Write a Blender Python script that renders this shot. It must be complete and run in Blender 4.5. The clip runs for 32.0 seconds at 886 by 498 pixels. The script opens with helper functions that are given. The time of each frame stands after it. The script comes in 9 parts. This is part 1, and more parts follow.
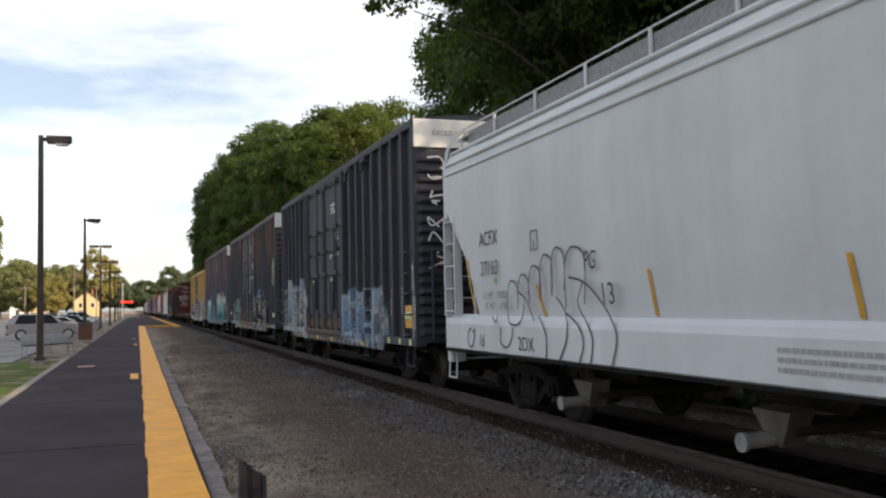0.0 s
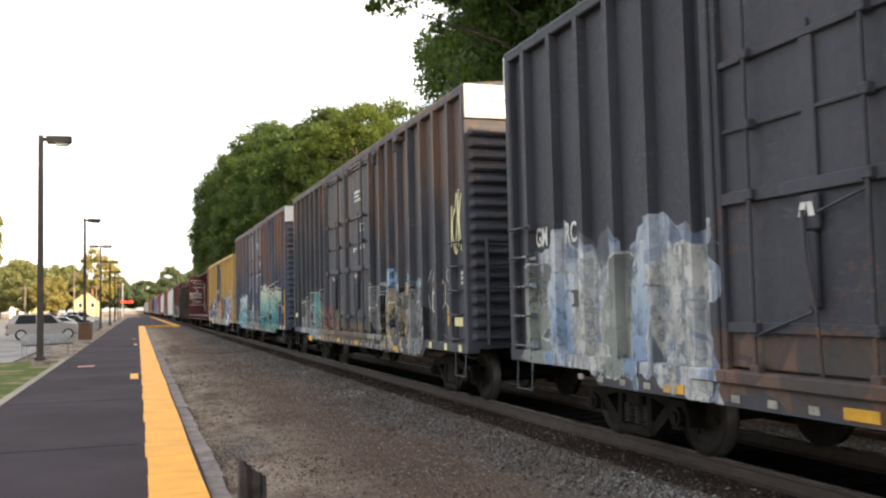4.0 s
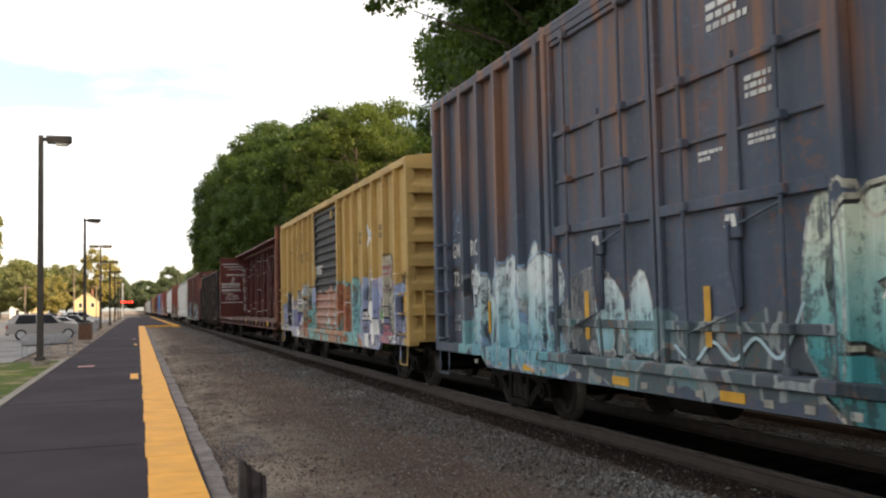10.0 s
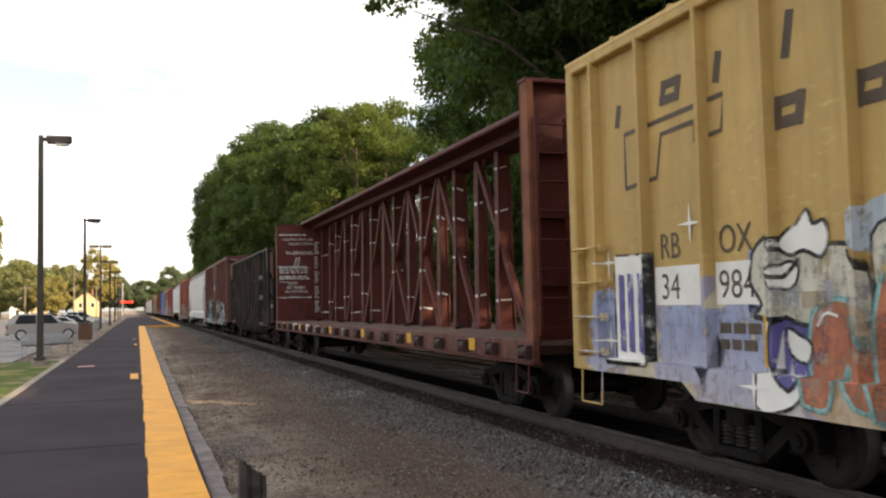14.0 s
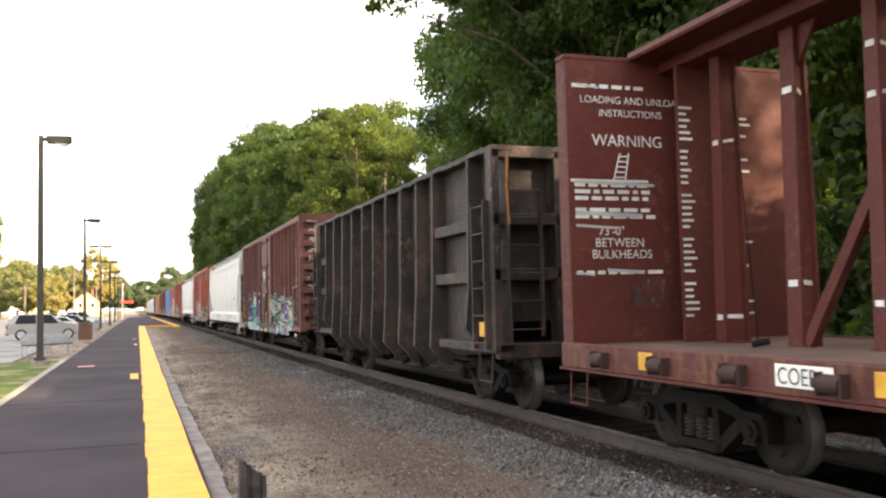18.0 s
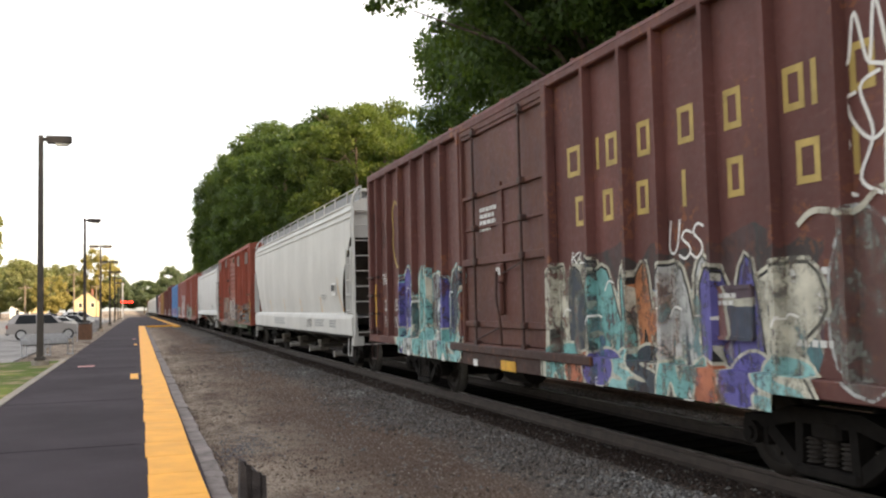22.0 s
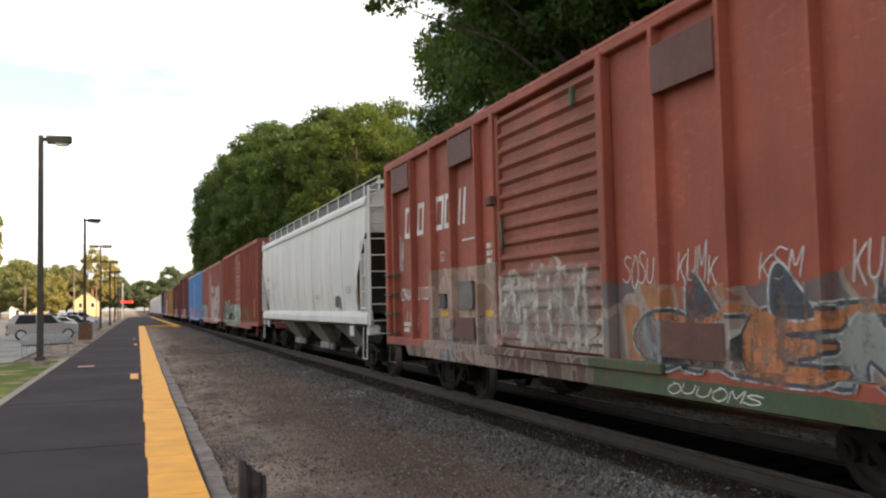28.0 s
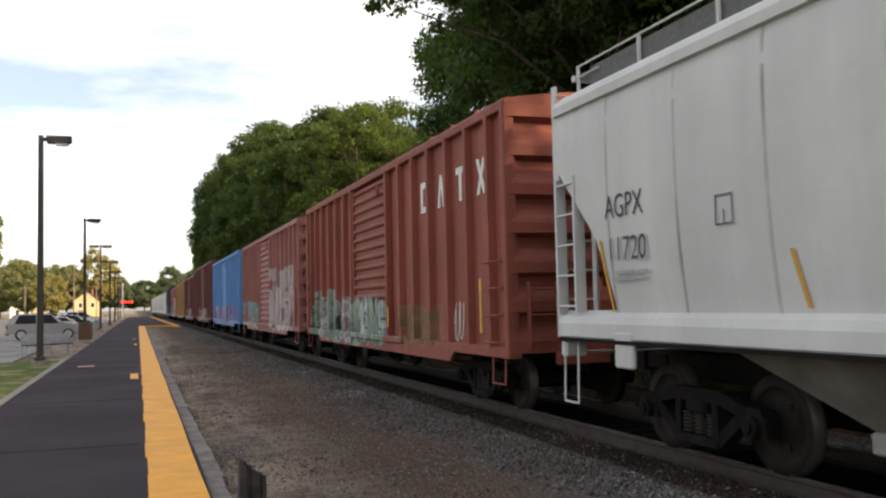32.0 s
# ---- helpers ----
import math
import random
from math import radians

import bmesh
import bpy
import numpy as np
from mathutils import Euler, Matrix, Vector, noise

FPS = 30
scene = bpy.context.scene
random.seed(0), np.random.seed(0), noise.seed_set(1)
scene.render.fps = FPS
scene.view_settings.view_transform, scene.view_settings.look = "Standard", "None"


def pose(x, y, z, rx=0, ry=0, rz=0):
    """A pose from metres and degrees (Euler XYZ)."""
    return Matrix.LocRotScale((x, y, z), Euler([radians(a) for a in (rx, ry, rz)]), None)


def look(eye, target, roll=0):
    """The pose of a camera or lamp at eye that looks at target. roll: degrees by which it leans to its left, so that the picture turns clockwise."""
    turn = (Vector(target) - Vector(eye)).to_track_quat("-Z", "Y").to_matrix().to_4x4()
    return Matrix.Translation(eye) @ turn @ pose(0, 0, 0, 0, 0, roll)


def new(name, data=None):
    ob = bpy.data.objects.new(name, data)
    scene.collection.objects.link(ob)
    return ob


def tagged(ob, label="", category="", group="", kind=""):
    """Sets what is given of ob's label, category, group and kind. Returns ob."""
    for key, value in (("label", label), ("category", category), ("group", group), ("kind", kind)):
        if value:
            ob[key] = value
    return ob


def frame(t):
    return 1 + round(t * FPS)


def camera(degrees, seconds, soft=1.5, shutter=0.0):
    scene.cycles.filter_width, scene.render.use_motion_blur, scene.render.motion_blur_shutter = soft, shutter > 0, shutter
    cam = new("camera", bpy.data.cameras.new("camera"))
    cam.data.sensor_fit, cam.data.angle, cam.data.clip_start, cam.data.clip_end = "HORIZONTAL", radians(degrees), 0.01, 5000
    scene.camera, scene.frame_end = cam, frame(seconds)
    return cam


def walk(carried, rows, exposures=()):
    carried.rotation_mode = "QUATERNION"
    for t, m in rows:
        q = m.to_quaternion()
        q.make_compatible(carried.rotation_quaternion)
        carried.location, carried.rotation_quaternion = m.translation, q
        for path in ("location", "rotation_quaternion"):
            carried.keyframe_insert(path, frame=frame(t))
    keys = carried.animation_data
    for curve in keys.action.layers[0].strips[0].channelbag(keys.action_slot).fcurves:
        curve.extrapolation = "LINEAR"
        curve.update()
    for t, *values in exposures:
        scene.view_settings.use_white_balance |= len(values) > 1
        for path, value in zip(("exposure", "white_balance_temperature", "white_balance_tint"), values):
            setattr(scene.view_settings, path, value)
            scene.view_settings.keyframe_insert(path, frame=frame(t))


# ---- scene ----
# ---------------------------------------------------------------- camera
EYE = (0.0, 0.0, 1.6512)
YAW, PITCH, ROLL = radians(18.989), radians(3.4187), -1.298
cam = camera(52.20, 32.0, soft=2.2, shutter=0.12)
AIM = (math.sin(YAW) * math.cos(PITCH), math.cos(YAW) * math.cos(PITCH), EYE[2] + math.sin(PITCH))
VIEW = look(EYE, AIM, ROLL)
EXPOSURES = [(t, e, k, 11) for t, e, k in ((0.0, 0.45, 6650), (1.0, 0.83, 6850), (2.0, 1.32, 7200), (3.0, 1.37, 7300), (6.0, 1.29, 7300), (7.0, 1.25, 7300),
    (8.0, 1.07, 7300), (9.0, 0.97, 7300), (10.0, 0.85, 7300), (11.0, 0.83, 7300), (12.0, 0.73, 7300), (13.0, 0.71, 7250),
    (14.0, 0.97, 7300), (17.0, 1.89, 7400), (18.0, 1.99, 7400), (19.0, 1.99, 7400), (20.0, 1.87, 7400), (21.0, 1.73, 7400),
    (22.0, 1.21, 7300), (23.0, 0.89, 7400), (25.0, 0.62, 7200), (28.0, 0.92, 7200), (29.0, 0.77, 7200), (30.0, 0.63, 7100), (31.0, 0.59, 7050), (32.0, 0.63, 7050))]
walk(cam, [(0.0, VIEW), (32.0, VIEW)], EXPOSURES)

# ---------------------------------------------------------------- light
SUN = Vector((0.62, -0.70, 0.38)).normalized()
world = bpy.data.worlds.new("sky")
scene.world = world
world.use_nodes = True
wn, wl = world.node_tree.nodes, world.node_tree.links
sky = wn.new("ShaderNodeTexSky")
sky.sky_type = "NISHITA"
sky.sun_disc = False
sky.sun_elevation = math.asin(SUN.z)
sky.sun_rotation = math.atan2(SUN.x, SUN.y)
sky.air_density, sky.dust_density, sky.ozone_density = 1.0, 1.5, 1.0
gen = wn.new("ShaderNodeTexCoord")
stretch = wn.new("ShaderNodeMapping")
stretch.inputs["Scale"].default_value = (1.3, 0.9, 5.0)
stretch.inputs["Rotation"].default_value = (0.12, -0.1, 0.5)
cloud = wn.new("ShaderNodeTexNoise")
cloud.inputs["Scale"].default_value = 2.1
cloud.inputs["Detail"].default_value = 7
cloud.inputs["Roughness"].default_value = 0.55
cramp = wn.new("ShaderNodeValToRGB")
cramp.color_ramp.elements[0].position, cramp.color_ramp.elements[1].position = 0.40, 0.66
cramp.color_ramp.elements[0].color, cramp.color_ramp.elements[1].color = (0.17, 0.17, 0.17, 1), (0.95, 0.95, 0.95, 1)
cmix = wn.new("ShaderNodeMixRGB")
CLOUD = (9.2, 9.3, 9.8, 1)
cmix.inputs[2].default_value = CLOUD
wl.new(gen.outputs["Generated"], stretch.inputs["Vector"])
wl.new(stretch.outputs["Vector"], cloud.inputs["Vector"])
wl.new(cloud.outputs["Fac"], cramp.inputs["Fac"])
wl.new(cramp.outputs["Color"], cmix.inputs["Fac"])
wl.new(sky.outputs["Color"], cmix.inputs[1])
wl.new(cmix.outputs["Color"], wn["Background"].inputs["Color"])
wn["Background"].inputs["Strength"].default_value = 0.12
sun = new("sun", bpy.data.lights.new("sun", "SUN"))
sun.data.energy, sun.data.angle, sun.data.color = 5.0, radians(0.6), (1.0, 0.80, 0.56)
sun.matrix_world = look(tuple(SUN * 200), (0, 0, 0))


# ---------------------------------------------------------------- mesh tools
class Geo:
    """Collects vertices and faces of one mesh."""

    def __init__(self):
        self.v, self.f, self.s = [], [], []

    def add(self, verts, faces, smooth=False):
        n = len(self.v)
        self.v.extend(verts)
        for q in faces:
            self.f.append([n + i for i in q])
            self.s.append(smooth)

    def box(self, a, b, c=0.0):
        """An upright block from corner a to corner b, its edges cut by c."""
        (x0, y0, z0), (x1, y1, z1) = [min(i, j) for i, j in zip(a, b)], [max(i, j) for i, j in zip(a, b)]
        c = min(c, (x1 - x0) * 0.3, (y1 - y0) * 0.3, (z1 - z0) * 0.3)
        if c <= 0:
            v = [(x, y, z) for z in (z0, z1) for y in (y0, y1) for x in (x0, x1)]
            self.add(v, [(0, 2, 3, 1), (4, 5, 7, 6), (0, 1, 5, 4), (2, 6, 7, 3), (0, 4, 6, 2), (1, 3, 7, 5)])
            return
        rings = []
        for z, k in ((z0, c), (z0 + c, 0), (z1 - c, 0), (z1, c)):
            d = c + k
            rings.append([(x0 + d, y0 + k, z), (x1 - d, y0 + k, z), (x1 - k, y0 + d, z), (x1 - k, y1 - d, z),
                          (x1 - d, y1 - k, z), (x0 + d, y1 - k, z), (x0 + k, y1 - d, z), (x0 + k, y0 + d, z)])
        v = [p for r in rings for p in r]
        f = [tuple(reversed(range(8))), tuple(range(24, 32))]
        for r in range(3):
            for i in range(8):
                j = (i + 1) % 8
                f.append((r * 8 + i, r * 8 + j, r * 8 + 8 + j, r * 8 + 8 + i))
        self.add(v, f)

    def tube(self, a, b, r, n=8, r2=None, caps=True):
        a, b = Vector(a), Vector(b)
        d = (b - a).normalized()
        u = d.orthogonal().normalized()
        w = d.cross(u)
        r2 = r if r2 is None else r2
        v = []
        for p, q in ((a, r), (b, r2)):
            for i in range(n):
                t = 2 * math.pi * i / n
                v.append(tuple(p + u * (q * math.cos(t)) + w * (q * math.sin(t))))
        self.add(v, [(i, (i + 1) % n, n + (i + 1) % n, n + i) for i in range(n)], True)
        if caps:
            self.add(v, [tuple(reversed(range(n))), tuple(range(n, 2 * n))])

    def path(self, pts, r, n=6):
        for a, b in zip(pts, pts[1:]):
            self.tube(a, b, r, n)

    def prism(self, outline, axis, lo, hi, smooth=False):
        """An outline of pairs pushed along an axis: the pair fills the two other axes in order."""
        def at(p, q):
            return {"x": (q, p[0], p[1]), "y": (p[0], q, p[1]), "z": (p[0], p[1], q)}[axis]
        n = len(outline)
        v = [at(p, lo) for p in outline] + [at(p, hi) for p in outline]
        self.add(v, [(i, (i + 1) % n, n + (i + 1) % n, n + i) for i in range(n)], smooth)
        self.add(v, [tuple(reversed(range(n))), tuple(range(n, 2 * n))])

    def bar(self, a, b, wx, wt):
        """A square bar from a to b in the y-z plane, wx thick along x and wt across."""
        a, b = Vector(a), Vector(b)
        d = (b - a).normalized()
        s = Vector((1, 0, 0)) * (wx / 2)
        t = d.cross(Vector((1, 0, 0))).normalized() * (wt / 2)
        v = [tuple(p + i * s + j * t) for p in (a, b) for i, j in ((-1, -1), (1, -1), (1, 1), (-1, 1))]
        self.add(v, [(0, 3, 2, 1), (4, 5, 6, 7), (0, 1, 5, 4), (1, 2, 6, 5), (2, 3, 7, 6), (3, 0, 4, 7)])

    def lathe(self, prof, n, axis="x"):
        """Turns pairs (along, radius) about an axis."""
        v = []
        for a, r in prof:
            for i in range(n):
                t = 2 * math.pi * i / n
                p, q = r * math.cos(t), r * math.sin(t)
                v.append({"x": (a, p, q), "y": (p, a, q), "z": (p, q, a)}[axis])
        f = []
        for k in range(len(prof) - 1):
            for i in range(n):
                j = (i + 1) % n
                f.append((k * n + i, k * n + j, k * n + n + j, k * n + n + i))
        self.add(v, f, True)

    def mesh(self, name, material):
        m = bpy.data.meshes.new(name)
        m.from_pydata(self.v, [], self.f)
        m.polygons.foreach_set("use_smooth", self.s)
        m.materials.append(material)
        b = bmesh.new()
        b.from_mesh(m)
        bmesh.ops.recalc_face_normals(b, faces=b.faces)
        b.to_mesh(m)
        b.free()
        return m


def part(name, geo, material, parent, label=""):
    """Links a mesh as one object under its thing or part."""
    data = geo.mesh(name, material) if isinstance(geo, Geo) else geo
    ob = new(name, data)
    ob.parent = parent
    if label:
        ob["label"] = label
    return ob


def thing(name, m, label, category, group="", kind=""):
    ob = new(name)
    ob.matrix_basis = m
    ob.empty_display_size = 0.3
    return tagged(ob, label, category, group, kind)


def solid(name, geo, material, label, category="", group="", kind="", m=None):
    ob = new(name, geo.mesh(name, material) if isinstance(geo, Geo) else geo)
    if m is not None:
        ob.matrix_basis = m
    return tagged(ob, label, category, group, kind)


def quads(name, material, corners):
    """A mesh of loose quads from an array of shape (n, 4, 3)."""
    n = len(corners)
    m = bpy.data.meshes.new(name)
    m.vertices.add(n * 4)
    m.vertices.foreach_set("co", np.ascontiguousarray(corners, dtype=np.float32).ravel())
    m.loops.add(n * 4)
    m.loops.foreach_set("vertex_index", np.arange(n * 4, dtype=np.int32))
    m.polygons.add(n)
    m.polygons.foreach_set("loop_start", np.arange(0, n * 4, 4, dtype=np.int32))
    m.update(calc_edges=True)
    m.materials.append(material)
    return m


def writing(text, size, material, parent, y, z, x, name="lettering", bold=0.0, shear=0.0, squeeze=1.0, spacing=1.0):
    """Words on the side of a car, starting at y and running towards its front."""
    curve = bpy.data.curves.new(name, "FONT")
    curve.body, curve.size, curve.offset, curve.shear, curve.space_character = text, size, bold, shear, spacing
    tmp = bpy.data.objects.new(name, curve)
    scene.collection.objects.link(tmp)
    bpy.context.view_layer.update()
    data = bpy.data.meshes.new_from_object(tmp)
    bpy.data.objects.remove(tmp)
    data.materials.clear()
    data.materials.append(material)
    turn = Matrix(((0, 0, -1, x), (-squeeze, 0, 0, y), (0, 1, 0, z), (0, 0, 0, 1)))
    data.transform(turn)
    return part(name, data, material, parent)


def ribbon(strokes, x, width, eps=0.0):
    """Painted lines on the side of a car: lists of (y, z)."""
    g = Geo()
    for k, s in enumerate(strokes):
        xx = x - eps * k
        left, right = [], []
        for i, p in enumerate(s):
            a, b = Vector(s[max(i - 1, 0)]), Vector(s[min(i + 1, len(s) - 1)])
            d = b - a
            d = d.normalized() if d.length > 1e-6 else Vector((1, 0))
            n = Vector((-d.y, d.x)) * (width / 2)
            xi = xx - 0.00012 * i
            left.append((xi, p[0] + n.x, p[1] + n.y))
            right.append((xi, p[0] - n.x, p[1] - n.y))
        m = len(s)
        g.add(left + right, [(i, i + 1, m + i + 1, m + i) for i in range(m - 1)])
    return g


def smooth_line(pts, n=6):
    """A soft line through a few points."""
    out = []
    p = [Vector(q) for q in pts]
    p = [p[0]] + p + [p[-1]]
    for a, b, c, d in zip(p, p[1:], p[2:], p[3:]):
        for i in range(n):
            t = i / n
            out.append(tuple(0.5 * ((2 * b) + (c - a) * t + (2 * a - 5 * b + 4 * c - d) * t * t + (3 * b - a - 3 * c + d) * t ** 3)))
    out.append(tuple(p[-1]))
    return out
# ---------------------------------------------------------------- materials
class Nodes:
    """Short hand for building a node material."""

    def __init__(self, name):
        self.m = bpy.data.materials.new(name)
        self.m.use_nodes = True
        self.n, self.l = self.m.node_tree.nodes, self.m.node_tree.links
        self.b = self.n["Principled BSDF"]

    def put(self, sock, value):
        if isinstance(value, bpy.types.NodeSocket):
            self.l.new(value, sock)
        else:
            sock.default_value = value

    def coord(self, kind="Object", scale=(1, 1, 1)):
        t = self.n.new("ShaderNodeTexCoord")
        mp = self.n.new("ShaderNodeMapping")
        mp.inputs["Scale"].default_value = scale
        self.l.new(t.outputs[kind], mp.inputs["Vector"])
        return mp.outputs["Vector"]

    def noise(self, vec, scale, detail=4, rough=0.55, out="Fac"):
        t = self.n.new("ShaderNodeTexNoise")
        self.l.new(vec, t.inputs["Vector"])
        t.inputs["Scale"].default_value, t.inputs["Detail"].default_value, t.inputs["Roughness"].default_value = scale, detail, rough
        return t.outputs[out]

    def math(self, op, a, b=0.0, clamp=False):
        t = self.n.new("ShaderNodeMath")
        t.operation, t.use_clamp = op, clamp
        self.put(t.inputs[0], a)
        self.put(t.inputs[1], b)
        return t.outputs[0]

    def ramp(self, fac, stops):
        t = self.n.new("ShaderNodeValToRGB")
        e = t.color_ramp.elements
        while len(e) < len(stops):
            e.new(0.5)
        for s, (p, c) in zip(e, stops):
            s.position = p
            s.color = (*c, 1) if isinstance(c, (tuple, list)) else (c, c, c, 1)
        self.put(t.inputs["Fac"], fac)
        return t.outputs["Color"]

    def mix(self, fac, a, b, mode="MIX"):
        t = self.n.new("ShaderNodeMixRGB")
        t.blend_type = mode
        self.put(t.inputs["Fac"], fac)
        for s, v in ((t.inputs[1], a), (t.inputs[2], b)):
            self.put(s, (*v, 1) if isinstance(v, tuple) and len(v) == 3 else v)
        return t.outputs["Color"]

    def xyz(self, vec):
        t = self.n.new("ShaderNodeSeparateXYZ")
        self.l.new(vec, t.inputs[0])
        return t.outputs

    def join(self, x, y, z):
        t = self.n.new("ShaderNodeCombineXYZ")
        for s, v in zip(t.inputs, (x, y, z)):
            self.put(s, v)
        return t.outputs[0]

    def bump(self, height, strength, distance):
        t = self.n.new("ShaderNodeBump")
        t.inputs["Strength"].default_value, t.inputs["Distance"].default_value = strength, distance
        self.l.new(height, t.inputs["Height"])
        self.l.new(t.outputs["Normal"], self.b.inputs["Normal"])

    def worn(self, wear):
        """Lets the ground show through in flakes; wear is about the share that is gone."""
        v = self.coord()
        a = self.math("ADD", self.math("MULTIPLY", self.noise(v, 5.5, 6, 0.72), 0.6), self.math("MULTIPLY", self.noise(self.coord(scale=(1, 6, 0.8)), 1.6, 4, 0.6), 0.4))
        mid = 0.36 + wear * 0.26
        keep = self.ramp(a, ((mid - 0.05, 0.12), (mid + 0.06, 0.94)))
        clear = self.n.new("ShaderNodeBsdfTransparent")
        ms = self.n.new("ShaderNodeMixShader")
        self.l.new(keep, ms.inputs[0])
        self.l.new(clear.outputs[0], ms.inputs[1])
        self.l.new(self.b.outputs[0], ms.inputs[2])
        self.l.new(ms.outputs[0], self.n["Material Output"].inputs["Surface"])
        return self.m

    def done(self, color, rough=0.6, metal=0.0, spec=0.4):
        self.put(self.b.inputs["Base Color"], (*color, 1) if isinstance(color, tuple) else color)
        self.put(self.b.inputs["Roughness"], rough)
        self.put(self.b.inputs["Metallic"], metal)
        self.put(self.b.inputs["Specular IOR Level"], spec)
        return self.m


def paint(name, base, rust=0.25, rust_col=(0.13, 0.055, 0.03), grime=0.5, rough=0.55, pieces=(), streak=0.6, bump=0.5, top=None, chips=0.5, scuff=0.3):
    """Weathered paint on sheet steel. pieces: sprayed areas, each (y0, y1, z0, z1, colours, line colour, scale, ragged top)."""
    k = Nodes(name)
    v = k.coord()
    vs = k.coord(scale=(2.0, 7.0, 0.5))
    big, fine, run = k.noise(v, 0.9, 5), k.noise(v, 14, 4), k.noise(vs, 1.3, 4, 0.6)
    tone = k.noise(k.coord(scale=(0.3, 1.25, 0.10)), 1.0, 3, 0.6)
    info = k.n.new("ShaderNodeObjectInfo")
    dark = tuple(c * 0.55 for c in base)
    coat = k.mix(k.ramp(tone, ((0.34, 0.0), (0.66, 1.0))), tuple(c * (1 - 0.30 * grime) for c in base), tuple(c * (1 + 0.22 * grime) for c in base))
    coat = k.mix(k.math("MULTIPLY", info.outputs["Random"], 0.22 * grime), coat, dark)
    col = k.mix(k.math("MULTIPLY", k.ramp(big, ((0.35, 0.0), (0.7, 1.0))), grime), coat, dark)
    col = k.mix(k.math("MULTIPLY", k.ramp(run, ((0.48, 0.0), (0.72, 1.0))), streak * 0.55), col, tuple(c * 0.5 + 0.012 for c in base))
    mott = k.ramp(k.noise(v, 4.0, 6, 0.72), ((0.42, 0.0), (0.60, 1.0)))
    col = k.mix(k.math("MULTIPLY", mott, 0.30 * grime), col, tuple(c * 0.62 + 0.004 for c in base))
    lo = max(0.30, 0.66 - rust * 0.5)
    spots = k.ramp(k.math("ADD", k.math("MULTIPLY", run, 0.55), k.math("MULTIPLY", k.noise(v, 2.2, 6, 0.7), 0.45)), ((lo, 0.0), (lo + 0.13, 1.0)))
    col = k.mix(k.math("MULTIPLY", spots, min(1.0, rust * 1.6)), col, k.mix(fine, rust_col, tuple(c * 1.7 for c in rust_col)))
    worn_col = k.mix(fine, rust_col, tuple(c * 1.7 for c in rust_col))
    if top:
        z_mid, t_col, t_amt = top
        high = k.math("ADD", k.math("MULTIPLY", k.xyz(v)[2], 0.2), k.math("ADD", k.math("MULTIPLY", tone, 0.9), k.math("MULTIPLY", run, 0.35)))
        lim = z_mid * 0.2 + 0.62
        drip = k.ramp(k.noise(k.coord(scale=(1.0, 3.2, 0.16)), 1.1, 5, 0.65), ((0.46, 0.12), (0.60, 1.0)))
        col = k.mix(k.math("MULTIPLY", k.math("MULTIPLY", drip, k.ramp(k.math("SUBTRACT", high, lim - 0.5), ((0.40, 0.0), (0.62, 1.0)))), t_amt), col, k.mix(fine, t_col, tuple(c * 1.5 for c in t_col)))
    scale_ = k.math("MULTIPLY", k.ramp(k.noise(v, 8.0, 5, 0.7), ((0.54, 0.0), (0.58, 1.0))), k.ramp(k.noise(v, 1.1, 4, 0.6), ((0.50, 0.0), (0.64, 1.0))))
    col = k.mix(k.math("MULTIPLY", scale_, chips), col, worn_col)
    rub = k.math("MULTIPLY", k.ramp(k.noise(k.coord(scale=(1, 1.1, 3.5)), 4.0, 5, 0.7), ((0.56, 0.0), (0.68, 1.0))), k.ramp(k.noise(v, 0.7, 4), ((0.45, 0.0), (0.60, 1.0))))
    col = k.mix(k.math("MULTIPLY", rub, scuff), col, tuple(min(0.7, c * 1.6 + 0.05) for c in base))
    for (y0, y1, z0, z1, cols, line, scale, ragged) in pieces:
        s = k.xyz(v)
        wob = k.math("MULTIPLY", k.math("SUBTRACT", k.noise(v, 1.6, 2), 0.5), ragged)
        zz = k.math("ADD", s[2], wob)
        yy = k.math("ADD", s[1], k.math("MULTIPLY", wob, 0.7))
        m = k.math("MULTIPLY", k.math("LESS_THAN", zz, z1), k.math("GREATER_THAN", zz, z0))
        m = k.math("MULTIPLY", m, k.math("MULTIPLY", k.math("LESS_THAN", yy, y1), k.math("GREATER_THAN", yy, y0)))
        warp = k.noise(v, 1.1, 1, 0.4, "Color")
        wv = k.n.new("ShaderNodeVectorMath")
        wv.operation = "MULTIPLY_ADD"
        k.l.new(warp, wv.inputs[0])
        wv.inputs[1].default_value = (0.0, 1.1, 0.9)
        k.l.new(k.join(0.0, k.math("MULTIPLY", s[1], 1.5), k.math("MULTIPLY", s[2], 0.75)), wv.inputs[2])
        cell = k.n.new("ShaderNodeTexVoronoi")
        cell.inputs["Scale"].default_value = scale
        k.l.new(wv.outputs[0], cell.inputs["Vector"])
        edge = k.n.new("ShaderNodeTexVoronoi")
        edge.feature = "DISTANCE_TO_EDGE"
        edge.inputs["Scale"].default_value = scale
        k.l.new(wv.outputs[0], edge.inputs["Vector"])
        pick = k.xyz(cell.outputs["Color"])[0]
        stops = [(i / max(1, len(cols)) + 0.001, c) for i, c in enumerate(cols)]
        fill = k.ramp(pick, stops)
        fill_node = k.n[-1]
        fill_node.color_ramp.interpolation = "CONSTANT"
        fill = k.mix(k.math("MULTIPLY", k.noise(v, 3.0, 3), 0.35), fill, tuple(cols[0]))
        fill = k.mix(k.math("LESS_THAN", edge.outputs["Distance"], 0.045), fill, line)
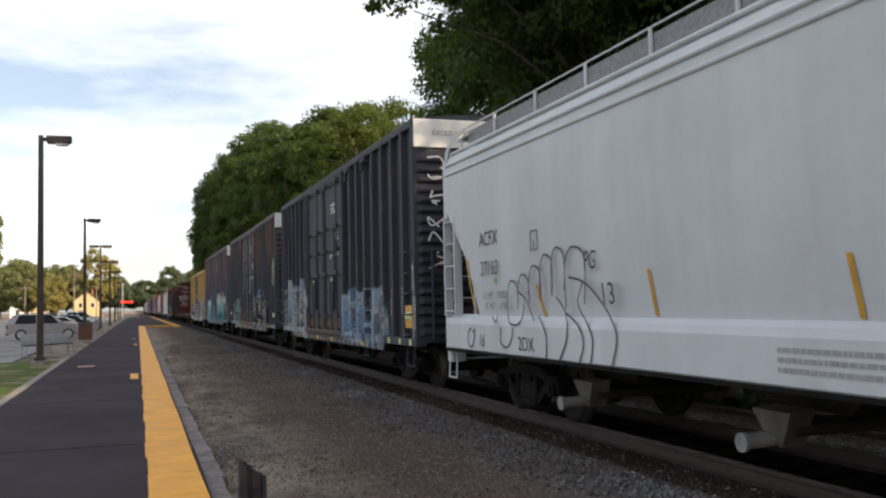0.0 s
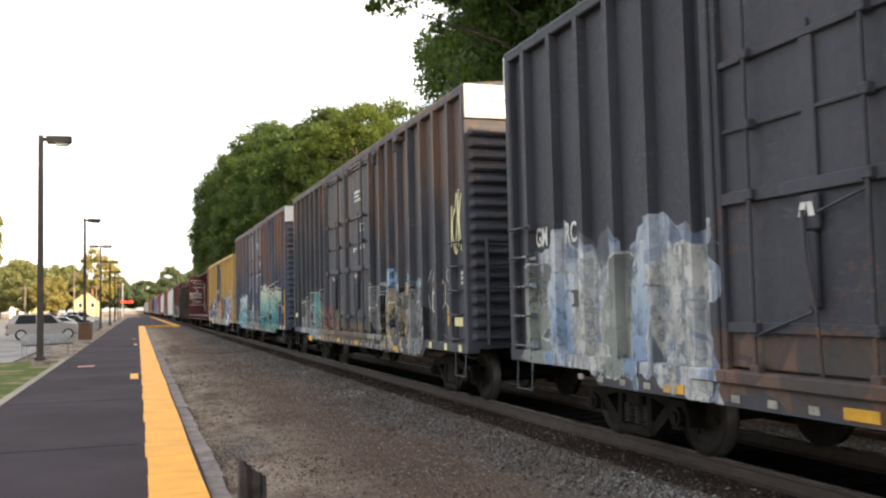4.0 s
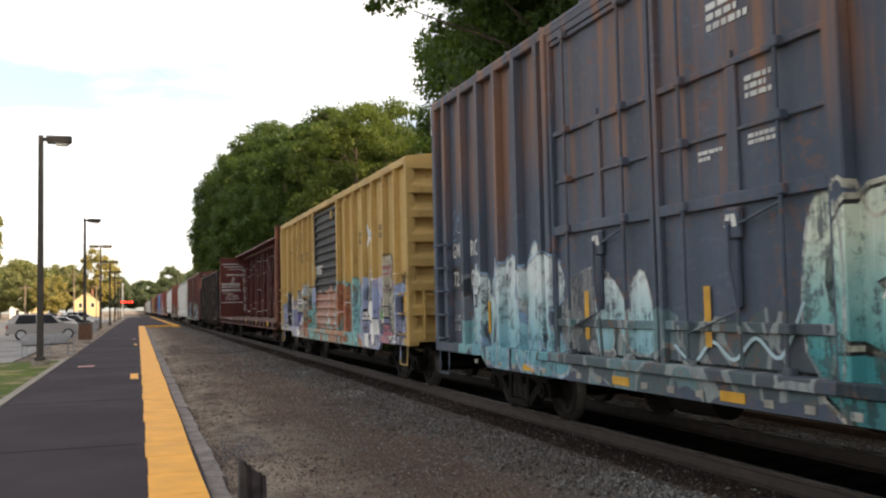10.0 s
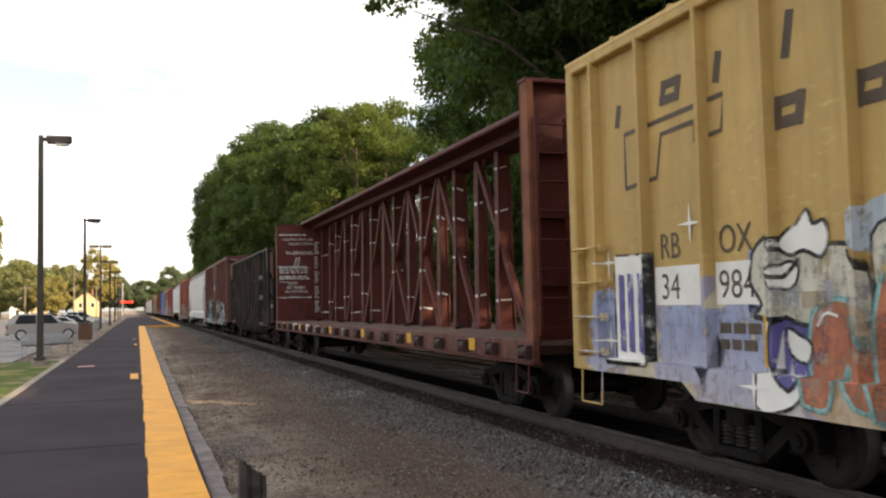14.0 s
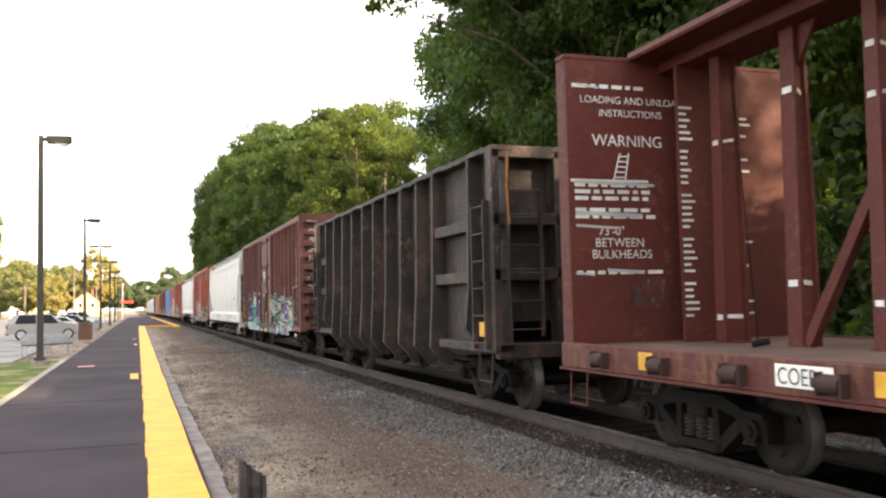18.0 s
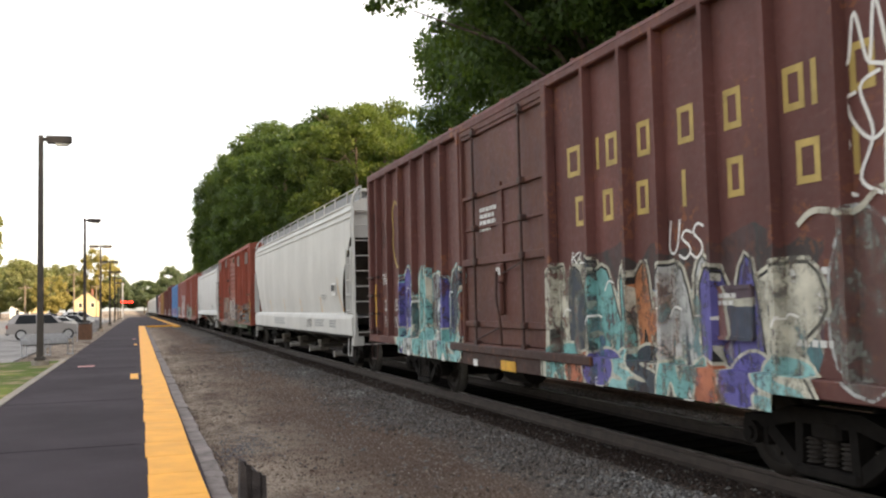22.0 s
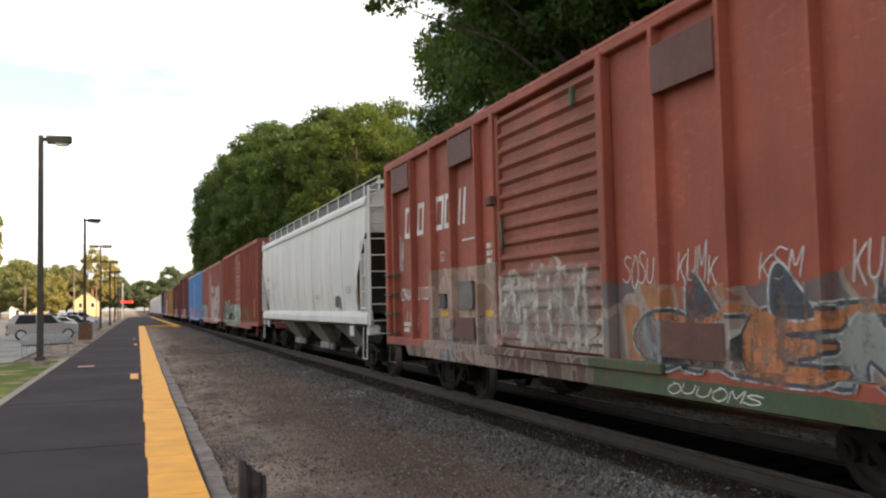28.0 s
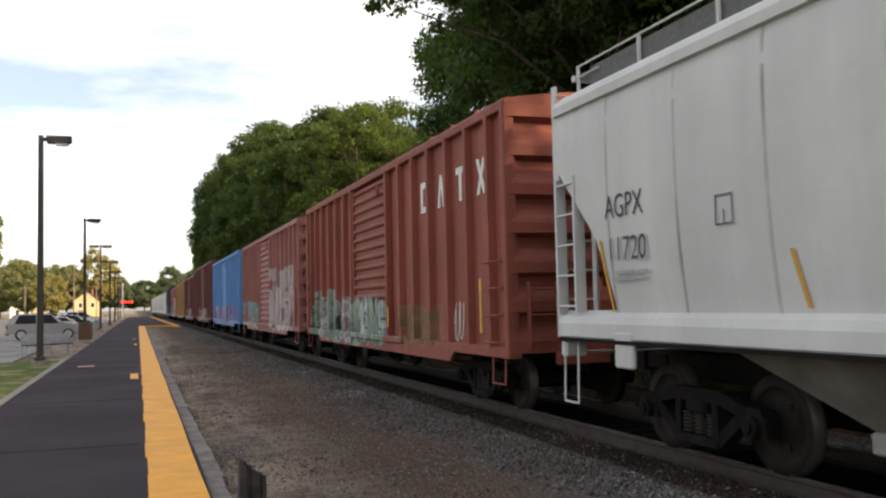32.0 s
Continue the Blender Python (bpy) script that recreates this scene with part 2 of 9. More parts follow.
        fill = k.mix(k.math("MULTIPLY", k.ramp(k.noise(v, 4.5, 6, 0.75), ((0.42, 0.0), (0.66, 1.0))), 0.45), fill, tuple(c * 0.45 for c in cols[-1]))
        fill = k.mix(k.math("MULTIPLY", scale_, 0.6), fill, worn_col)
        worn = k.ramp(k.noise(vs, 2.4, 5, 0.7), ((0.30, 0.30), (0.5, 0.97)))
        col = k.mix(k.math("MULTIPLY", m, worn), col, fill)
    k.bump(k.math("ADD", k.math("MULTIPLY", big, 1.0), k.math("MULTIPLY", fine, 0.08)), bump, 0.035)
    return k.done(col, k.ramp(fine, ((0.3, rough), (0.7, rough + 0.2))), 0.0, 0.28)


def plain(name, base, vary=0.35, scale=6.0, rough=0.6, metal=0.0, bump=0.2, dist=0.01, spec=0.4):
    k = Nodes(name)
    v = k.coord()
    a, b = k.noise(v, scale, 5), k.noise(v, scale * 9, 3)
    col = k.mix(k.ramp(a, ((0.3, 0.0), (0.7, 1.0))), tuple(c * (1 - vary) for c in base), tuple(min(1, c * (1 + vary * 0.6)) for c in base))
    col = k.mix(k.math("MULTIPLY", b, 0.25), col, tuple(c * 0.6 for c in base))
    k.bump(k.math("ADD", a, k.math("MULTIPLY", b, 0.5)), bump, dist)
    return k.done(col, rough, metal, spec)


def spray(name, base, vary=0.35, scale=6.0, rough=0.6, wear=0.42):
    """Old spray paint: blotchy, and worn through in flakes and runs to what lies under it."""
    k = Nodes(name)
    v = k.coord()
    a = k.noise(v, scale * 0.6, 5)
    col = k.mix(k.ramp(a, ((0.3, 0.0), (0.7, 1.0))), tuple(c * (1 - vary) for c in base), tuple(min(1, c * (1 + vary * 0.6)) for c in base))
    k.done(col, rough, 0, 0.3)
    return k.worn(wear)


M_IRON = plain("dark_cast_iron", (0.0135, 0.0115, 0.0105), 0.5, 5, 0.85, 0.0, 0.4, spec=0.12)
M_WHEEL = plain("worn_wheel_steel", (0.026, 0.021, 0.018), 0.4, 4, 0.7, 0.1, 0.2, spec=0.2)
M_RIM = plain("dull_wheel_rim", (0.085, 0.078, 0.072), 0.35, 8, 0.5, 0.5, 0.1)
M_TREAD = plain("bright_rolled_steel", (0.45, 0.44, 0.42), 0.2, 8, 0.32, 0.9, 0.1)
M_SPRING = plain("spring_steel", (0.032, 0.027, 0.024), 0.4, 9, 0.75, 0.0, spec=0.2)
M_RUSTRAIL = plain("rusty_rail_side", (0.048, 0.035, 0.029), 0.4, 5, 0.8)
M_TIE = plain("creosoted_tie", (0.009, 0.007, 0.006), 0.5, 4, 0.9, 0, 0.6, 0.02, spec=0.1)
M_WHITE = plain("white_lettering", (0.62, 0.62, 0.60), 0.35, 3, 0.6)
M_BLACK = plain("black_lettering", (0.045, 0.048, 0.052), 0.3, 3, 0.6)
M_GREYINK = plain("grey_lettering", (0.12, 0.125, 0.13), 0.3, 3, 0.6)
M_YELLOW = plain("yellow_reflector", (0.62, 0.33, 0.03), 0.3, 5, 0.5)
M_LEMON = plain("pale_yellow_plate", (0.72, 0.70, 0.36), 0.2, 5, 0.5)
M_PALEBLUE = spray("pale_blue_spray", (0.30, 0.47, 0.68))
M_BROWNINK = plain("dark_brown_lettering", (0.085, 0.06, 0.04), 0.3, 3, 0.6)
M_GOLD = plain("gold_lettering", (0.46, 0.33, 0.10), 0.35, 3, 0.6)
M_REDSPOT = spray("red_spray", (0.45, 0.04, 0.03))
M_CHAR = spray("charcoal_spray", (0.022, 0.022, 0.024))


def asphalt(name, base, patch=0.35):
    k = Nodes(name)
    v = k.coord()
    big, mid, grit = k.noise(v, 0.35, 4), k.noise(v, 2.5, 5), k.noise(v, 160, 2)
    col = k.mix(k.ramp(big, ((0.35, 0.0), (0.65, 1.0))), tuple(c * (1 - patch) for c in base), tuple(c * (1 + patch * 0.6) for c in base))
    col = k.mix(k.math("MULTIPLY", mid, 0.4), col, tuple(c * 0.7 for c in base))
    col = k.mix(k.ramp(grit, ((0.55, 0.0), (0.72, 0.55))), col, tuple(c * 2.2 for c in base))
    k.bump(k.math("ADD", grit, k.math("MULTIPLY", mid, 0.6)), 0.5, 0.006)
    return k.done(col, 0.9, 0, 0.12)


M_ASPHALT = asphalt("platform_asphalt", (0.043, 0.0345, 0.0405))
M_LOT = asphalt("parking_asphalt", (0.24, 0.23, 0.22))


def soil():
    k = Nodes("cinder_and_gravel")
    v = k.coord()
    big, mid, grit = k.noise(v, 0.25, 5), k.noise(v, 1.7, 6, 0.65), k.noise(v, 28, 4, 0.7)
    col = k.mix(k.ramp(big, ((0.4, 0.0), (0.62, 1.0))), (0.088, 0.057, 0.044), (0.140, 0.101, 0.078))
    x = k.xyz(v)[0]
    along = k.noise(k.coord(scale=(1.0, 0.42, 1.0)), 0.75, 6, 0.65)
    sandy = k.math("MULTIPLY", k.ramp(k.math("MULTIPLY", x, 0.2), ((0.26, 1.0), (0.56, 0.0))), k.ramp(along, ((0.36, 0.0), (0.50, 0.9))))
    col = k.mix(sandy, col, (0.40, 0.335, 0.265))
    col = k.mix(k.ramp(mid, ((0.48, 0.0), (0.64, 0.75))), col, (0.098, 0.055, 0.041))
    grey = k.math("ADD", k.math("MULTIPLY", x, 0.1), k.math("MULTIPLY", k.math("SUBTRACT", along, 0.5), 0.16))
    col = k.mix(k.ramp(grey, ((0.36, 0.0), (0.42, 0.85))), col, (0.100, 0.095, 0.091))
    col = k.mix(k.ramp(grit, ((0.5, 0.0), (0.75, 0.6))), col, (0.170, 0.150, 0.132))
    # oil stain between the rails plus the train's own shade, painted near black
    oily_shade = k.math("MULTIPLY", k.ramp(k.math("MULTIPLY", x, 0.1), ((0.52, 0.0), (0.56, 1.0))), k.ramp(k.math("MULTIPLY", x, 0.1), ((0.80, 1.0), (0.86, 0.45), (1.02, 0.35), (1.06, 0.0))))
    # leaf litter beyond the siding, darkened to hold the shade of the trees
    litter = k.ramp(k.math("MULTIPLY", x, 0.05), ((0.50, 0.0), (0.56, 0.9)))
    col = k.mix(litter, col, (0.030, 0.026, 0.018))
    peb = k.noise(v, 70, 3, 0.6)
    col = k.mix(k.ramp(peb, ((0.50, 0.0), (0.64, 0.75))), col, k.mix(0.55, col, (0.30, 0.27, 0.235)))
    col = k.mix(k.ramp(peb, ((0.36, 0.85), (0.47, 0.0))), col, (0.036, 0.027, 0.022))
    col = k.mix(k.math("MULTIPLY", oily_shade, 0.94), col, (0.006, 0.005, 0.005))
    k.bump(k.math("ADD", k.math("ADD", grit, peb), mid), 0.9, 0.03)
    return k.done(col, 0.95, 0, 0.05)


def stones(name, lo, hi):
    k = Nodes(name)
    g = k.n.new("ShaderNodeNewGeometry")
    v = k.coord()
    col = k.ramp(g.outputs["Random Per Island"], ((0.0, lo), (0.55, tuple((a + b) / 2 for a, b in zip(lo, hi))), (0.95, hi), (1.0, tuple(min(0.6, c * 1.5) for c in hi))))
    col = k.mix(k.math("MULTIPLY", k.noise(v, 30, 3), 0.3), col, lo)
    tint = k.ramp(k.noise(v, 0.5, 4), ((0.4, 0.0), (0.65, 0.75)))
    col = k.mix(tint, col, tuple(c * f for c, f in zip(lo, (1.5, 1.15, 0.95))))
    return k.done(col, 0.9, 0, 0.2)


def leaves(name, lo, hi):
    k = Nodes(name)
    g = k.n.new("ShaderNodeNewGeometry")
    v = k.coord()
    col = k.ramp(g.outputs["Random Per Island"], ((0.0, lo), (1.0, hi)))
    col = k.mix(k.math("MULTIPLY", k.noise(v, 0.35, 3), 0.6), col, tuple(c * 0.6 for c in lo))
    m = k.done(col, 0.55, 0, 0.25)
    tr = k.n.new("ShaderNodeBsdfTranslucent")
    k.l.new(k.mix(0.5, col, (0.20, 0.30, 0.03)), tr.inputs["Color"])
    ms = k.n.new("ShaderNodeMixShader")
    ms.inputs[0].default_value = 0.4
    k.l.new(k.b.outputs[0], ms.inputs[1])
    k.l.new(tr.outputs[0], ms.inputs[2])
    k.l.new(ms.outputs[0], k.n["Material Output"].inputs["Surface"])
    return m


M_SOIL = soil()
M_STONE = stones("grey_ballast_stone", (0.036, 0.035, 0.034), (0.225, 0.220, 0.215))
M_STONE_D = stones("dark_brown_stone", (0.035, 0.029, 0.024), (0.120, 0.102, 0.086))
M_STONE_B = stones("brown_track_stone", (0.036, 0.024, 0.019), (0.235, 0.180, 0.140))
M_STONE_C = stones("bluish_gravel", (0.085, 0.092, 0.105), (0.17, 0.18, 0.20))
M_LEAF = leaves("maple_leaf", (0.020, 0.046, 0.013), (0.088, 0.148, 0.036))
# leaf for crowns in the sun, with the sunlight put into its colour
M_LEAF_B = leaves("sunlit_leaf", (0.045, 0.072, 0.014), (0.16, 0.19, 0.040))
# bush leaf darkened so that the wood's shade lies in its colour
M_LEAF_U = leaves("shaded_undergrowth_leaf", (0.010, 0.022, 0.007), (0.042, 0.070, 0.020))
# darker leaf for the other crowns of that row; shade is in the colour
M_LEAF_D = leaves("shaded_leaf", (0.024, 0.050, 0.014), (0.100, 0.150, 0.038))
# paler leaves for the far trees: distance haze is put into their colours
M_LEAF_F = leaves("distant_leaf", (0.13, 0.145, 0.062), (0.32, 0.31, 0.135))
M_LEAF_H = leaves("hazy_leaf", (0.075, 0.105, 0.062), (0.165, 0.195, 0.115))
M_LEAF_Y = leaves("turning_leaf", (0.24, 0.21, 0.07), (0.46, 0.36, 0.12))
M_BARK = plain("bark", (0.10, 0.078, 0.06), 0.45, 6, 0.9, 0, 0.8, 0.03)
def turf():
    k = Nodes("grass")
    v = k.coord()
    a, b = k.noise(v, 0.9, 5, 0.65), k.noise(v, 30, 4, 0.7)
    col = k.mix(b, (0.045, 0.075, 0.016), (0.125, 0.17, 0.045))
    col = k.mix(k.ramp(a, ((0.50, 0.0), (0.60, 0.9))), col, (0.26, 0.205, 0.13))
    k.bump(b, 1.0, 0.04)
    return k.done(col, 0.95, 0, 0.1)


M_GRASS = turf()
M_STRIP = plain("yellow_platform_paint", (0.80, 0.36, 0.018), 0.16, 2.5, 0.62, 0, 0.3, 0.004)
M_TIMBER = plain("grey_weathered_timber", (0.195, 0.168, 0.158), 0.6, 4, 0.9, 0, 0.8, 0.02)
M_CONCRETE = plain("pale_concrete", (0.27, 0.24, 0.20), 0.25, 4, 0.9, 0, 0.4)
M_BRONZE = plain("dark_bronze_paint", (0.035, 0.028, 0.024), 0.3, 6, 0.5)
M_GALV = plain("galvanised_steel", (0.42, 0.43, 0.45), 0.25, 9, 0.42, 0.7)
M_LENS = plain("lamp_lens", (0.75, 0.75, 0.72), 0.1, 5, 0.25)
M_SILVER = plain("silver_car_paint", (0.30, 0.285, 0.28), 0.08, 2, 0.35, 0.25, 0.02)
M_CARWHITE = plain("white_car_paint", (0.70, 0.70, 0.68), 0.06, 2, 0.3, 0.0, 0.02)
M_CARDARK = plain("dark_car_paint", (0.03, 0.035, 0.045), 0.1, 2, 0.25, 0.2, 0.02)
M_CARRED = plain("red_car_paint", (0.25, 0.03, 0.025), 0.1, 2, 0.3, 0.1, 0.02)
M_GLASS = plain("tinted_glass", (0.015, 0.017, 0.02), 0.2, 2, 0.3, 0.0, 0.0, spec=0.1)
M_TYRE = plain("tyre_rubber", (0.02, 0.02, 0.02), 0.3, 8, 0.9)
M_BIN = plain("brown_bin_slats", (0.17, 0.085, 0.05), 0.35, 7, 0.75)
M_WOODPOLE = plain("utility_pole_wood", (0.22, 0.17, 0.13), 0.35, 5, 0.9)
# ---------------------------------------------------------------- ground, track, platform
XC = 6.47          # centre line of the track
PZ = -0.10         # platform surface
SKEW = 0.0058      # the platform drifts towards the track


def px(x, y):
    return x + SKEW * (y - 9.0)


def slab(name, outline, z0, z1, material, label, kind="structure"):
    g = Geo()
    g.prism(outline, "z", z0, z1)
    return solid(name, g, material, label, "", "", kind)


g = Geo()
cols = [-900, -60, -12, -3.0, 0.6, 0.9, 3.2, 4.7, 5.15, 5.6, 6.0, 7.0, 7.35, 8.0, 9.6, 11.5, 60, 900]
lift = [-0.45, -0.30, -0.22, -0.22, -0.27, -0.27, -0.25, -0.20, -0.178, -0.180, -0.20, -0.20, -0.16, -0.18, -0.32, -0.5, -0.5, -0.5]
rows = [-600, -60, 0, 30, 60, 120, 240, 500, 2500]
g.add([(x, y, z) for y in rows for x, z in zip(cols, lift)],
      [(r * len(cols) + i, r * len(cols) + i + 1, (r + 1) * len(cols) + i + 1, (r + 1) * len(cols) + i)
       for r in range(len(rows) - 1) for i in range(len(cols) - 1)], True)
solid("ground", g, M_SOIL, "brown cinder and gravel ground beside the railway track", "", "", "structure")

platform = slab("platform", [(px(-2.40, -12), -12), (px(0.70, -12), -12), (px(0.70, 104), 104), (4.15, 104.3), (4.15, 240), (px(-2.4, 240), 240)],
                -0.42, PZ, M_ASPHALT, "dark asphalt station platform with patched joints")
slab("parking_lot", [(-70, 36), (-4.2, 36), (-3.6, 240), (-70, 240)], -0.40, -0.16, M_LOT, "pale worn asphalt of the station parking lot")
slab("lawn", [(-40, -10), (px(-2.58, -10), -10), (px(-2.58, 36), 36), (-40, 36)], -0.40, -0.13, M_GRASS, "short green grass beside the platform")


def kerb():
    g = Geo()
    y = -12.0
    while y < 36:
        g.prism([(px(-2.58, y), y), (px(-2.40, y), y), (px(-2.40, y + 2.96), y + 2.96), (px(-2.58, y + 2.96), y + 2.96)], "z", -0.4, PZ + 0.02)
        y += 3.0
    solid("kerb", g, M_CONCRETE, "pale concrete kerb between platform and grass", "", "", "structure")


kerb()


def yellow_strip():
    base = thing("tactile_strip", pose(0, 0, 0), "worn yellow painted edge strip of the platform", "edge strip", "", "structure")
    y, k = -2.0, 0
    while y < 103.5:
        step = 1.22
        j = 0.012 * math.sin(k * 2.1)
        g = Geo()
        a, b = y + 0.006, y + step - 0.006
        g.prism([(0.14 + 0.005 * (a - 9) + j, a), (px(0.672 + 0.006 * math.sin(k), a), a), (px(0.672 + 0.006 * math.sin(k + 1), b), b), (0.14 + 0.005 * (b - 9) + j, b)], "z", PZ - 0.01, PZ + 0.009)
        part("panel", g, M_STRIP, base)
        y += step
        k += 1
    g = Geo()
    g.prism([(4.12, 98), (4.72, 98), (4.45, 240), (3.95, 240)], "z", -0.4, PZ + 0.012)
    g.prism([(1.3, 103.9), (4.12, 103.9), (4.12, 104.25), (1.3, 104.25)], "z", -0.4, PZ + 0.012)
    part("far_edge", g, M_STRIP, base)


yellow_strip()


def timber_edge():
    base = thing("platform_edge", pose(0, 0, 0), "grey weathered timber beam along the platform edge", "edge beam", "", "structure")
    y, k = -3.0, 0
    rnd = random.Random(5)
    while y < 103:
        n = rnd.uniform(2.3, 2.9)
        g = Geo()
        o = rnd.uniform(-0.012, 0.012)
        pts = 5
        top, prof = [], []
        for i in range(pts + 1):
            t = y + n * i / pts - (0.012 if i == pts else 0)
            x0, x1, z = px(0.715 + o, t), px(0.93 + o + rnd.uniform(-0.018, 0.018), t), PZ - 0.035 + rnd.uniform(-0.012, 0.008)
            prof.append([(x0, t, -0.42), (x0, t, z), (x1 - 0.025, t, z), (x1, t, z - 0.03), (x1, t, -0.42)])
        v = [p for r in prof for p in r]
        f = [(i * 5 + j, i * 5 + j + 1, i * 5 + 6 + j, i * 5 + 5 + j) for i in range(pts) for j in range(4)]
        f += [(0, 1, 2, 3, 4), tuple(pts * 5 + j for j in (4, 3, 2, 1, 0))]
        g.add(v, f)
        part("beam", g, M_TIMBER, base)
        y += n
    return base


timber_edge()
M_STUMP = plain("dark_rotten_timber", (0.058, 0.048, 0.046), 0.6, 7, 0.95, 0, 0.9, 0.03)
g = Geo()
rnd = random.Random(44)
for i in range(7):
    x0 = 0.955 + i * 0.036
    y0 = 8.84 + rnd.uniform(-0.02, 0.02)
    top = 0.20 - 0.022 * i + rnd.uniform(-0.03, 0.02)
    lean = rnd.uniform(-0.012, 0.012)
    g.add([(x0, y0, -0.4), (x0 + 0.04, y0 - 0.01, -0.4), (x0 + 0.04, y0 + 0.22, -0.4), (x0, y0 + 0.22, -0.4),
           (x0 + lean, y0 + 0.01, top), (x0 + 0.038 + lean, y0, top - rnd.uniform(0.0, 0.03)), (x0 + 0.038 + lean, y0 + 0.2, top - rnd.uniform(0, 0.05)), (x0 + lean, y0 + 0.2, top + 0.01)],
          [(0, 1, 5, 4), (1, 2, 6, 5), (2, 3, 7, 6), (3, 0, 4, 7), (4, 5, 6, 7), (3, 2, 1, 0)])
solid("timber_stump", g, M_STUMP, "short split timber stump standing in the gravel by the platform edge", "stump")


def marks():
    """Paint and patches on the platform."""
    for x, y, w, d, mat, lab in ((0.04, 25.5, 0.20, 2.0, M_STRIP, "small faded yellow paint square on the platform"),
                                 (-1.40, 31.0, 0.48, 0.55, M_PINK, "faded pink paint mark on the platform"),
                                 (0.14, 48.8, 0.16, 1.6, M_STRIP, "small faded yellow paint square on the platform"),
                                 (0.10, 58.0, 0.2, 1.0, M_PINK, "faded pink paint mark on the platform")):
        g = Geo()
        g.box((x - w / 2, y - d / 2, PZ - 0.01), (x + w / 2, y + d / 2, PZ + 0.006))
        solid("paint_mark", g, mat, lab, "paint mark")


M_PINK = plain("pink_paint", (0.55, 0.27, 0.25), 0.3, 5, 0.7)
M_SEAM = asphalt("newer_asphalt", (0.0215, 0.0185, 0.0215), 0.3)
marks()
for y0, y1, x0, x1 in ((19.0, 19.06, -2.38, 0.08), (29.5, 29.55, -2.3, 0.1), (12.6, 12.64, -2.4, 0.09), (46, 46.08, -2.2, 0.2)):
    g = Geo()
    g.box((x0, y0, PZ - 0.01), (x1, y1, PZ + 0.004))
    solid("asphalt_seam", g, M_SEAM, "dark sealed joint in the platform asphalt", "", "", "structure")


def rail(x):
    g = Geo()
    prof = [(-0.07, -0.175), (0.07, -0.175), (0.07, -0.163), (0.012, -0.14), (0.009, -0.05), (0.036, -0.036), (0.036, -0.006), (0.024, 0.0),
            (-0.024, 0.0), (-0.036, -0.006), (-0.036, -0.036), (-0.009, -0.05), (-0.012, -0.14), (-0.07, -0.163)]
    g.prism([(x + a, b) for a, b in prof], "y", -60, 700)
    ob = solid("rail", g, M_RUSTRAIL, "rusty brown steel running rail on timber ties", "rail", "running rails", "structure")
    h = Geo()
    h.box((x - 0.022, -60, -0.004), (x + 0.022, 700, 0.0035))
    part("rail_head", h, M_TREAD, ob, "bright worn running surface")


rail(XC - 0.753)
rail(XC + 0.753)


def siding_rail(x):
    g = Geo()
    prof = [(-0.06, -0.30), (0.06, -0.30), (0.06, -0.285), (0.010, -0.26), (0.008, -0.20), (0.030, -0.19), (0.030, -0.165), (0.02, -0.16), (-0.02, -0.16), (-0.030, -0.165),
            (-0.030, -0.19), (-0.008, -0.20), (-0.010, -0.26), (-0.06, -0.285)]
    g.prism([(x + a, b) for a, b in prof], "y", -40, 120)
    solid("siding_rail", g, M_OLDRAIL, "rusted brown rail of a disused siding beside the wood", "rail", "siding rails", "structure")


M_OLDRAIL = plain("old_brown_rail", (0.12, 0.075, 0.05), 0.35, 5, 0.85)
siding_rail(9.22)
siding_rail(10.66)


def ties():
    base = thing("ties", pose(XC, 0, 0), "dark creosoted timber ties under the rails", "ties", "", "structure")
    g = Geo()
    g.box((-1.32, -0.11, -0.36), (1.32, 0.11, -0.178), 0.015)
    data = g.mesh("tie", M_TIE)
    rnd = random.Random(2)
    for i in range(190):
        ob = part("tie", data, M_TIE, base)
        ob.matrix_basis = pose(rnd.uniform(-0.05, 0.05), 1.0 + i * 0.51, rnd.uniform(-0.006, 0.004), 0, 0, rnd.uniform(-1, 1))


ties()


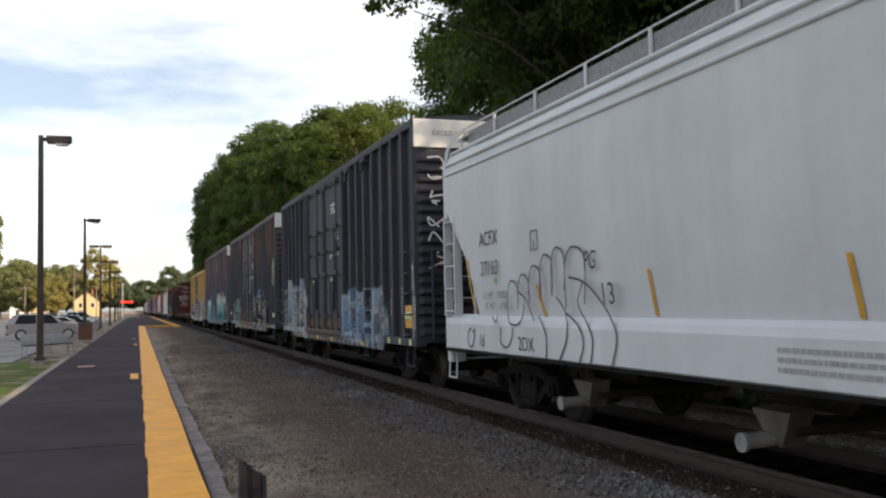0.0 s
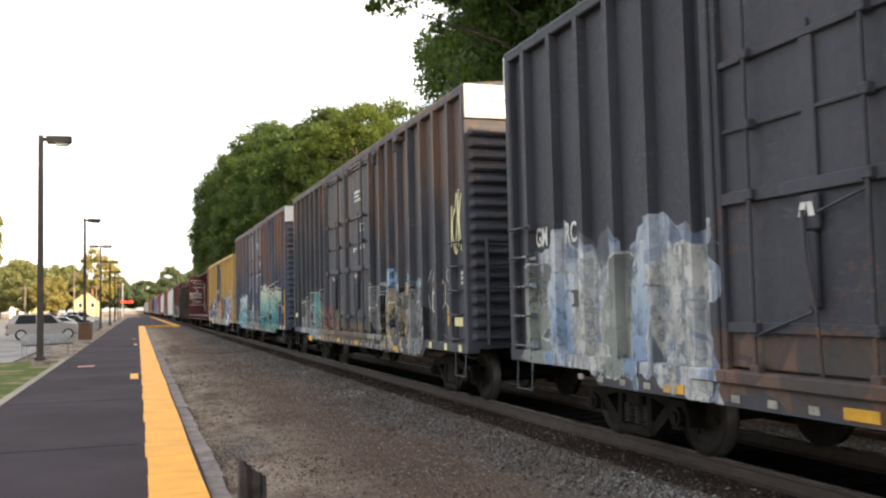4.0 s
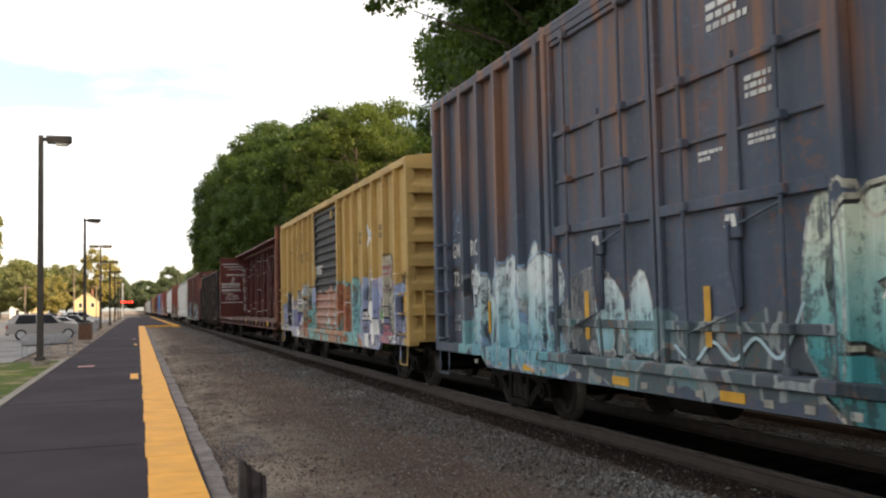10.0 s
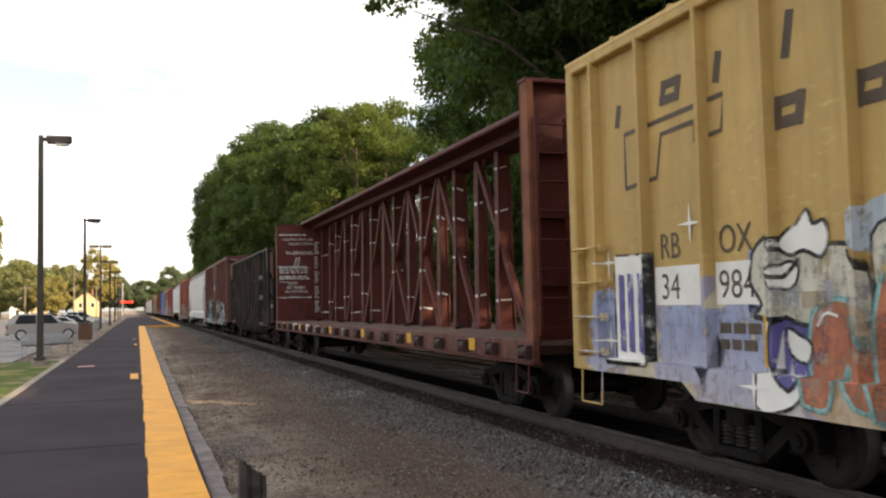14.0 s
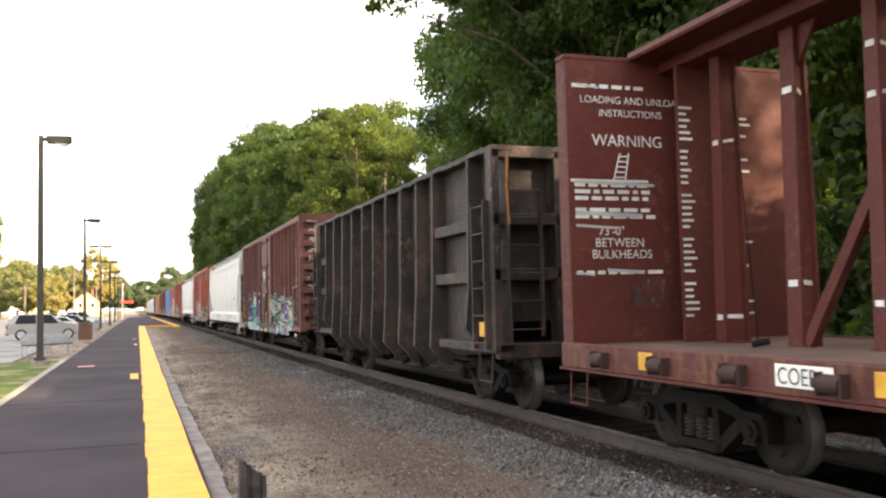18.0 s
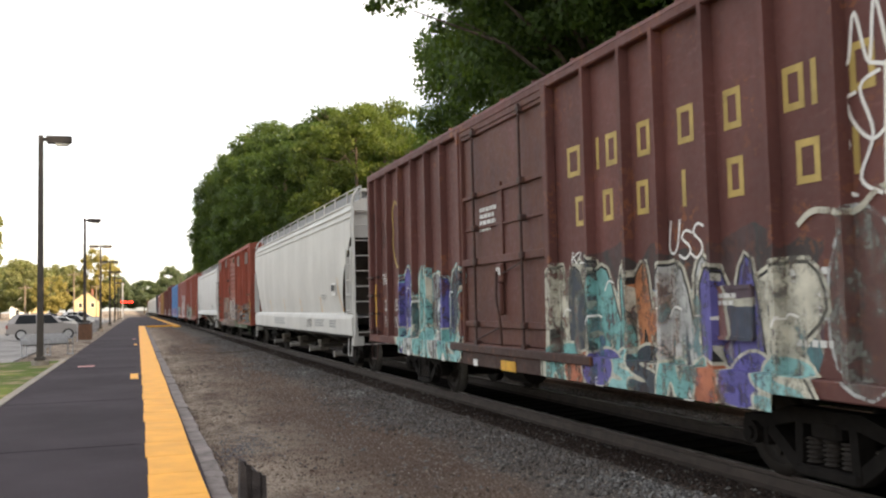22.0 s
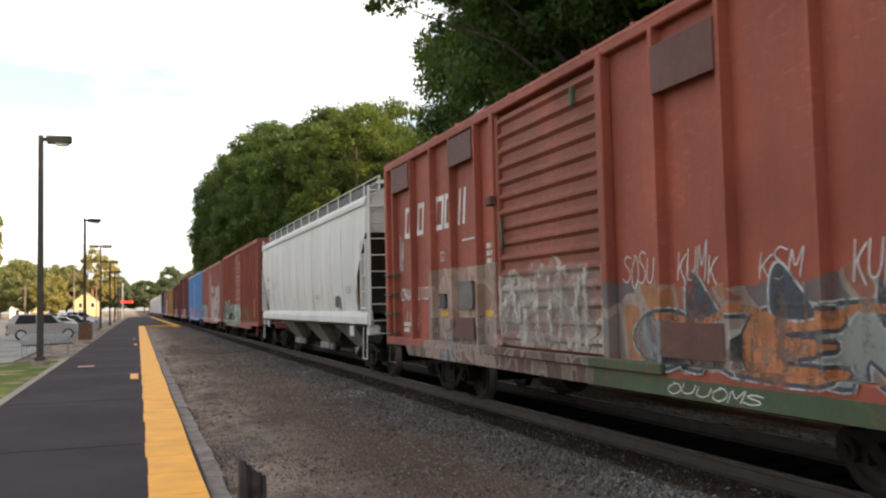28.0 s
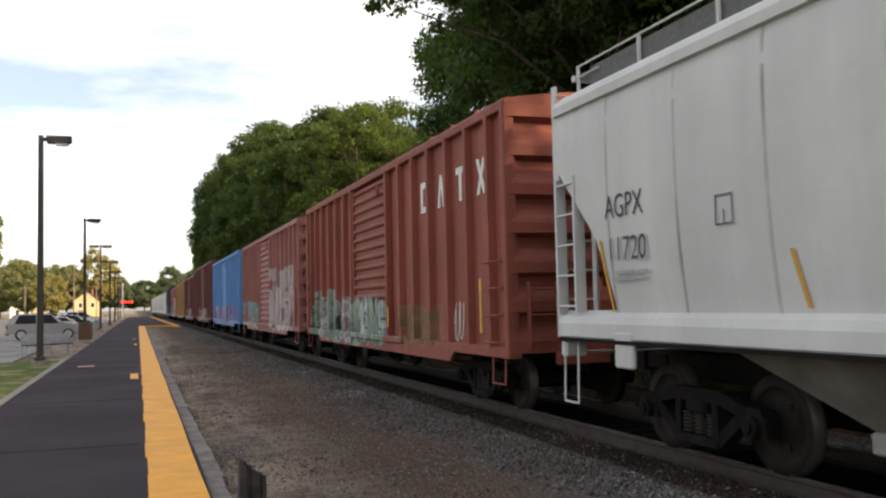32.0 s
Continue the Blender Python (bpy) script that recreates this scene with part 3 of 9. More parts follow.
def scatter(name, material, n, region, size, label, seed, dens=None):
    """Loose stones as one mesh of squashed eight-sided lumps."""
    rs = np.random.RandomState(seed)
    x0, x1, y0, y1 = region
    x = rs.uniform(x0, x1, n)
    u = rs.uniform(0, 1, n)
    y = y0 * (y1 / y0) ** u
    z = np.interp(x, cols, lift)
    if dens is not None:
        keep = rs.uniform(0, 1, n) < dens(x, y)
        x, y, z = x[keep], y[keep], z[keep]
        n = len(x)
    s = rs.uniform(0.5, 1.25, n) * size * np.clip(y / 16.0, 1.0, 3.0) ** 0.45
    shape = np.array([[1, 0, 0], [0, 1, 0], [-1, 0, 0], [0, -1, 0], [0.1, 0.1, 0.8], [0, 0, -0.6]], float)
    v = shape[None] * s[:, None, None] * rs.uniform(0.6, 1.25, (n, 6, 3))
    a = rs.uniform(0, 6.28, n)
    c, d = np.cos(a)[:, None], np.sin(a)[:, None]
    vx, vy = v[:, :, 0] * c - v[:, :, 1] * d, v[:, :, 0] * d + v[:, :, 1] * c
    v = np.stack([vx + x[:, None], vy + y[:, None], v[:, :, 2] + (z + s * 0.18)[:, None]], -1).reshape(-1, 3)
    tri = np.array([[0, 1, 4], [1, 2, 4], [2, 3, 4], [3, 0, 4], [1, 0, 5], [2, 1, 5], [3, 2, 5], [0, 3, 5]])
    f = (tri[None] + (np.arange(n) * 6)[:, None, None]).reshape(-1)
    m = bpy.data.meshes.new(name)
    m.vertices.add(n * 6)
    m.vertices.foreach_set("co", v.astype(np.float32).ravel())
    m.loops.add(len(f))
    m.loops.foreach_set("vertex_index", f.astype(np.int32))
    m.polygons.add(len(f) // 3)
    m.polygons.foreach_set("loop_start", np.arange(0, len(f), 3, dtype=np.int32))
    m.update(calc_edges=True)
    m.materials.append(material)
    return solid(name, m, material, label, "gravel", "", "stuff")


M_STONE_P = stones("pale_pebble", (0.13, 0.115, 0.10), (0.36, 0.33, 0.30))


def near_track(x, y):
    return np.where((x > 5.68) & (x < 7.3), 0.0, 1.0) * np.clip((x - 3.45 + 0.35 * np.sin(y * 0.5) + 0.2 * np.sin(y * 1.7 + x)) / 1.0, 0.03, 1.0) * np.where((x > 4.95) & (x < 5.75), 0.2, 1.0)


def near_platform(x, y):
    patch = 0.5 + 0.5 * np.sin(y * 0.83 + 1.2 * np.sin(x * 2.1)) * np.cos(x * 1.7 + y * 0.2)
    return np.clip(0.75 - 0.14 * (x - 1), 0.1, 1) * np.clip(patch, 0.10, 1)


scatter("ballast", M_STONE, 66000, (1.6, 8.6, 6.5, 60), 0.028, "loose grey crushed stone ballast along the track", 11, near_track)
M_STONE_G = stones("dark_rail_stone", (0.012, 0.009, 0.008), (0.070, 0.050, 0.040))
scatter("track_grit", M_STONE_G, 17000, (5.05, 5.72, 6.5, 60), 0.024, "dark brown stones along the rail", 17)
scatter("cinders", M_STONE_B, 44000, (0.93, 5.4, 6.5, 45), 0.0145, "fine brown stones and cinders beside the platform", 12, near_platform)
scatter("pebbles", M_STONE_P, 15000, (0.95, 5.0, 6.5, 40), 0.0115, "scattered small grey pebbles", 13)


def blue_patch(x, y):
    return np.exp(-((x - 1.35 - 0.25 * np.sin(y)) / 0.32) ** 2 - ((y - 12.6) / 1.3) ** 2)


scatter("blue_gravel", M_STONE_C, 5000, (0.95, 2.3, 9.5, 16), 0.015, "small patch of bluish gravel beside the platform edge", 15, blue_patch)
scatter("far_ballast", M_STONE_D, 18000, (8.2, 10.6, 4.0, 45), 0.03, "loose grey ballast on the far side of the track", 14)

# ---------------------------------------------------------------- trees


def crown_mesh(name, material, seed, n_clump, n_leaf, leaf, rx, rz, base=0.25, clump=0.30):
    """Leaves in clumps on an uneven crown, one metre of radius scaled to rx across and rz up."""
    rs = np.random.RandomState(seed)
    c = rs.normal(size=(n_clump, 3))
    c /= np.linalg.norm(c, axis=1, keepdims=True)
    rad = rs.uniform(0.35, 1.0, n_clump) ** (0.6 if clump > 0.28 else 0.35)
    lob = (0.94 if clump > 0.28 else 0.98) + (0.10 if clump > 0.28 else 0.05) * np.sin(3 * np.arctan2(c[:, 1], c[:, 0]) + seed) + 0.07 * np.sin(5 * c[:, 2] + seed * 2)
    c = c * (rad * lob)[:, None]
    c[:, 2] = np.where(c[:, 2] < 0, c[:, 2] * (1 - base), c[:, 2])
    cs = rs.uniform(0.5, 1.0, n_clump)
    cen = c * np.array([rx, rx, rz])
    who = rs.randint(0, n_clump, n_leaf)
    off = rs.normal(size=(n_leaf, 3))
    off /= np.linalg.norm(off, axis=1, keepdims=True)
    off *= (rs.uniform(0, 1, n_leaf) ** 0.45)[:, None] * (cs[who] * rx * clump)[:, None] * np.array([1, 1, 0.62])
    p = cen[who] + off
    nrm = off + rs.normal(size=(n_leaf, 3)) * rx * 0.10 + np.array([0, 0, rx * 0.08])
    nrm /= np.linalg.norm(nrm, axis=1, keepdims=True)
    ref = rs.normal(size=(n_leaf, 3))
    u = np.cross(nrm, ref)
    u /= np.linalg.norm(u, axis=1, keepdims=True)
    w = np.cross(nrm, u)
    s = (leaf * rs.uniform(0.6, 1.3, n_leaf))[:, None]
    q = np.stack([p - u * s, p - w * s * 0.55, p + u * s, p + w * s * 0.55], 1)
    return quads(name, material, q)


def wood_mesh(name, seed, h, r, spread, crown_z):
    rnd = random.Random(seed)
    g = Geo()
    pts = [Vector((0, 0, -0.5))]
    for i in range(1, 6):
        pts.append(Vector((rnd.uniform(-0.25, 0.25), rnd.uniform(-0.25, 0.25), h * 0.85 * i / 5)))
    for i in range(5):
        g.tube(pts[i], pts[i + 1], r * (1 - i * 0.16), 9, r * (1 - (i + 1) * 0.16), False)
    for i in range(11):
        t = rnd.uniform(0.38, 0.95)
        a = pts[0].lerp(pts[-1], t)
        d = rnd.uniform(0, 6.28)
        e = a + Vector((math.cos(d) * spread * 0.6, math.sin(d) * spread * 0.6, h * rnd.uniform(0.08, 0.2)))
        mid = a.lerp(e, 0.5) + Vector((0, 0, 0.4))
        g.tube(a, mid, r * 0.4 * (1.2 - t), 6, r * 0.28 * (1.2 - t), False)
        g.tube(mid, e, r * 0.28 * (1.2 - t), 6, r * 0.08, False)
        for _ in range(2):
            e2 = mid + Vector((rnd.uniform(-1, 1), rnd.uniform(-1, 1), rnd.uniform(0.2, 1))) * spread * 0.35
            g.tube(mid, e2, r * 0.16 * (1.2 - t), 5, r * 0.05, False)
    return g.mesh(name, M_BARK)


CROWNS = {
    "near": [crown_mesh("crown", M_LEAF, 3 + i, 120, 62000, 0.115, 6.0, 8.0) for i in range(3)],
    "mid": [crown_mesh("crown", M_LEAF_D, 21 + i, 260, 62000, 0.135, 6.0, 8.0, clump=0.21) for i in range(3)],
    "lit": [crown_mesh("crown", M_LEAF_B, 31, 200, 42000, 0.14, 6.0, 8.0, clump=0.22)],
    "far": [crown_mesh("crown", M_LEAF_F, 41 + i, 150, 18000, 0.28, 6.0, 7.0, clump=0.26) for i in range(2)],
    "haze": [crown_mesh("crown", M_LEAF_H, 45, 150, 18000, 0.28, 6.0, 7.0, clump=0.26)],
    "gold": [crown_mesh("crown", M_LEAF_Y, 51, 130, 15000, 0.28, 6.0, 7.0, clump=0.26)],
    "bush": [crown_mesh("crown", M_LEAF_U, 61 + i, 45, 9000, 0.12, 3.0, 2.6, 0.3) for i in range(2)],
}
WOODS = [wood_mesh("trunk", 70 + i, 20.0, 0.38, 6.0, 12.0) for i in range(3)]


def tree(x, y, h, r, kind, seed, label, category="tree", z=-0.45, low=0.30):
    """A tree of height h and crown radius r; its crown begins at the share low of the height."""
    t = thing("tree", pose(x, y, z, 0, 0, seed * 77), label, category, "trees along the railway")
    w = part("trunk", WOODS[seed % 3], M_BARK, t)
    w.matrix_basis = Matrix.Diagonal((h / 20, h / 20, h / 20, 1))
    c = part("crown", CROWNS[kind][seed % len(CROWNS[kind])], M_LEAF, t)
    half = h * (1 - low) / 2
    c.matrix_basis = Matrix.Translation((0, 0, h - half)) @ Matrix.Diagonal((r / 6.0, r / 6.0, half / (8.0 if kind in ("near", "mid", "lit") else 7.0), 1))
    return t


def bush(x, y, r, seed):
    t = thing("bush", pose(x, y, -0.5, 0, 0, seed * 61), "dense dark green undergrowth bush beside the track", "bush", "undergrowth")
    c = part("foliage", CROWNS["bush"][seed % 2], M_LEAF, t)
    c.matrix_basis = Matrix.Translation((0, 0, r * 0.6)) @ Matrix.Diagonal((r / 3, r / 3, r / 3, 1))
    g = Geo()
    for i in range(5):
        g.tube((0.1 * i - 0.2, 0.05 * i, -0.1), (0.3 * i - 0.6, 0.25 * (i - 2), r * 0.9), 0.03, 5, 0.012, False)
    part("stems", g, M_BARK, t)


TALL = "tall dark green maple with a dense crown behind the track"
# trees with y below 5: unseen, added to block and shape the sun
for i, (x, y, h, r) in enumerate(((20.9, 47.5, 23, 6.3), (20.0, 39, 25, 6.2), (16.8, 31, 24, 5.8), (22, 27, 27, 7.5), (17, 20, 25, 6.5), (20, 12.5, 24, 6.0), (19.6, 4.6, 15, 4.6),
                                  (28, 54, 22, 6.5), (26, 36, 27, 7.5), (16, -3, 9.6, 6.0), (20, -14, 25, 7), (15, -26, 23, 6.5), (21, -38, 26, 7.5))):
    tree(x, y, h, r, "near", i, TALL, low=0.16)
for i, (x, y) in enumerate(((31, 14), (33, 24), (31, 33), (34, 43), (33, 60), (30, 70))):
    tree(x, y, 19 + i % 3, 7.5, "near", i + 1, "dark green tree deep in the wood behind the track", low=0.03)
limb_tree = tree(16.4, 29, 24, 5.6, "near", 13, TALL, low=0.2)
limb = Geo()
limb.tube((0, 0, 8.5), (-4.2, -0.6, 11.0), 0.10, 7, 0.06, False)
limb.tube((-4.2, -0.6, 11.0), (-7.4, -0.3, 12.0), 0.06, 6, 0.02, False)
limb.tube((-4.2, -0.6, 11.0), (-6.2, 0.9, 12.6), 0.04, 5, 0.015, False)
limb_tree.matrix_basis = pose(16.4, 29, -0.45)
part("limb", limb, M_BARK, limb_tree, "overhanging limb")
twigs = part("twig_leaves", crown_mesh("twig_leaves", M_LEAF, 81, 16, 1500, 0.11, 2.3, 1.0), M_LEAF, limb_tree)
twigs.matrix_basis = Matrix.Translation((-6.9, 0.2, 12.5))
LIT = "broad leafy tree with a sunlit crown behind the track"
for i, (x, y, h, r) in enumerate(((17.8, 74, 19.3, 5.6), (19, 90, 23.0, 7.5), (16.5, 102, 23.5, 7.0), (16.5, 117, 25.2, 7.5), (15.5, 133, 26.5, 7.2), (15.0, 148, 25, 6.0),
                                  (14.8, 164, 25, 5.0), (24, 112, 24, 8), (23, 84, 22, 7), (22, 132, 26, 8))):
    tree(x, y, h, r, "lit" if i in (0, 8) else "mid", i, LIT if i in (0, 8) else TALL, low=0.1)
# first bushes stand unseen, added to keep light from under the train
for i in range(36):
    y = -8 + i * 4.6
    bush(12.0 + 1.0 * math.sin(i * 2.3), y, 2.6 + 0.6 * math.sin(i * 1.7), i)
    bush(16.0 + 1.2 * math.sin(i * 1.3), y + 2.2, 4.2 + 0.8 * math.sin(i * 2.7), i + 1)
# ---------------------------------------------------------------- lamps and furniture of the platform


def lamp_post(x, y, arms):
    t = thing("street_lamp", pose(x, y, PZ), "tall dark bronze shoebox lamp on a square post beside the platform" if len(arms) == 1 else
              "tall dark bronze lamp post with two shoebox heads beside the platform", "street lamp", "platform lamps")
    H = 7.78
    g = Geo()
    g.add([(sx * w, sy * w, z) for z, w in ((0.25, 0.105), (H, 0.075)) for sx, sy in ((-1, -1), (1, -1), (1, 1), (-1, 1))],
          [(0, 1, 5, 4), (1, 2, 6, 5), (2, 3, 7, 6), (3, 0, 4, 7), (4, 5, 6, 7), (3, 2, 1, 0)])
    part("pole", g, M_BRONZE, t)
    g = Geo()
    g.tube((0, 0, -0.3), (0, 0, 0.12), 0.27, 16)
    part("footing", g, M_CONCRETE, t, "round concrete footing")
    g = Geo()
    g.box((-0.17, -0.17, 0.12), (0.17, 0.17, 0.26), 0.03)
    part("base_cover", g, M_BRONZE, t)
    for s in arms:
        g = Geo()
        g.box((s * 0.05, -0.04, H - 0.19), (s * 0.22, 0.04, H - 0.07), 0.01)
        part("arm", g, M_BRONZE, t)
        g = Geo()
        a, b = (0.2, 0.98)
        pr = [(s * 0.18, H - 0.02), (s * 0.98, H - 0.02), (s * 0.98, H - 0.2), (s * 0.86, H - 0.26), (s * 0.22, H - 0.26), (s * 0.18, H - 0.22)]
        g.prism(pr, "y", -0.2, 0.2)
        hd = part("lamp_head", g, M_BRONZE, t)
        g = Geo()
        g.prism([(s * 0.42, H - 0.262), (s * 0.90, H - 0.262), (s * 0.82, H - 0.33), (s * 0.50, H - 0.33)], "y", -0.15, 0.15)
        part("lens", g, M_LENS, hd, "pale drop lens")
    return t


for i, (x, y) in enumerate(((-2.95, 33.4), (-2.93, 63.1), (-2.77, 88.6), (-2.60, 116.9), (-2.57, 147.3), (-2.54, 178.0), (-2.5, 208.0))):
    lamp_post(x, y, (1,) if i < 2 else (-1, 1))


def bench(x, y):
    t = thing("bench", pose(x, y, PZ, 0, 0, -62), "silver perforated metal bench with armrests on the platform", "bench")
    g = Geo()
    g.box((-0.25, -0.95, 0.42), (0.25, 0.95, 0.46), 0.015)
    part("seat", g, M_BRONZE, t, "dark perforated seat")
    g = Geo()
    g.prism([(-0.27, 0.45), (-0.40, 0.86), (-0.36, 0.87), (-0.23, 0.47)], "y", -0.95, 0.95)
    part("backrest", g, M_GALV, t)
    for s in (-0.93, 0.0, 0.93):
        g = Geo()
        g.path([(-0.24, s, 0), (-0.24, s, 0.45), (-0.37, s, 0.85)], 0.025)
        g.path([(0.22, s, 0), (0.22, s, 0.66), (-0.30, s, 0.66)], 0.022)
        g.tube((-0.3, s, 0.02), (0.3, s, 0.02), 0.022, 6)
        part("leg", g, M_GALV, t)
    return t


bench(-3.25, 40.0)


def litter_bin(x, y):
    t = thing("litter_bin", pose(x, y, PZ), "square brown slatted litter bin on the platform", "litter bin")
    g = Geo()
    g.box((-0.36, -0.36, 0.06), (0.36, 0.36, 0.94), 0.03)
    part("body", g, M_BRONZE, t)
    for k in range(9):
        a = -0.36 + k * 0.08
        g = Geo()
        g.box((a + 0.005, -0.395, 0.05), (a + 0.07, -0.362, 0.96), 0.008)
        part("slat", g, M_BIN, t)
        g = Geo()
        g.box((0.362, a + 0.005, 0.05), (0.395, a + 0.07, 0.96), 0.008)
        part("slat", g, M_BIN, t)
    g = Geo()
    g.box((-0.41, -0.41, 0.96), (0.41, 0.41, 1.05), 0.03)
    part("lid", g, M_BRONZE, t)


litter_bin(-2.70, 58.5)


def fence(x0, y0, x1, y1, n):
    t = thing("railing", pose(0, 0, PZ - 0.06), "low galvanised pipe railing between platform and parking lot", "railing")
    for z in (0.35, 0.62, 0.9):
        g = Geo()
        g.tube((x0, y0, z), (x1, y1, z), 0.028, 7)
        part("rail_bar", g, M_GALV, t)
    for i in range(n + 1):
        k = i / n
        x, y = x0 + (x1 - x0) * k, y0 + (y1 - y0) * k
        g = Geo()
        g.tube((x, y, -0.2), (x, y, 0.93), 0.032, 8)
        part("post", g, M_GALV, t)


fence(-3.25, 60.5, -3.1, 100, 18)

# ---------------------------------------------------------------- vehicles


def rounded(data, offset):
    """Softens all edges of a mesh."""
    b = bmesh.new()
    b.from_mesh(data)
    bmesh.ops.bevel(b, geom=b.edges[:], offset=offset, segments=3, profile=0.6, affect="EDGES", clamp_overlap=True)
    for f in b.faces:
        f.smooth = True
    b.to_mesh(data)
    b.free()
    return data


def vehicle(x, y, turn, kind, material, label, category):
    """A car on four wheels; its nose points along +x before the turn."""
    t = thing("parked_car", pose(x, y, -0.16, 0, 0, turn), label, category, "parked cars")
    L, W, H = {"suv": (4.65, 0.92, 1.72), "sedan": (4.7, 0.9, 1.45), "van": (5.0, 0.98, 1.78)}[kind]
    h = L / 2
    if kind == "sedan":
        low = [(-h, 0.35), (-h, 0.85), (-h + 0.15, 0.95), (-1.35, 1.0), (0.95, 0.97), (h - 0.35, 0.82), (h, 0.62), (h, 0.32)]
        cab = [(-1.75, 0.98), (-0.95, 1.40), (-0.2, H), (0.45, 1.40), (1.25, 0.95)]
    else:
        low = [(-h, 0.42), (-h, 0.95), (-h + 0.06, 1.08), (1.05, 1.08), (h - 0.45, 0.98), (h - 0.05, 0.78), (h, 0.4)]
        cab = [(-h + 0.08, 1.07), (-h + 0.38, H - 0.1), (-h + 0.75, H), (0.1, H), (0.45, H - 0.1), (1.2, 1.07)]
    g = Geo()
    n = len(low)
    g.prism(low, "y", -W, W)
    part("body", rounded(g.mesh("body", material), 0.09), material, t)
    g = Geo()
    inner = W - 0.17
    m = len(cab)
    zs = [p[1] for p in cab]
    v = [(a, -(W - 0.02 - (b - min(zs)) / (max(zs) - min(zs)) * 0.2), b) for a, b in cab] + [(a, W - 0.02 - (b - min(zs)) / (max(zs) - min(zs)) * 0.2, b) for a, b in cab]
    g.add(v, [tuple(range(m)), tuple(range(2 * m - 1, m - 1, -1))] + [(i, i + 1, m + i + 1, m + i) for i in range(m - 1)])
    part("cabin", rounded(g.mesh("cabin", material), 0.05), material, t)
    for s in (-1, 1):
        top = max(zs) - 0.09
        xa = cab[0][0] + (0.42 if kind != "sedan" else 0.55)
        for a0, a1, b0, b1 in ((xa, -0.55, xa + 0.28, -0.55), (-0.47, 0.85, -0.47, 0.38)):
            g = Geo()
            w0, w1 = W + 0.012, W - 0.165
            g.add([(a0, s * w0, 1.06), (a1, s * w0, 1.06), (b1, s * w1, top), (b0, s * w1, top),
                   (a0, s * (w0 - 0.05), 1.06), (a1, s * (w0 - 0.05), 1.06), (b1, s * (w1 - 0.05), top), (b0, s * (w1 - 0.05), top)],
                  [(0, 1, 2, 3), (4, 5, 6, 7), (0, 1, 5, 4), (1, 2, 6, 5), (2, 3, 7, 6), (3, 0, 4, 7)])
            part("side_window", g, M_GLASS, t)
    for a, b, nm in ((cab[-1], cab[-2], "windscreen"), (cab[0], cab[1], "rear_window")):
        g = Geo()
        d = 0.02 if nm == "windscreen" else -0.02
        p, q = Vector(a).lerp(Vector(b), 0.12), Vector(a).lerp(Vector(b), 0.92)
        g.add([(p.x + d, -W + 0.16, p.y), (p.x + d, W - 0.16, p.y), (q.x + d, W - 0.28, q.y), (q.x + d, -W + 0.28, q.y),
               (p.x - d, -W + 0.16, p.y), (p.x - d, W - 0.16, p.y), (q.x - d, W - 0.28, q.y), (q.x - d, -W + 0.28, q.y)],
              [(0, 1, 2, 3), (4, 5, 6, 7), (0, 1, 5, 4), (1, 2, 6, 5), (2, 3, 7, 6), (3, 0, 4, 7)])
        part(nm, g, M_GLASS, t)
    for wx in (-h + 0.88, h - 0.92):
        for s in (-1, 1):
            g = Geo()
            g.lathe([(-0.1, 0.24), (-0.11, 0.33), (-0.07, 0.36), (0.07, 0.36), (0.11, 0.33), (0.1, 0.24)], 18, "y")
            w = part("wheel", g, M_TYRE, t)
            w.matrix_basis = pose(wx, s * (W - 0.09), 0.36)
            g = Geo()
            g.lathe([(s * 0.105, 0.0), (s * 0.115, 0.08), (s * 0.09, 0.2), (s * 0.10, 0.245)], 14, "y")
            part("rim", g, M_GALV, w, "silver wheel rim")
    for s in (-1, 1):
        g = Geo()
        g.box((h - 0.22, s * (W - 0.32), 0.64), (h - 0.02 if kind == "sedan" else h - 0.04, s * (W - 0.02), 0.78), 0.03)
        part("headlight", g, M_LENS, t)
        g = Geo()
        g.box((-h - 0.02, s * (W - 0.2), 0.75), (-h + 0.12, s * (W + 0.005), 1.0), 0.02)
        part("tail_light", g, M_CARRED, t, "red tail light")
        g = Geo()
        g.box((0.85, s * (W - 0.01), 1.05), (1.05, s * (W + 0.16), 1.17), 0.03)
        part("wing_mirror", g, material, t)
    g = Geo()
    g.box((-h - 0.04, -W + 0.04, 0.34), (-h + 0.2, W - 0.04, 0.56), 0.05)
    part("bumper", g, M_CARDARK, t)
    return t


vehicle(-5.55, 66.0, 6, "suv", M_SILVER, "silver sport utility car parked beside the platform", "car")
vehicle(-5.5, 78.0, 8, "sedan", M_CARWHITE, "white sedan parked in the station lot", "car")
vehicle(-6.6, 85.0, 6, "sedan", M_SILVER, "silver sedan parked in the station lot", "car")
vehicle(-7.4, 93.0, 5, "suv", M_CARDARK, "dark blue sport utility car parked in the station lot", "car")
vehicle(-11.6, 70.0, 4, "sedan", M_CARRED, "dark red sedan parked in the station lot", "car")
vehicle(-6.4, 103.0, 6, "sedan", M_CARDARK, "dark sedan parked in the station lot", "car")
vehicle(-6.5, 112.0, 5, "sedan", M_CARWHITE, "white sedan parked in the station lot", "car")
vehicle(-6.2, 125.0, 8, "van", M_CARWHITE, "white van parked in the station lot", "van")
vehicle(-6.6, 140.0, 5, "sedan", M_SILVER, "silver sedan parked in the station lot", "car")

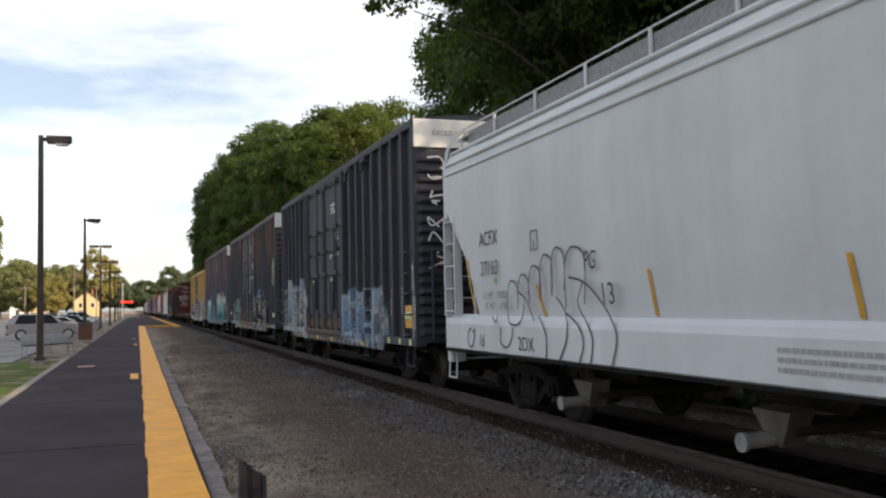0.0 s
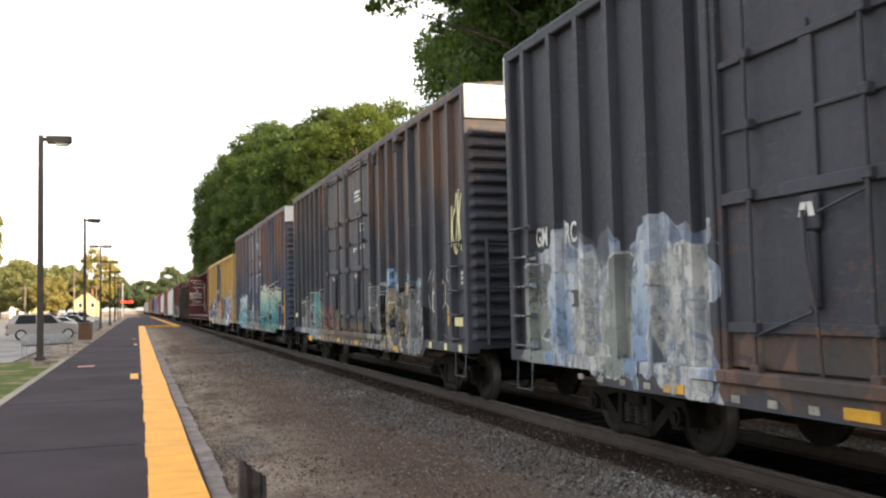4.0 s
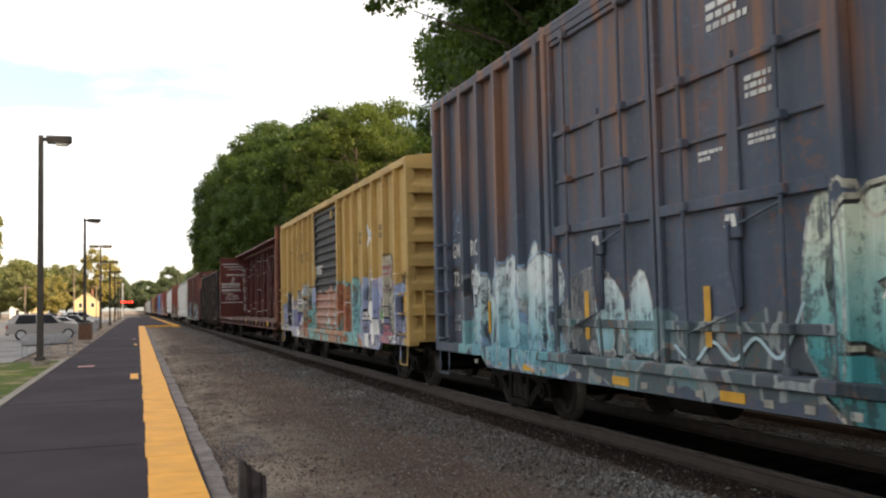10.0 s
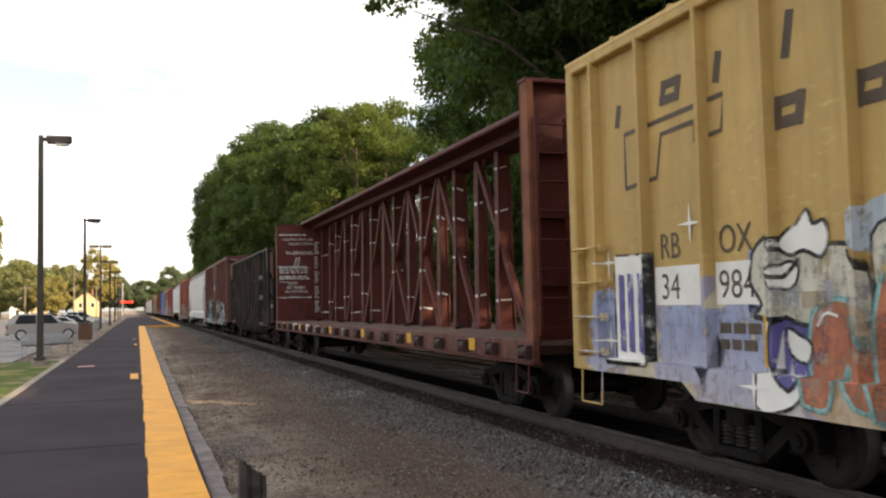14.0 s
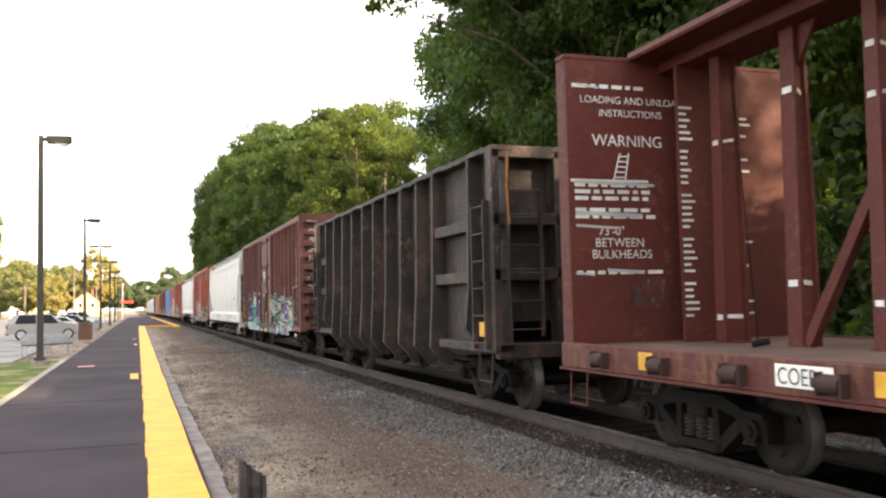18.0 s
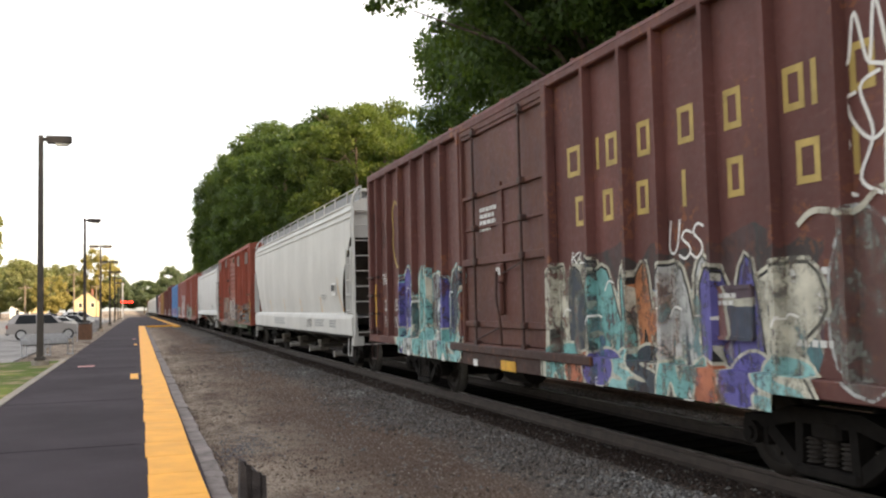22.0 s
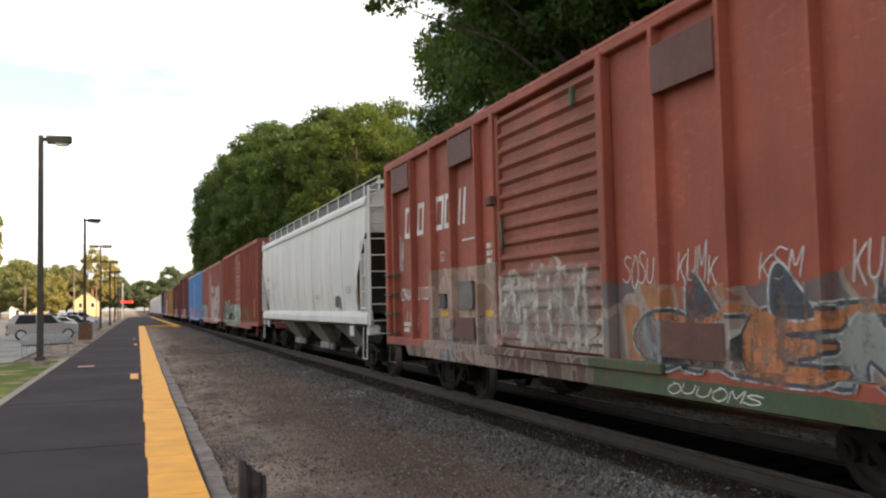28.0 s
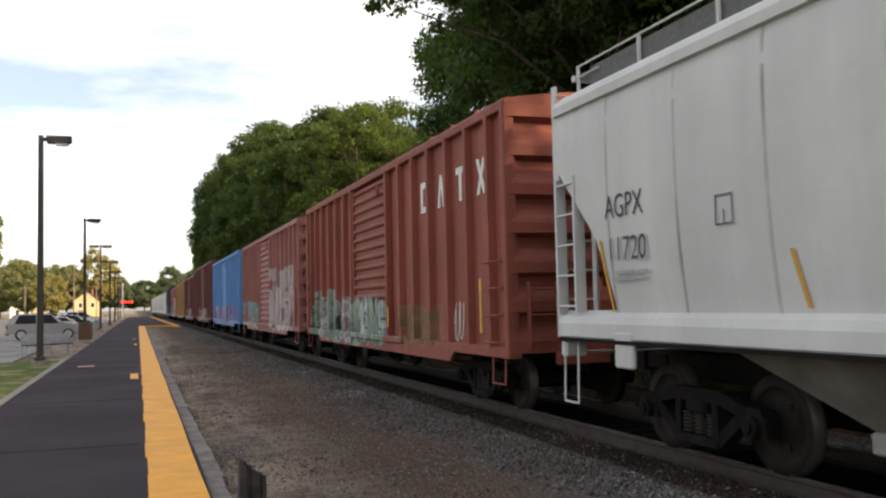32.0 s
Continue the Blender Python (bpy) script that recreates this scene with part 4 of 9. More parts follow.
# ---------------------------------------------------------------- houses


def clapboard(name, base):
    k = Nodes(name)
    v = k.coord()
    s = k.xyz(v)
    saw = k.math("FRACT", k.math("MULTIPLY", s[2], 7.0))
    n = k.noise(v, 1.2, 4)
    col = k.mix(k.ramp(n, ((0.3, 0.0), (0.7, 0.5))), base, tuple(c * 0.8 for c in base))
    col = k.mix(k.math("MULTIPLY", k.math("LESS_THAN", saw, 0.12), 0.3), col, tuple(c * 0.5 for c in base))
    k.bump(saw, 0.5, 0.02)
    return k.done(col, 0.7)


M_CLAPW = clapboard("white_clapboard", (0.72, 0.71, 0.68))
M_CLAPY = clapboard("yellow_clapboard", (0.55, 0.44, 0.24))
M_ROOF = plain("grey_shingles", (0.13, 0.125, 0.125), 0.35, 5, 0.9, 0, 0.6, 0.03)
M_TRIMW = plain("white_trim", (0.74, 0.73, 0.70), 0.1, 3, 0.6)


def house(x, y, turn, w, d, eave, ridge, wall, label, windows):
    """A gabled house; its gable faces -y before the turn."""
    t = thing("house", pose(x, y, -0.3, 0, 0, turn), label, "house", "houses beyond the lot")
    g = Geo()
    g.prism([(-w / 2, 0), (w / 2, 0), (w / 2, eave), (0, ridge), (-w / 2, eave)], "y", 0, d)
    part("wall", g, wall, t)
    for s in (-1, 1):
        g = Geo()
        k = (ridge - eave) / (w / 2)
        a = [(0, ridge + 0.06), (s * (w / 2 + 0.4), eave - 0.4 * k + 0.06), (s * (w / 2 + 0.4), eave - 0.4 * k + 0.24), (0, ridge + 0.26)]
        g.prism(a, "y", -0.4, d + 0.4)
        part("roof", g, M_ROOF, t, "grey shingled roof slope")
    for wx, wz, ww, wh in windows:
        g = Geo()
        for a, b in (((wx - ww / 2 - 0.1, wz - wh / 2 - 0.1), (wx + ww / 2 + 0.1, wz - wh / 2)), ((wx - ww / 2 - 0.1, wz + wh / 2), (wx + ww / 2 + 0.1, wz + wh / 2 + 0.12)),
                     ((wx - ww / 2 - 0.1, wz - wh / 2), (wx - ww / 2, wz + wh / 2)), ((wx + ww / 2, wz - wh / 2), (wx + ww / 2 + 0.1, wz + wh / 2)), ((wx - ww / 2, wz - 0.03), (wx + ww / 2, wz + 0.03))):
            g.box((a[0], -0.06, a[1]), (b[0], 0.02, b[1]))
        f = part("window", g, M_TRIMW, t)
        g = Geo()
        g.box((wx - ww / 2, -0.02, wz - wh / 2), (wx + ww / 2, 0.015, wz + wh / 2))
        part("pane", g, M_GLASS, f, "dark window glass")
    g = Geo()
    g.box((w * 0.18, d * 0.55, eave), (w * 0.18 + 0.7, d * 0.55 + 0.7, ridge + 0.9), 0.03)
    part("chimney", g, M_BRICK, t)


M_BRICK = plain("brick_red", (0.23, 0.10, 0.07), 0.3, 8, 0.9, 0, 0.4)
house(-30.6, 300, 5, 8.6, 11, 4.6, 7.6, M_CLAPW, "white clapboard house with a steep gable", ((-2.2, 1.9, 1.0, 1.5), (0.4, 1.9, 1.0, 1.5), (2.6, 1.9, 1.0, 1.5), (0, 5.0, 1.0, 1.4)))
house(-25.6, 285, 4, 4.4, 8, 2.6, 4.2, M_CLAPY, "small yellow outbuilding catching the sun", ((0, 1.6, 1.0, 1.0),))
house(-14.8, 330, 2, 8.4, 12, 5.2, 8.6, M_CLAPY, "yellow clapboard house with a gable and two windows", ((-1.9, 3.9, 1.1, 1.5), (1.9, 3.9, 1.1, 1.5), (-1.9, 1.5, 1.1, 1.5)))


def utility_pole(x, y, h, arm=True):
    t = thing("utility_pole", pose(x, y, -0.3), "weathered wooden utility pole with a crossarm", "utility pole", "utility poles")
    g = Geo()
    g.tube((0, 0, -0.3), (0, 0, h), 0.17, 10, 0.11)
    part("pole", g, M_WOODPOLE, t)
    if arm:
        g = Geo()
        g.box((-1.2, -0.06, h - 0.7), (1.2, 0.06, h - 0.56), 0.01)
        a = part("crossarm", g, M_WOODPOLE, t)
        for s in (-1.1, -0.6, 0.6, 1.1):
            g = Geo()
            g.tube((s, 0, h - 0.56), (s, 0, h - 0.40), 0.045, 8)
            part("insulator", g, M_GALV, a)


utility_pole(-20.5, 200, 7.5)
utility_pole(-12.5, 220, 10.8)
utility_pole(12.5, 260, 10.8, False)
utility_pole(-9.2, 260, 9.0)


def crossing_signal(x, y):
    t = thing("crossing_signal", pose(x, y, PZ), "railway crossing mast with red flashing lights and a boom", "crossing signal")
    g = Geo()
    g.tube((0, 0, -0.1), (0, 0, 7.3), 0.12, 10)
    part("mast", g, M_GALV, t)
    g = Geo()
    g.box((0, -0.12, 3.35), (2.1, 0.12, 3.6), 0.04)
    part("boom", g, M_CARDARK, t, "dark cantilever arm")
    for s in (-0.1, 0.55, 1.2, 1.8):
        g = Geo()
        g.tube((s, -0.14, 3.4), (s, -0.32, 3.4), 0.27, 14)
        a = part("lamp_housing", g, M_CARDARK, t)
        g = Geo()
        g.tube((s, -0.3, 3.4), (s, -0.345, 3.4), 0.23, 14)
        part("red_lens", g, M_REDGLOW, a, "glowing red signal lens")


k = Nodes("red_signal_glow")
k.done((0.6, 0.02, 0.01), 0.4)
k.b.inputs["Emission Color"].default_value = (1.0, 0.03, 0.015, 1)
k.b.inputs["Emission Strength"].default_value = 2.2
M_REDGLOW = k.m
crossing_signal(-1.9, 195)

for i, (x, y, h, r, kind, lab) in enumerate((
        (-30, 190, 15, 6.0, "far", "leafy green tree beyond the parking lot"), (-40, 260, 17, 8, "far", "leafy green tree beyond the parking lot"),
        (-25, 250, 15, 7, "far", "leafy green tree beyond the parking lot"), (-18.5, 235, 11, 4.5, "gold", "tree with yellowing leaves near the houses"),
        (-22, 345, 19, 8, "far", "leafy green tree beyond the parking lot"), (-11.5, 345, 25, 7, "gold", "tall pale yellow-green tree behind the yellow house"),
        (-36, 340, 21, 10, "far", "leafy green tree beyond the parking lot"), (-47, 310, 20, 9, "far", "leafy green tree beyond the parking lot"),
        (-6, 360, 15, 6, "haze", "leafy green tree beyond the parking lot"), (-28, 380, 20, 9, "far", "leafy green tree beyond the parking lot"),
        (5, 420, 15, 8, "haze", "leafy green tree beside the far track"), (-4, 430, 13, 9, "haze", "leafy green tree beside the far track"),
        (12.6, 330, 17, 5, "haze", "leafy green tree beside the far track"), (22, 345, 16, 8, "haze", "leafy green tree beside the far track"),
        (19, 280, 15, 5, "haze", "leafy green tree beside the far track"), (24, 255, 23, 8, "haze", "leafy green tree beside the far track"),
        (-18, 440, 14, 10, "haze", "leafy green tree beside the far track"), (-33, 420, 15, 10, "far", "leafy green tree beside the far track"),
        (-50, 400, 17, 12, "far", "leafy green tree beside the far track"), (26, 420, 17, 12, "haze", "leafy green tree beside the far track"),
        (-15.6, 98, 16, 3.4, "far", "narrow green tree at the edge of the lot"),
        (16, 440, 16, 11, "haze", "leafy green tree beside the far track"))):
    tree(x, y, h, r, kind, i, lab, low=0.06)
# ---------------------------------------------------------------- the train
HW = 1.60          # half width of a car over its posts
SHEET = 1.485      # half width over its side sheets


def gone(t):
    """Metres that the train has rolled since the start."""
    return 4.8593 * t + 0.81817 * t * t / 32 + 0.066824 * t ** 3 / 1024


def wheelset_mesh(r):
    g = Geo()
    g.tube((-1.02, 0, 0), (1.02, 0, 0), 0.075, 12)
    for s in (-1, 1):
        o = s * 0.82
        i = s * 0.685
        g.lathe([(o, r - 0.10), (o, r), (i + s * 0.03, r + 0.004), (i + s * 0.012, r + 0.026), (i, r + 0.02), (i, r - 0.09), (s * 0.735, r - 0.12),
                 (s * 0.72, 0.16), (s * 0.68, 0.14), (s * 0.68, 0.08)], 28)
        g.lathe([(o, r - 0.10), (s * 0.775, r - 0.13), (s * 0.79, 0.16), (s * 0.86, 0.13), (s * 0.86, 0.07)], 28)
        for k in range(3):
            a = k * 2.094
            g.box((s * 0.79 - 0.02, 0.22 * math.cos(a) - 0.035, 0.22 * math.sin(a) - 0.035), (s * 0.79 + 0.02, 0.22 * math.cos(a) + 0.035, 0.22 * math.sin(a) + 0.035))
    m = g.mesh("wheelset", M_WHEEL)
    m.materials.append(M_RIM)
    for q in m.polygons:
        if math.hypot(q.center.y, q.center.z) > r - 0.004:
            q.material_index = 1
    return m


def truck_mesh(r, base):
    """Cast side frames, bolster and brake rigging of a truck, its centre at y = 0."""
    g = Geo()
    b = base / 2
    for s in (-1, 1):
        x = s * 1.02
        top, low = r + 0.22, r - 0.22
        g.prism([(-b - 0.16, r + 0.04), (-b - 0.12, r + 0.16), (-b + 0.12, r + 0.17), (-0.42, top + 0.06), (0.42, top + 0.06), (b - 0.12, r + 0.17), (b + 0.12, r + 0.16), (b + 0.16, r + 0.04),
                 (b - 0.10, r + 0.05), (0.36, top - 0.07), (-0.36, top - 0.07), (-b + 0.10, r + 0.05)], "x", x - 0.09, x + 0.09)
        for e in (-1, 1):
            g.bar((x, e * (b - 0.14), r + 0.10), (x, e * 0.34, low), 0.15, 0.12)
            g.bar((x, e * 0.33, low - 0.02), (x, e * 0.30, top), 0.17, 0.09)
            g.box((x - 0.08, e * b - 0.17, r - 0.10), (x + 0.08, e * b - 0.11, r + 0.1))
            g.box((x - 0.08, e * b + 0.11, r - 0.08), (x + 0.08, e * b + 0.16, r + 0.1))
            g.tube((x - s * 0.05, e * b, r), (x + s * 0.14, e * b, r), 0.105, 14)
            g.tube((x + s * 0.14, e * b, r), (x + s * 0.17, e * b, r), 0.06, 10)
        g.box((x - 0.11, -0.36, low - 0.07), (x + 0.11, 0.36, low + 0.03), 0.02)
    g.box((-1.12, -0.17, r + 0.03), (1.12, 0.17, r + 0.2), 0.03)
    g.tube((0, 0, r + 0.18), (0, 0, r + 0.36), 0.2, 14)
    for e in (-1, 1):
        g.box((-0.95, e * (b - r - 0.1) - 0.05, r - 0.16), (0.95, e * (b - r - 0.1) + 0.05, r - 0.05))
    return g.mesh("truck", M_IRON)


def spring_mesh(r):
    g = Geo()
    prof = []
    for i in range(6):
        z = r - 0.18 + i * 0.038
        prof += [(z, 0.055), (z + 0.01, 0.085), (z + 0.02, 0.085), (z + 0.03, 0.055)]
    g.lathe(prof, 10, "z")
    return g.mesh("spring", M_SPRING)


WHEELS = {r: (wheelset_mesh(r), truck_mesh(r, 1.78), spring_mesh(r)) for r in (0.42, 0.457)}
SPIN = []
ZONES = {}
SILL_LOW = 0.716


def truck(car, y, r, spin):
    ws, tk, sp = WHEELS[r]
    t = part("truck", tk, M_IRON, car, "cast iron two-axle truck")
    t.matrix_basis = Matrix.Translation((0, y, 0))
    for s in (-1, 1):
        for y1 in (-0.2, 0.0, 0.2):
            a = part("spring", sp, M_SPRING, t)
            a.matrix_basis = Matrix.Translation((s * 1.02, y1, 0))
    for e in (-1, 1):
        w = part("wheelset", ws, M_WHEEL, t)
        w.matrix_basis = pose(0, e * 0.89, r, random.Random(y + e).uniform(0, 60))
        if spin:
            SPIN.append((w, e * 0.89, r))


def coupler(car, y, d):
    g = Geo()
    g.box((-0.12, y, 0.76), (0.12, y + d * 0.45, 0.96), 0.02)
    g.prism([(-0.17, y + d * 0.42), (0.19, y + d * 0.42), (0.21, y + d * 0.62), (0.09, y + d * 0.76), (-0.03, y + d * 0.60), (-0.17, y + d * 0.74)], "z", 0.73, 1.0)
    part("coupler", g, M_IRON, car, "knuckle coupler")
    g = Geo()
    g.path([(0.35, y, 0.85), (0.38, y + d * 0.3, 0.6), (0.3, y + d * 0.6, 0.42), (0.2, y + d * 0.82, 0.55)], 0.025)
    part("brake_hose", g, M_TYRE, car)


def ladder(car, y0, y1, zs, material, x=-HW, name="ladder"):
    """Grab irons between two uprights on the side that faces the platform."""
    g = Geo()
    out = x - 0.07
    for y in (y0, y1):
        g.box((out - 0.012, y - 0.02, min(zs) - 0.08), (x + 0.05, y + 0.02, max(zs) + 0.08))
    lad = part(name, g, material, car)
    for z in zs:
        g = Geo()
        g.path([(x + 0.03, y0, z), (out, y0, z), (out, y1, z), (x + 0.03, y1, z)], 0.014, 6)
        part("rung", g, material, lad)
    return lad


def rungs_only(car, y0, y1, zs, material, x=-HW):
    for z in zs:
        g = Geo()
        g.path([(x + 0.04, y0, z), (x - 0.08, y0, z), (x - 0.08, y1, z), (x + 0.04, y1, z)], 0.014, 6)
        g.box((x - 0.01, y0 - 0.03, z - 0.04), (x + 0.06, y0 + 0.03, z + 0.04))
        g.box((x - 0.01, y1 - 0.03, z - 0.04), (x + 0.06, y1 + 0.03, z + 0.04))
        part("grab_iron", g, material, car)


def end_ladder(car, y, zs, material, x0, x1, d, w=0.022):
    g = Geo()
    for x in (x0, x1):
        g.box((x - w, y, min(zs) - 0.1), (x + w, y + d * 0.1, max(zs) + 0.1))
    lad = part("end_ladder", g, material, car)
    for z in zs:
        g = Geo()
        g.tube((x0, y + d * 0.09, z), (x1, y + d * 0.09, z), 0.014, 6)
        part("rung", g, material, lad)


def stirrup(car, y0, y1, material, x=-HW + 0.03, top=0.95, low=0.50):
    g = Geo()
    g.path([(x, y0, top), (x - 0.02, y0, low), (x - 0.02, y1, low), (x, y1, top)], 0.013, 6)
    part("sill_step", g, material, car)


def corrugated_end(y, d, z0, z1, n, hw):
    """An end wall with n pressed ribs that stand out towards d: a sharp lower lip, a broad face that leans back."""
    g = Geo()
    pitch = (z1 - z0 - 0.22) / n
    fine = n > 12
    deep = 0.085
    prof = [(z0, 0.0), (z0 + 0.10, 0.0)]
    for i in range(n):
        a = z0 + 0.12 + i * pitch
        if fine:
            prof += [(a, 0.0), (a + pitch * 0.10, deep * 0.7), (a + pitch * 0.28, deep), (a + pitch * 0.50, deep * 0.9), (a + pitch * 0.70, 0.02), (a + pitch * 0.98, 0.0)]
        else:
            prof += [(a, 0.0), (a + pitch * 0.10, 0.0), (a + pitch * 0.20, -0.02), (a + pitch * 0.46, -0.13), (a + pitch * 0.58, -0.15), (a + pitch * 0.72, -0.15), (a + pitch * 0.79, -0.05), (a + pitch * 0.82, 0.0)]
    prof += [(z1, 0.0)]
    xs = (-hw, -hw + 0.05, -hw + 0.12, hw - 0.12, hw - 0.05, hw)
    ks = (0, 0.05, 1, 1, 0.05, 0)
    v = [(x, y + d * p * k, z) for z, p in prof for x, k in zip(xs, ks)]
    f = [(i * 6 + j, i * 6 + j + 1, i * 6 + 7 + j, i * 6 + 6 + j) for i in range(len(prof) - 1) for j in range(5)]
    g.add(v, f)
    g.box((-hw, y - d * 0.02, z0), (-hw + 0.02, y - d * 0.08, z1))
    g.box((hw - 0.02, y - d * 0.02, z0), (hw, y - d * 0.08, z1))
    return g


def side_outline_door(car, y0, y1, z0, z1, material, style, x=-SHEET, hardware=None):
    """One sliding or plug door."""
    hardware = hardware or material
    g = Geo()
    if style == "ribbed":
        n = 15
        prof = [(x + 0.0, z0)]
        h = (z1 - z0) / n
        for i in range(n):
            a = z0 + i * h
            prof += [(x - 0.03, a + 0.001), (x - 0.03, a + h * 0.35), (x - 0.085, a + h * 0.55), (x - 0.085, a + h * 0.72), (x - 0.03, a + h * 0.95)]
        prof += [(x - 0.03, z1), (x, z1)]
        g.prism(prof, "y", y0 + 0.1, y1 - 0.1)
        g.box((x, y0, z0), (x - 0.09, y0 + 0.1, z1), 0.01)
        g.box((x, y1 - 0.1, z0), (x - 0.09, y1, z1), 0.01)
        d = part("door", g, material, car, "horizontally ribbed sliding door")
        g = Geo()
        g.box((x - 0.1, y1 - 0.26, z0 + 1.35), (x - 0.13, y1 - 0.2, z0 + 1.75), 0.01)
        part("door_handle", g, hardware, d)
        g = Geo()
        g.box((x - 0.08, y0 + 0.55, z1 - 0.35), (x - 0.14, y0 + 0.62, z1 - 0.12), 0.01)
        part("door_catch", g, hardware, d)
        return d
    g.box((x, y0 + 0.01, z0), (x - 0.04, y1 - 0.01, z1), 0.01)
    d = part("door", g, material, car, "plug door with locking rods")
    w = y1 - y0
    h = z1 - z0
    mid = y0 + w * 0.5
    rods = (y0 + w * 0.23, y0 + w * 0.79)
    for name, boxes in (
            ("stile", [(y0, z0 - 0.1, y0 + 0.075, z1, 0.10), (y1 - 0.075, z0 - 0.1, y1, z1, 0.10)]),
            ("crossbar", [(y0 + 0.075, z0 + h * k - t, y1 - 0.075, z0 + h * k + t, o) for k, t, o in
                          ((-0.02, 0.06, 0.11), (0.09, 0.045, 0.085), (0.38, 0.055, 0.10), (0.535, 0.018, 0.07), (0.69, 0.032, 0.085), (0.985, 0.03, 0.085))]),
            ("channel", [(mid - 0.075, z0 + h * 0.38, mid + 0.075, z0 + h * 0.69, 0.075), (mid - 0.02, z0 + h * 0.69, mid + 0.02, z0 + h * 0.72, 0.07)]),
            ("gutter", [(y0, z1 - 0.02, y1, z1 + 0.07, 0.10)])):
        for a, b, c, e, o in boxes:
            g = Geo()
            g.box((x - 0.035, a, b), (x - o, c, e), 0.008)
            part(name, g, material, d)
    for yy in rods:
        g = Geo()
        g.tube((x - 0.125, yy, z0 - 0.06), (x - 0.125, yy, z1 + 0.03), 0.020, 7)
        part("locking_rod", g, hardware, d)
        for q in (0.0, 0.09, 0.38, 0.535, 0.69, 0.985):
            g = Geo()
            g.box((x - 0.06, yy - 0.055, z0 + h * q - 0.045), (x - 0.15, yy + 0.055, z0 + h * q + 0.045), 0.012)
            part("rod_bracket", g, hardware, d)
    g = Geo()
    zt, zl = z0 + h * 0.36, z0 + h * 0.13
    for a, b, k in ((zt, zt - 0.28, 0.10), (zt - 0.28, zl, 0.055)):
        g.box((x - 0.05, mid - k, b), (x - 0.12, mid + k, a), 0.02)
    part("lever_plate", g, material, d)
    g = Geo()
    g.path([(x - 0.14, mid + 0.03, zt - 0.12), (x - 0.17, mid - 0.02, zt - 0.5), (x - 0.16, mid - 0.10, zl - 0.02), (x - 0.13, mid - 0.10, z0)], 0.018, 6)
    part("lever", g, hardware, d)
    for a, b in ((zt - 0.02, rods[0]), (zt - 0.75, rods[1])):
        g = Geo()
        g.tube((x - 0.10, mid, a - 0.15), (x - 0.12, b, a - 0.35 * (b > mid)), 0.013, 6)
        part("link_rod", g, hardware, d)
    g = Geo()
    for s in (-0.055, 0.055):
        g.add([(x - 0.125, mid + s - 0.035, zt - 0.17), (x - 0.125, mid + s + 0.035, zt - 0.17), (x - 0.125, mid + s * 0.6 + 0.03, zt - 0.06), (x - 0.125, mid + s * 0.6 - 0.03, zt - 0.06)], [(0, 1, 2, 3)])
    part("arrow_mark", g, M_WHITE, d, "worn white arrow marks")
    return d


def facing(text, size, y, x, z, material, car):
    """Words on a face that looks along the track towards the front."""
    ob = writing(text, size, material, car, 0, 0, 0, squeeze=1.0)
    ob.data.transform(Matrix.Translation((x, y, z)) @ Matrix(((0, -1, 0, 0), (1, 0, 0, 0), (0, 0, 1, 0), (0, 0, 0, 1))))
    return ob


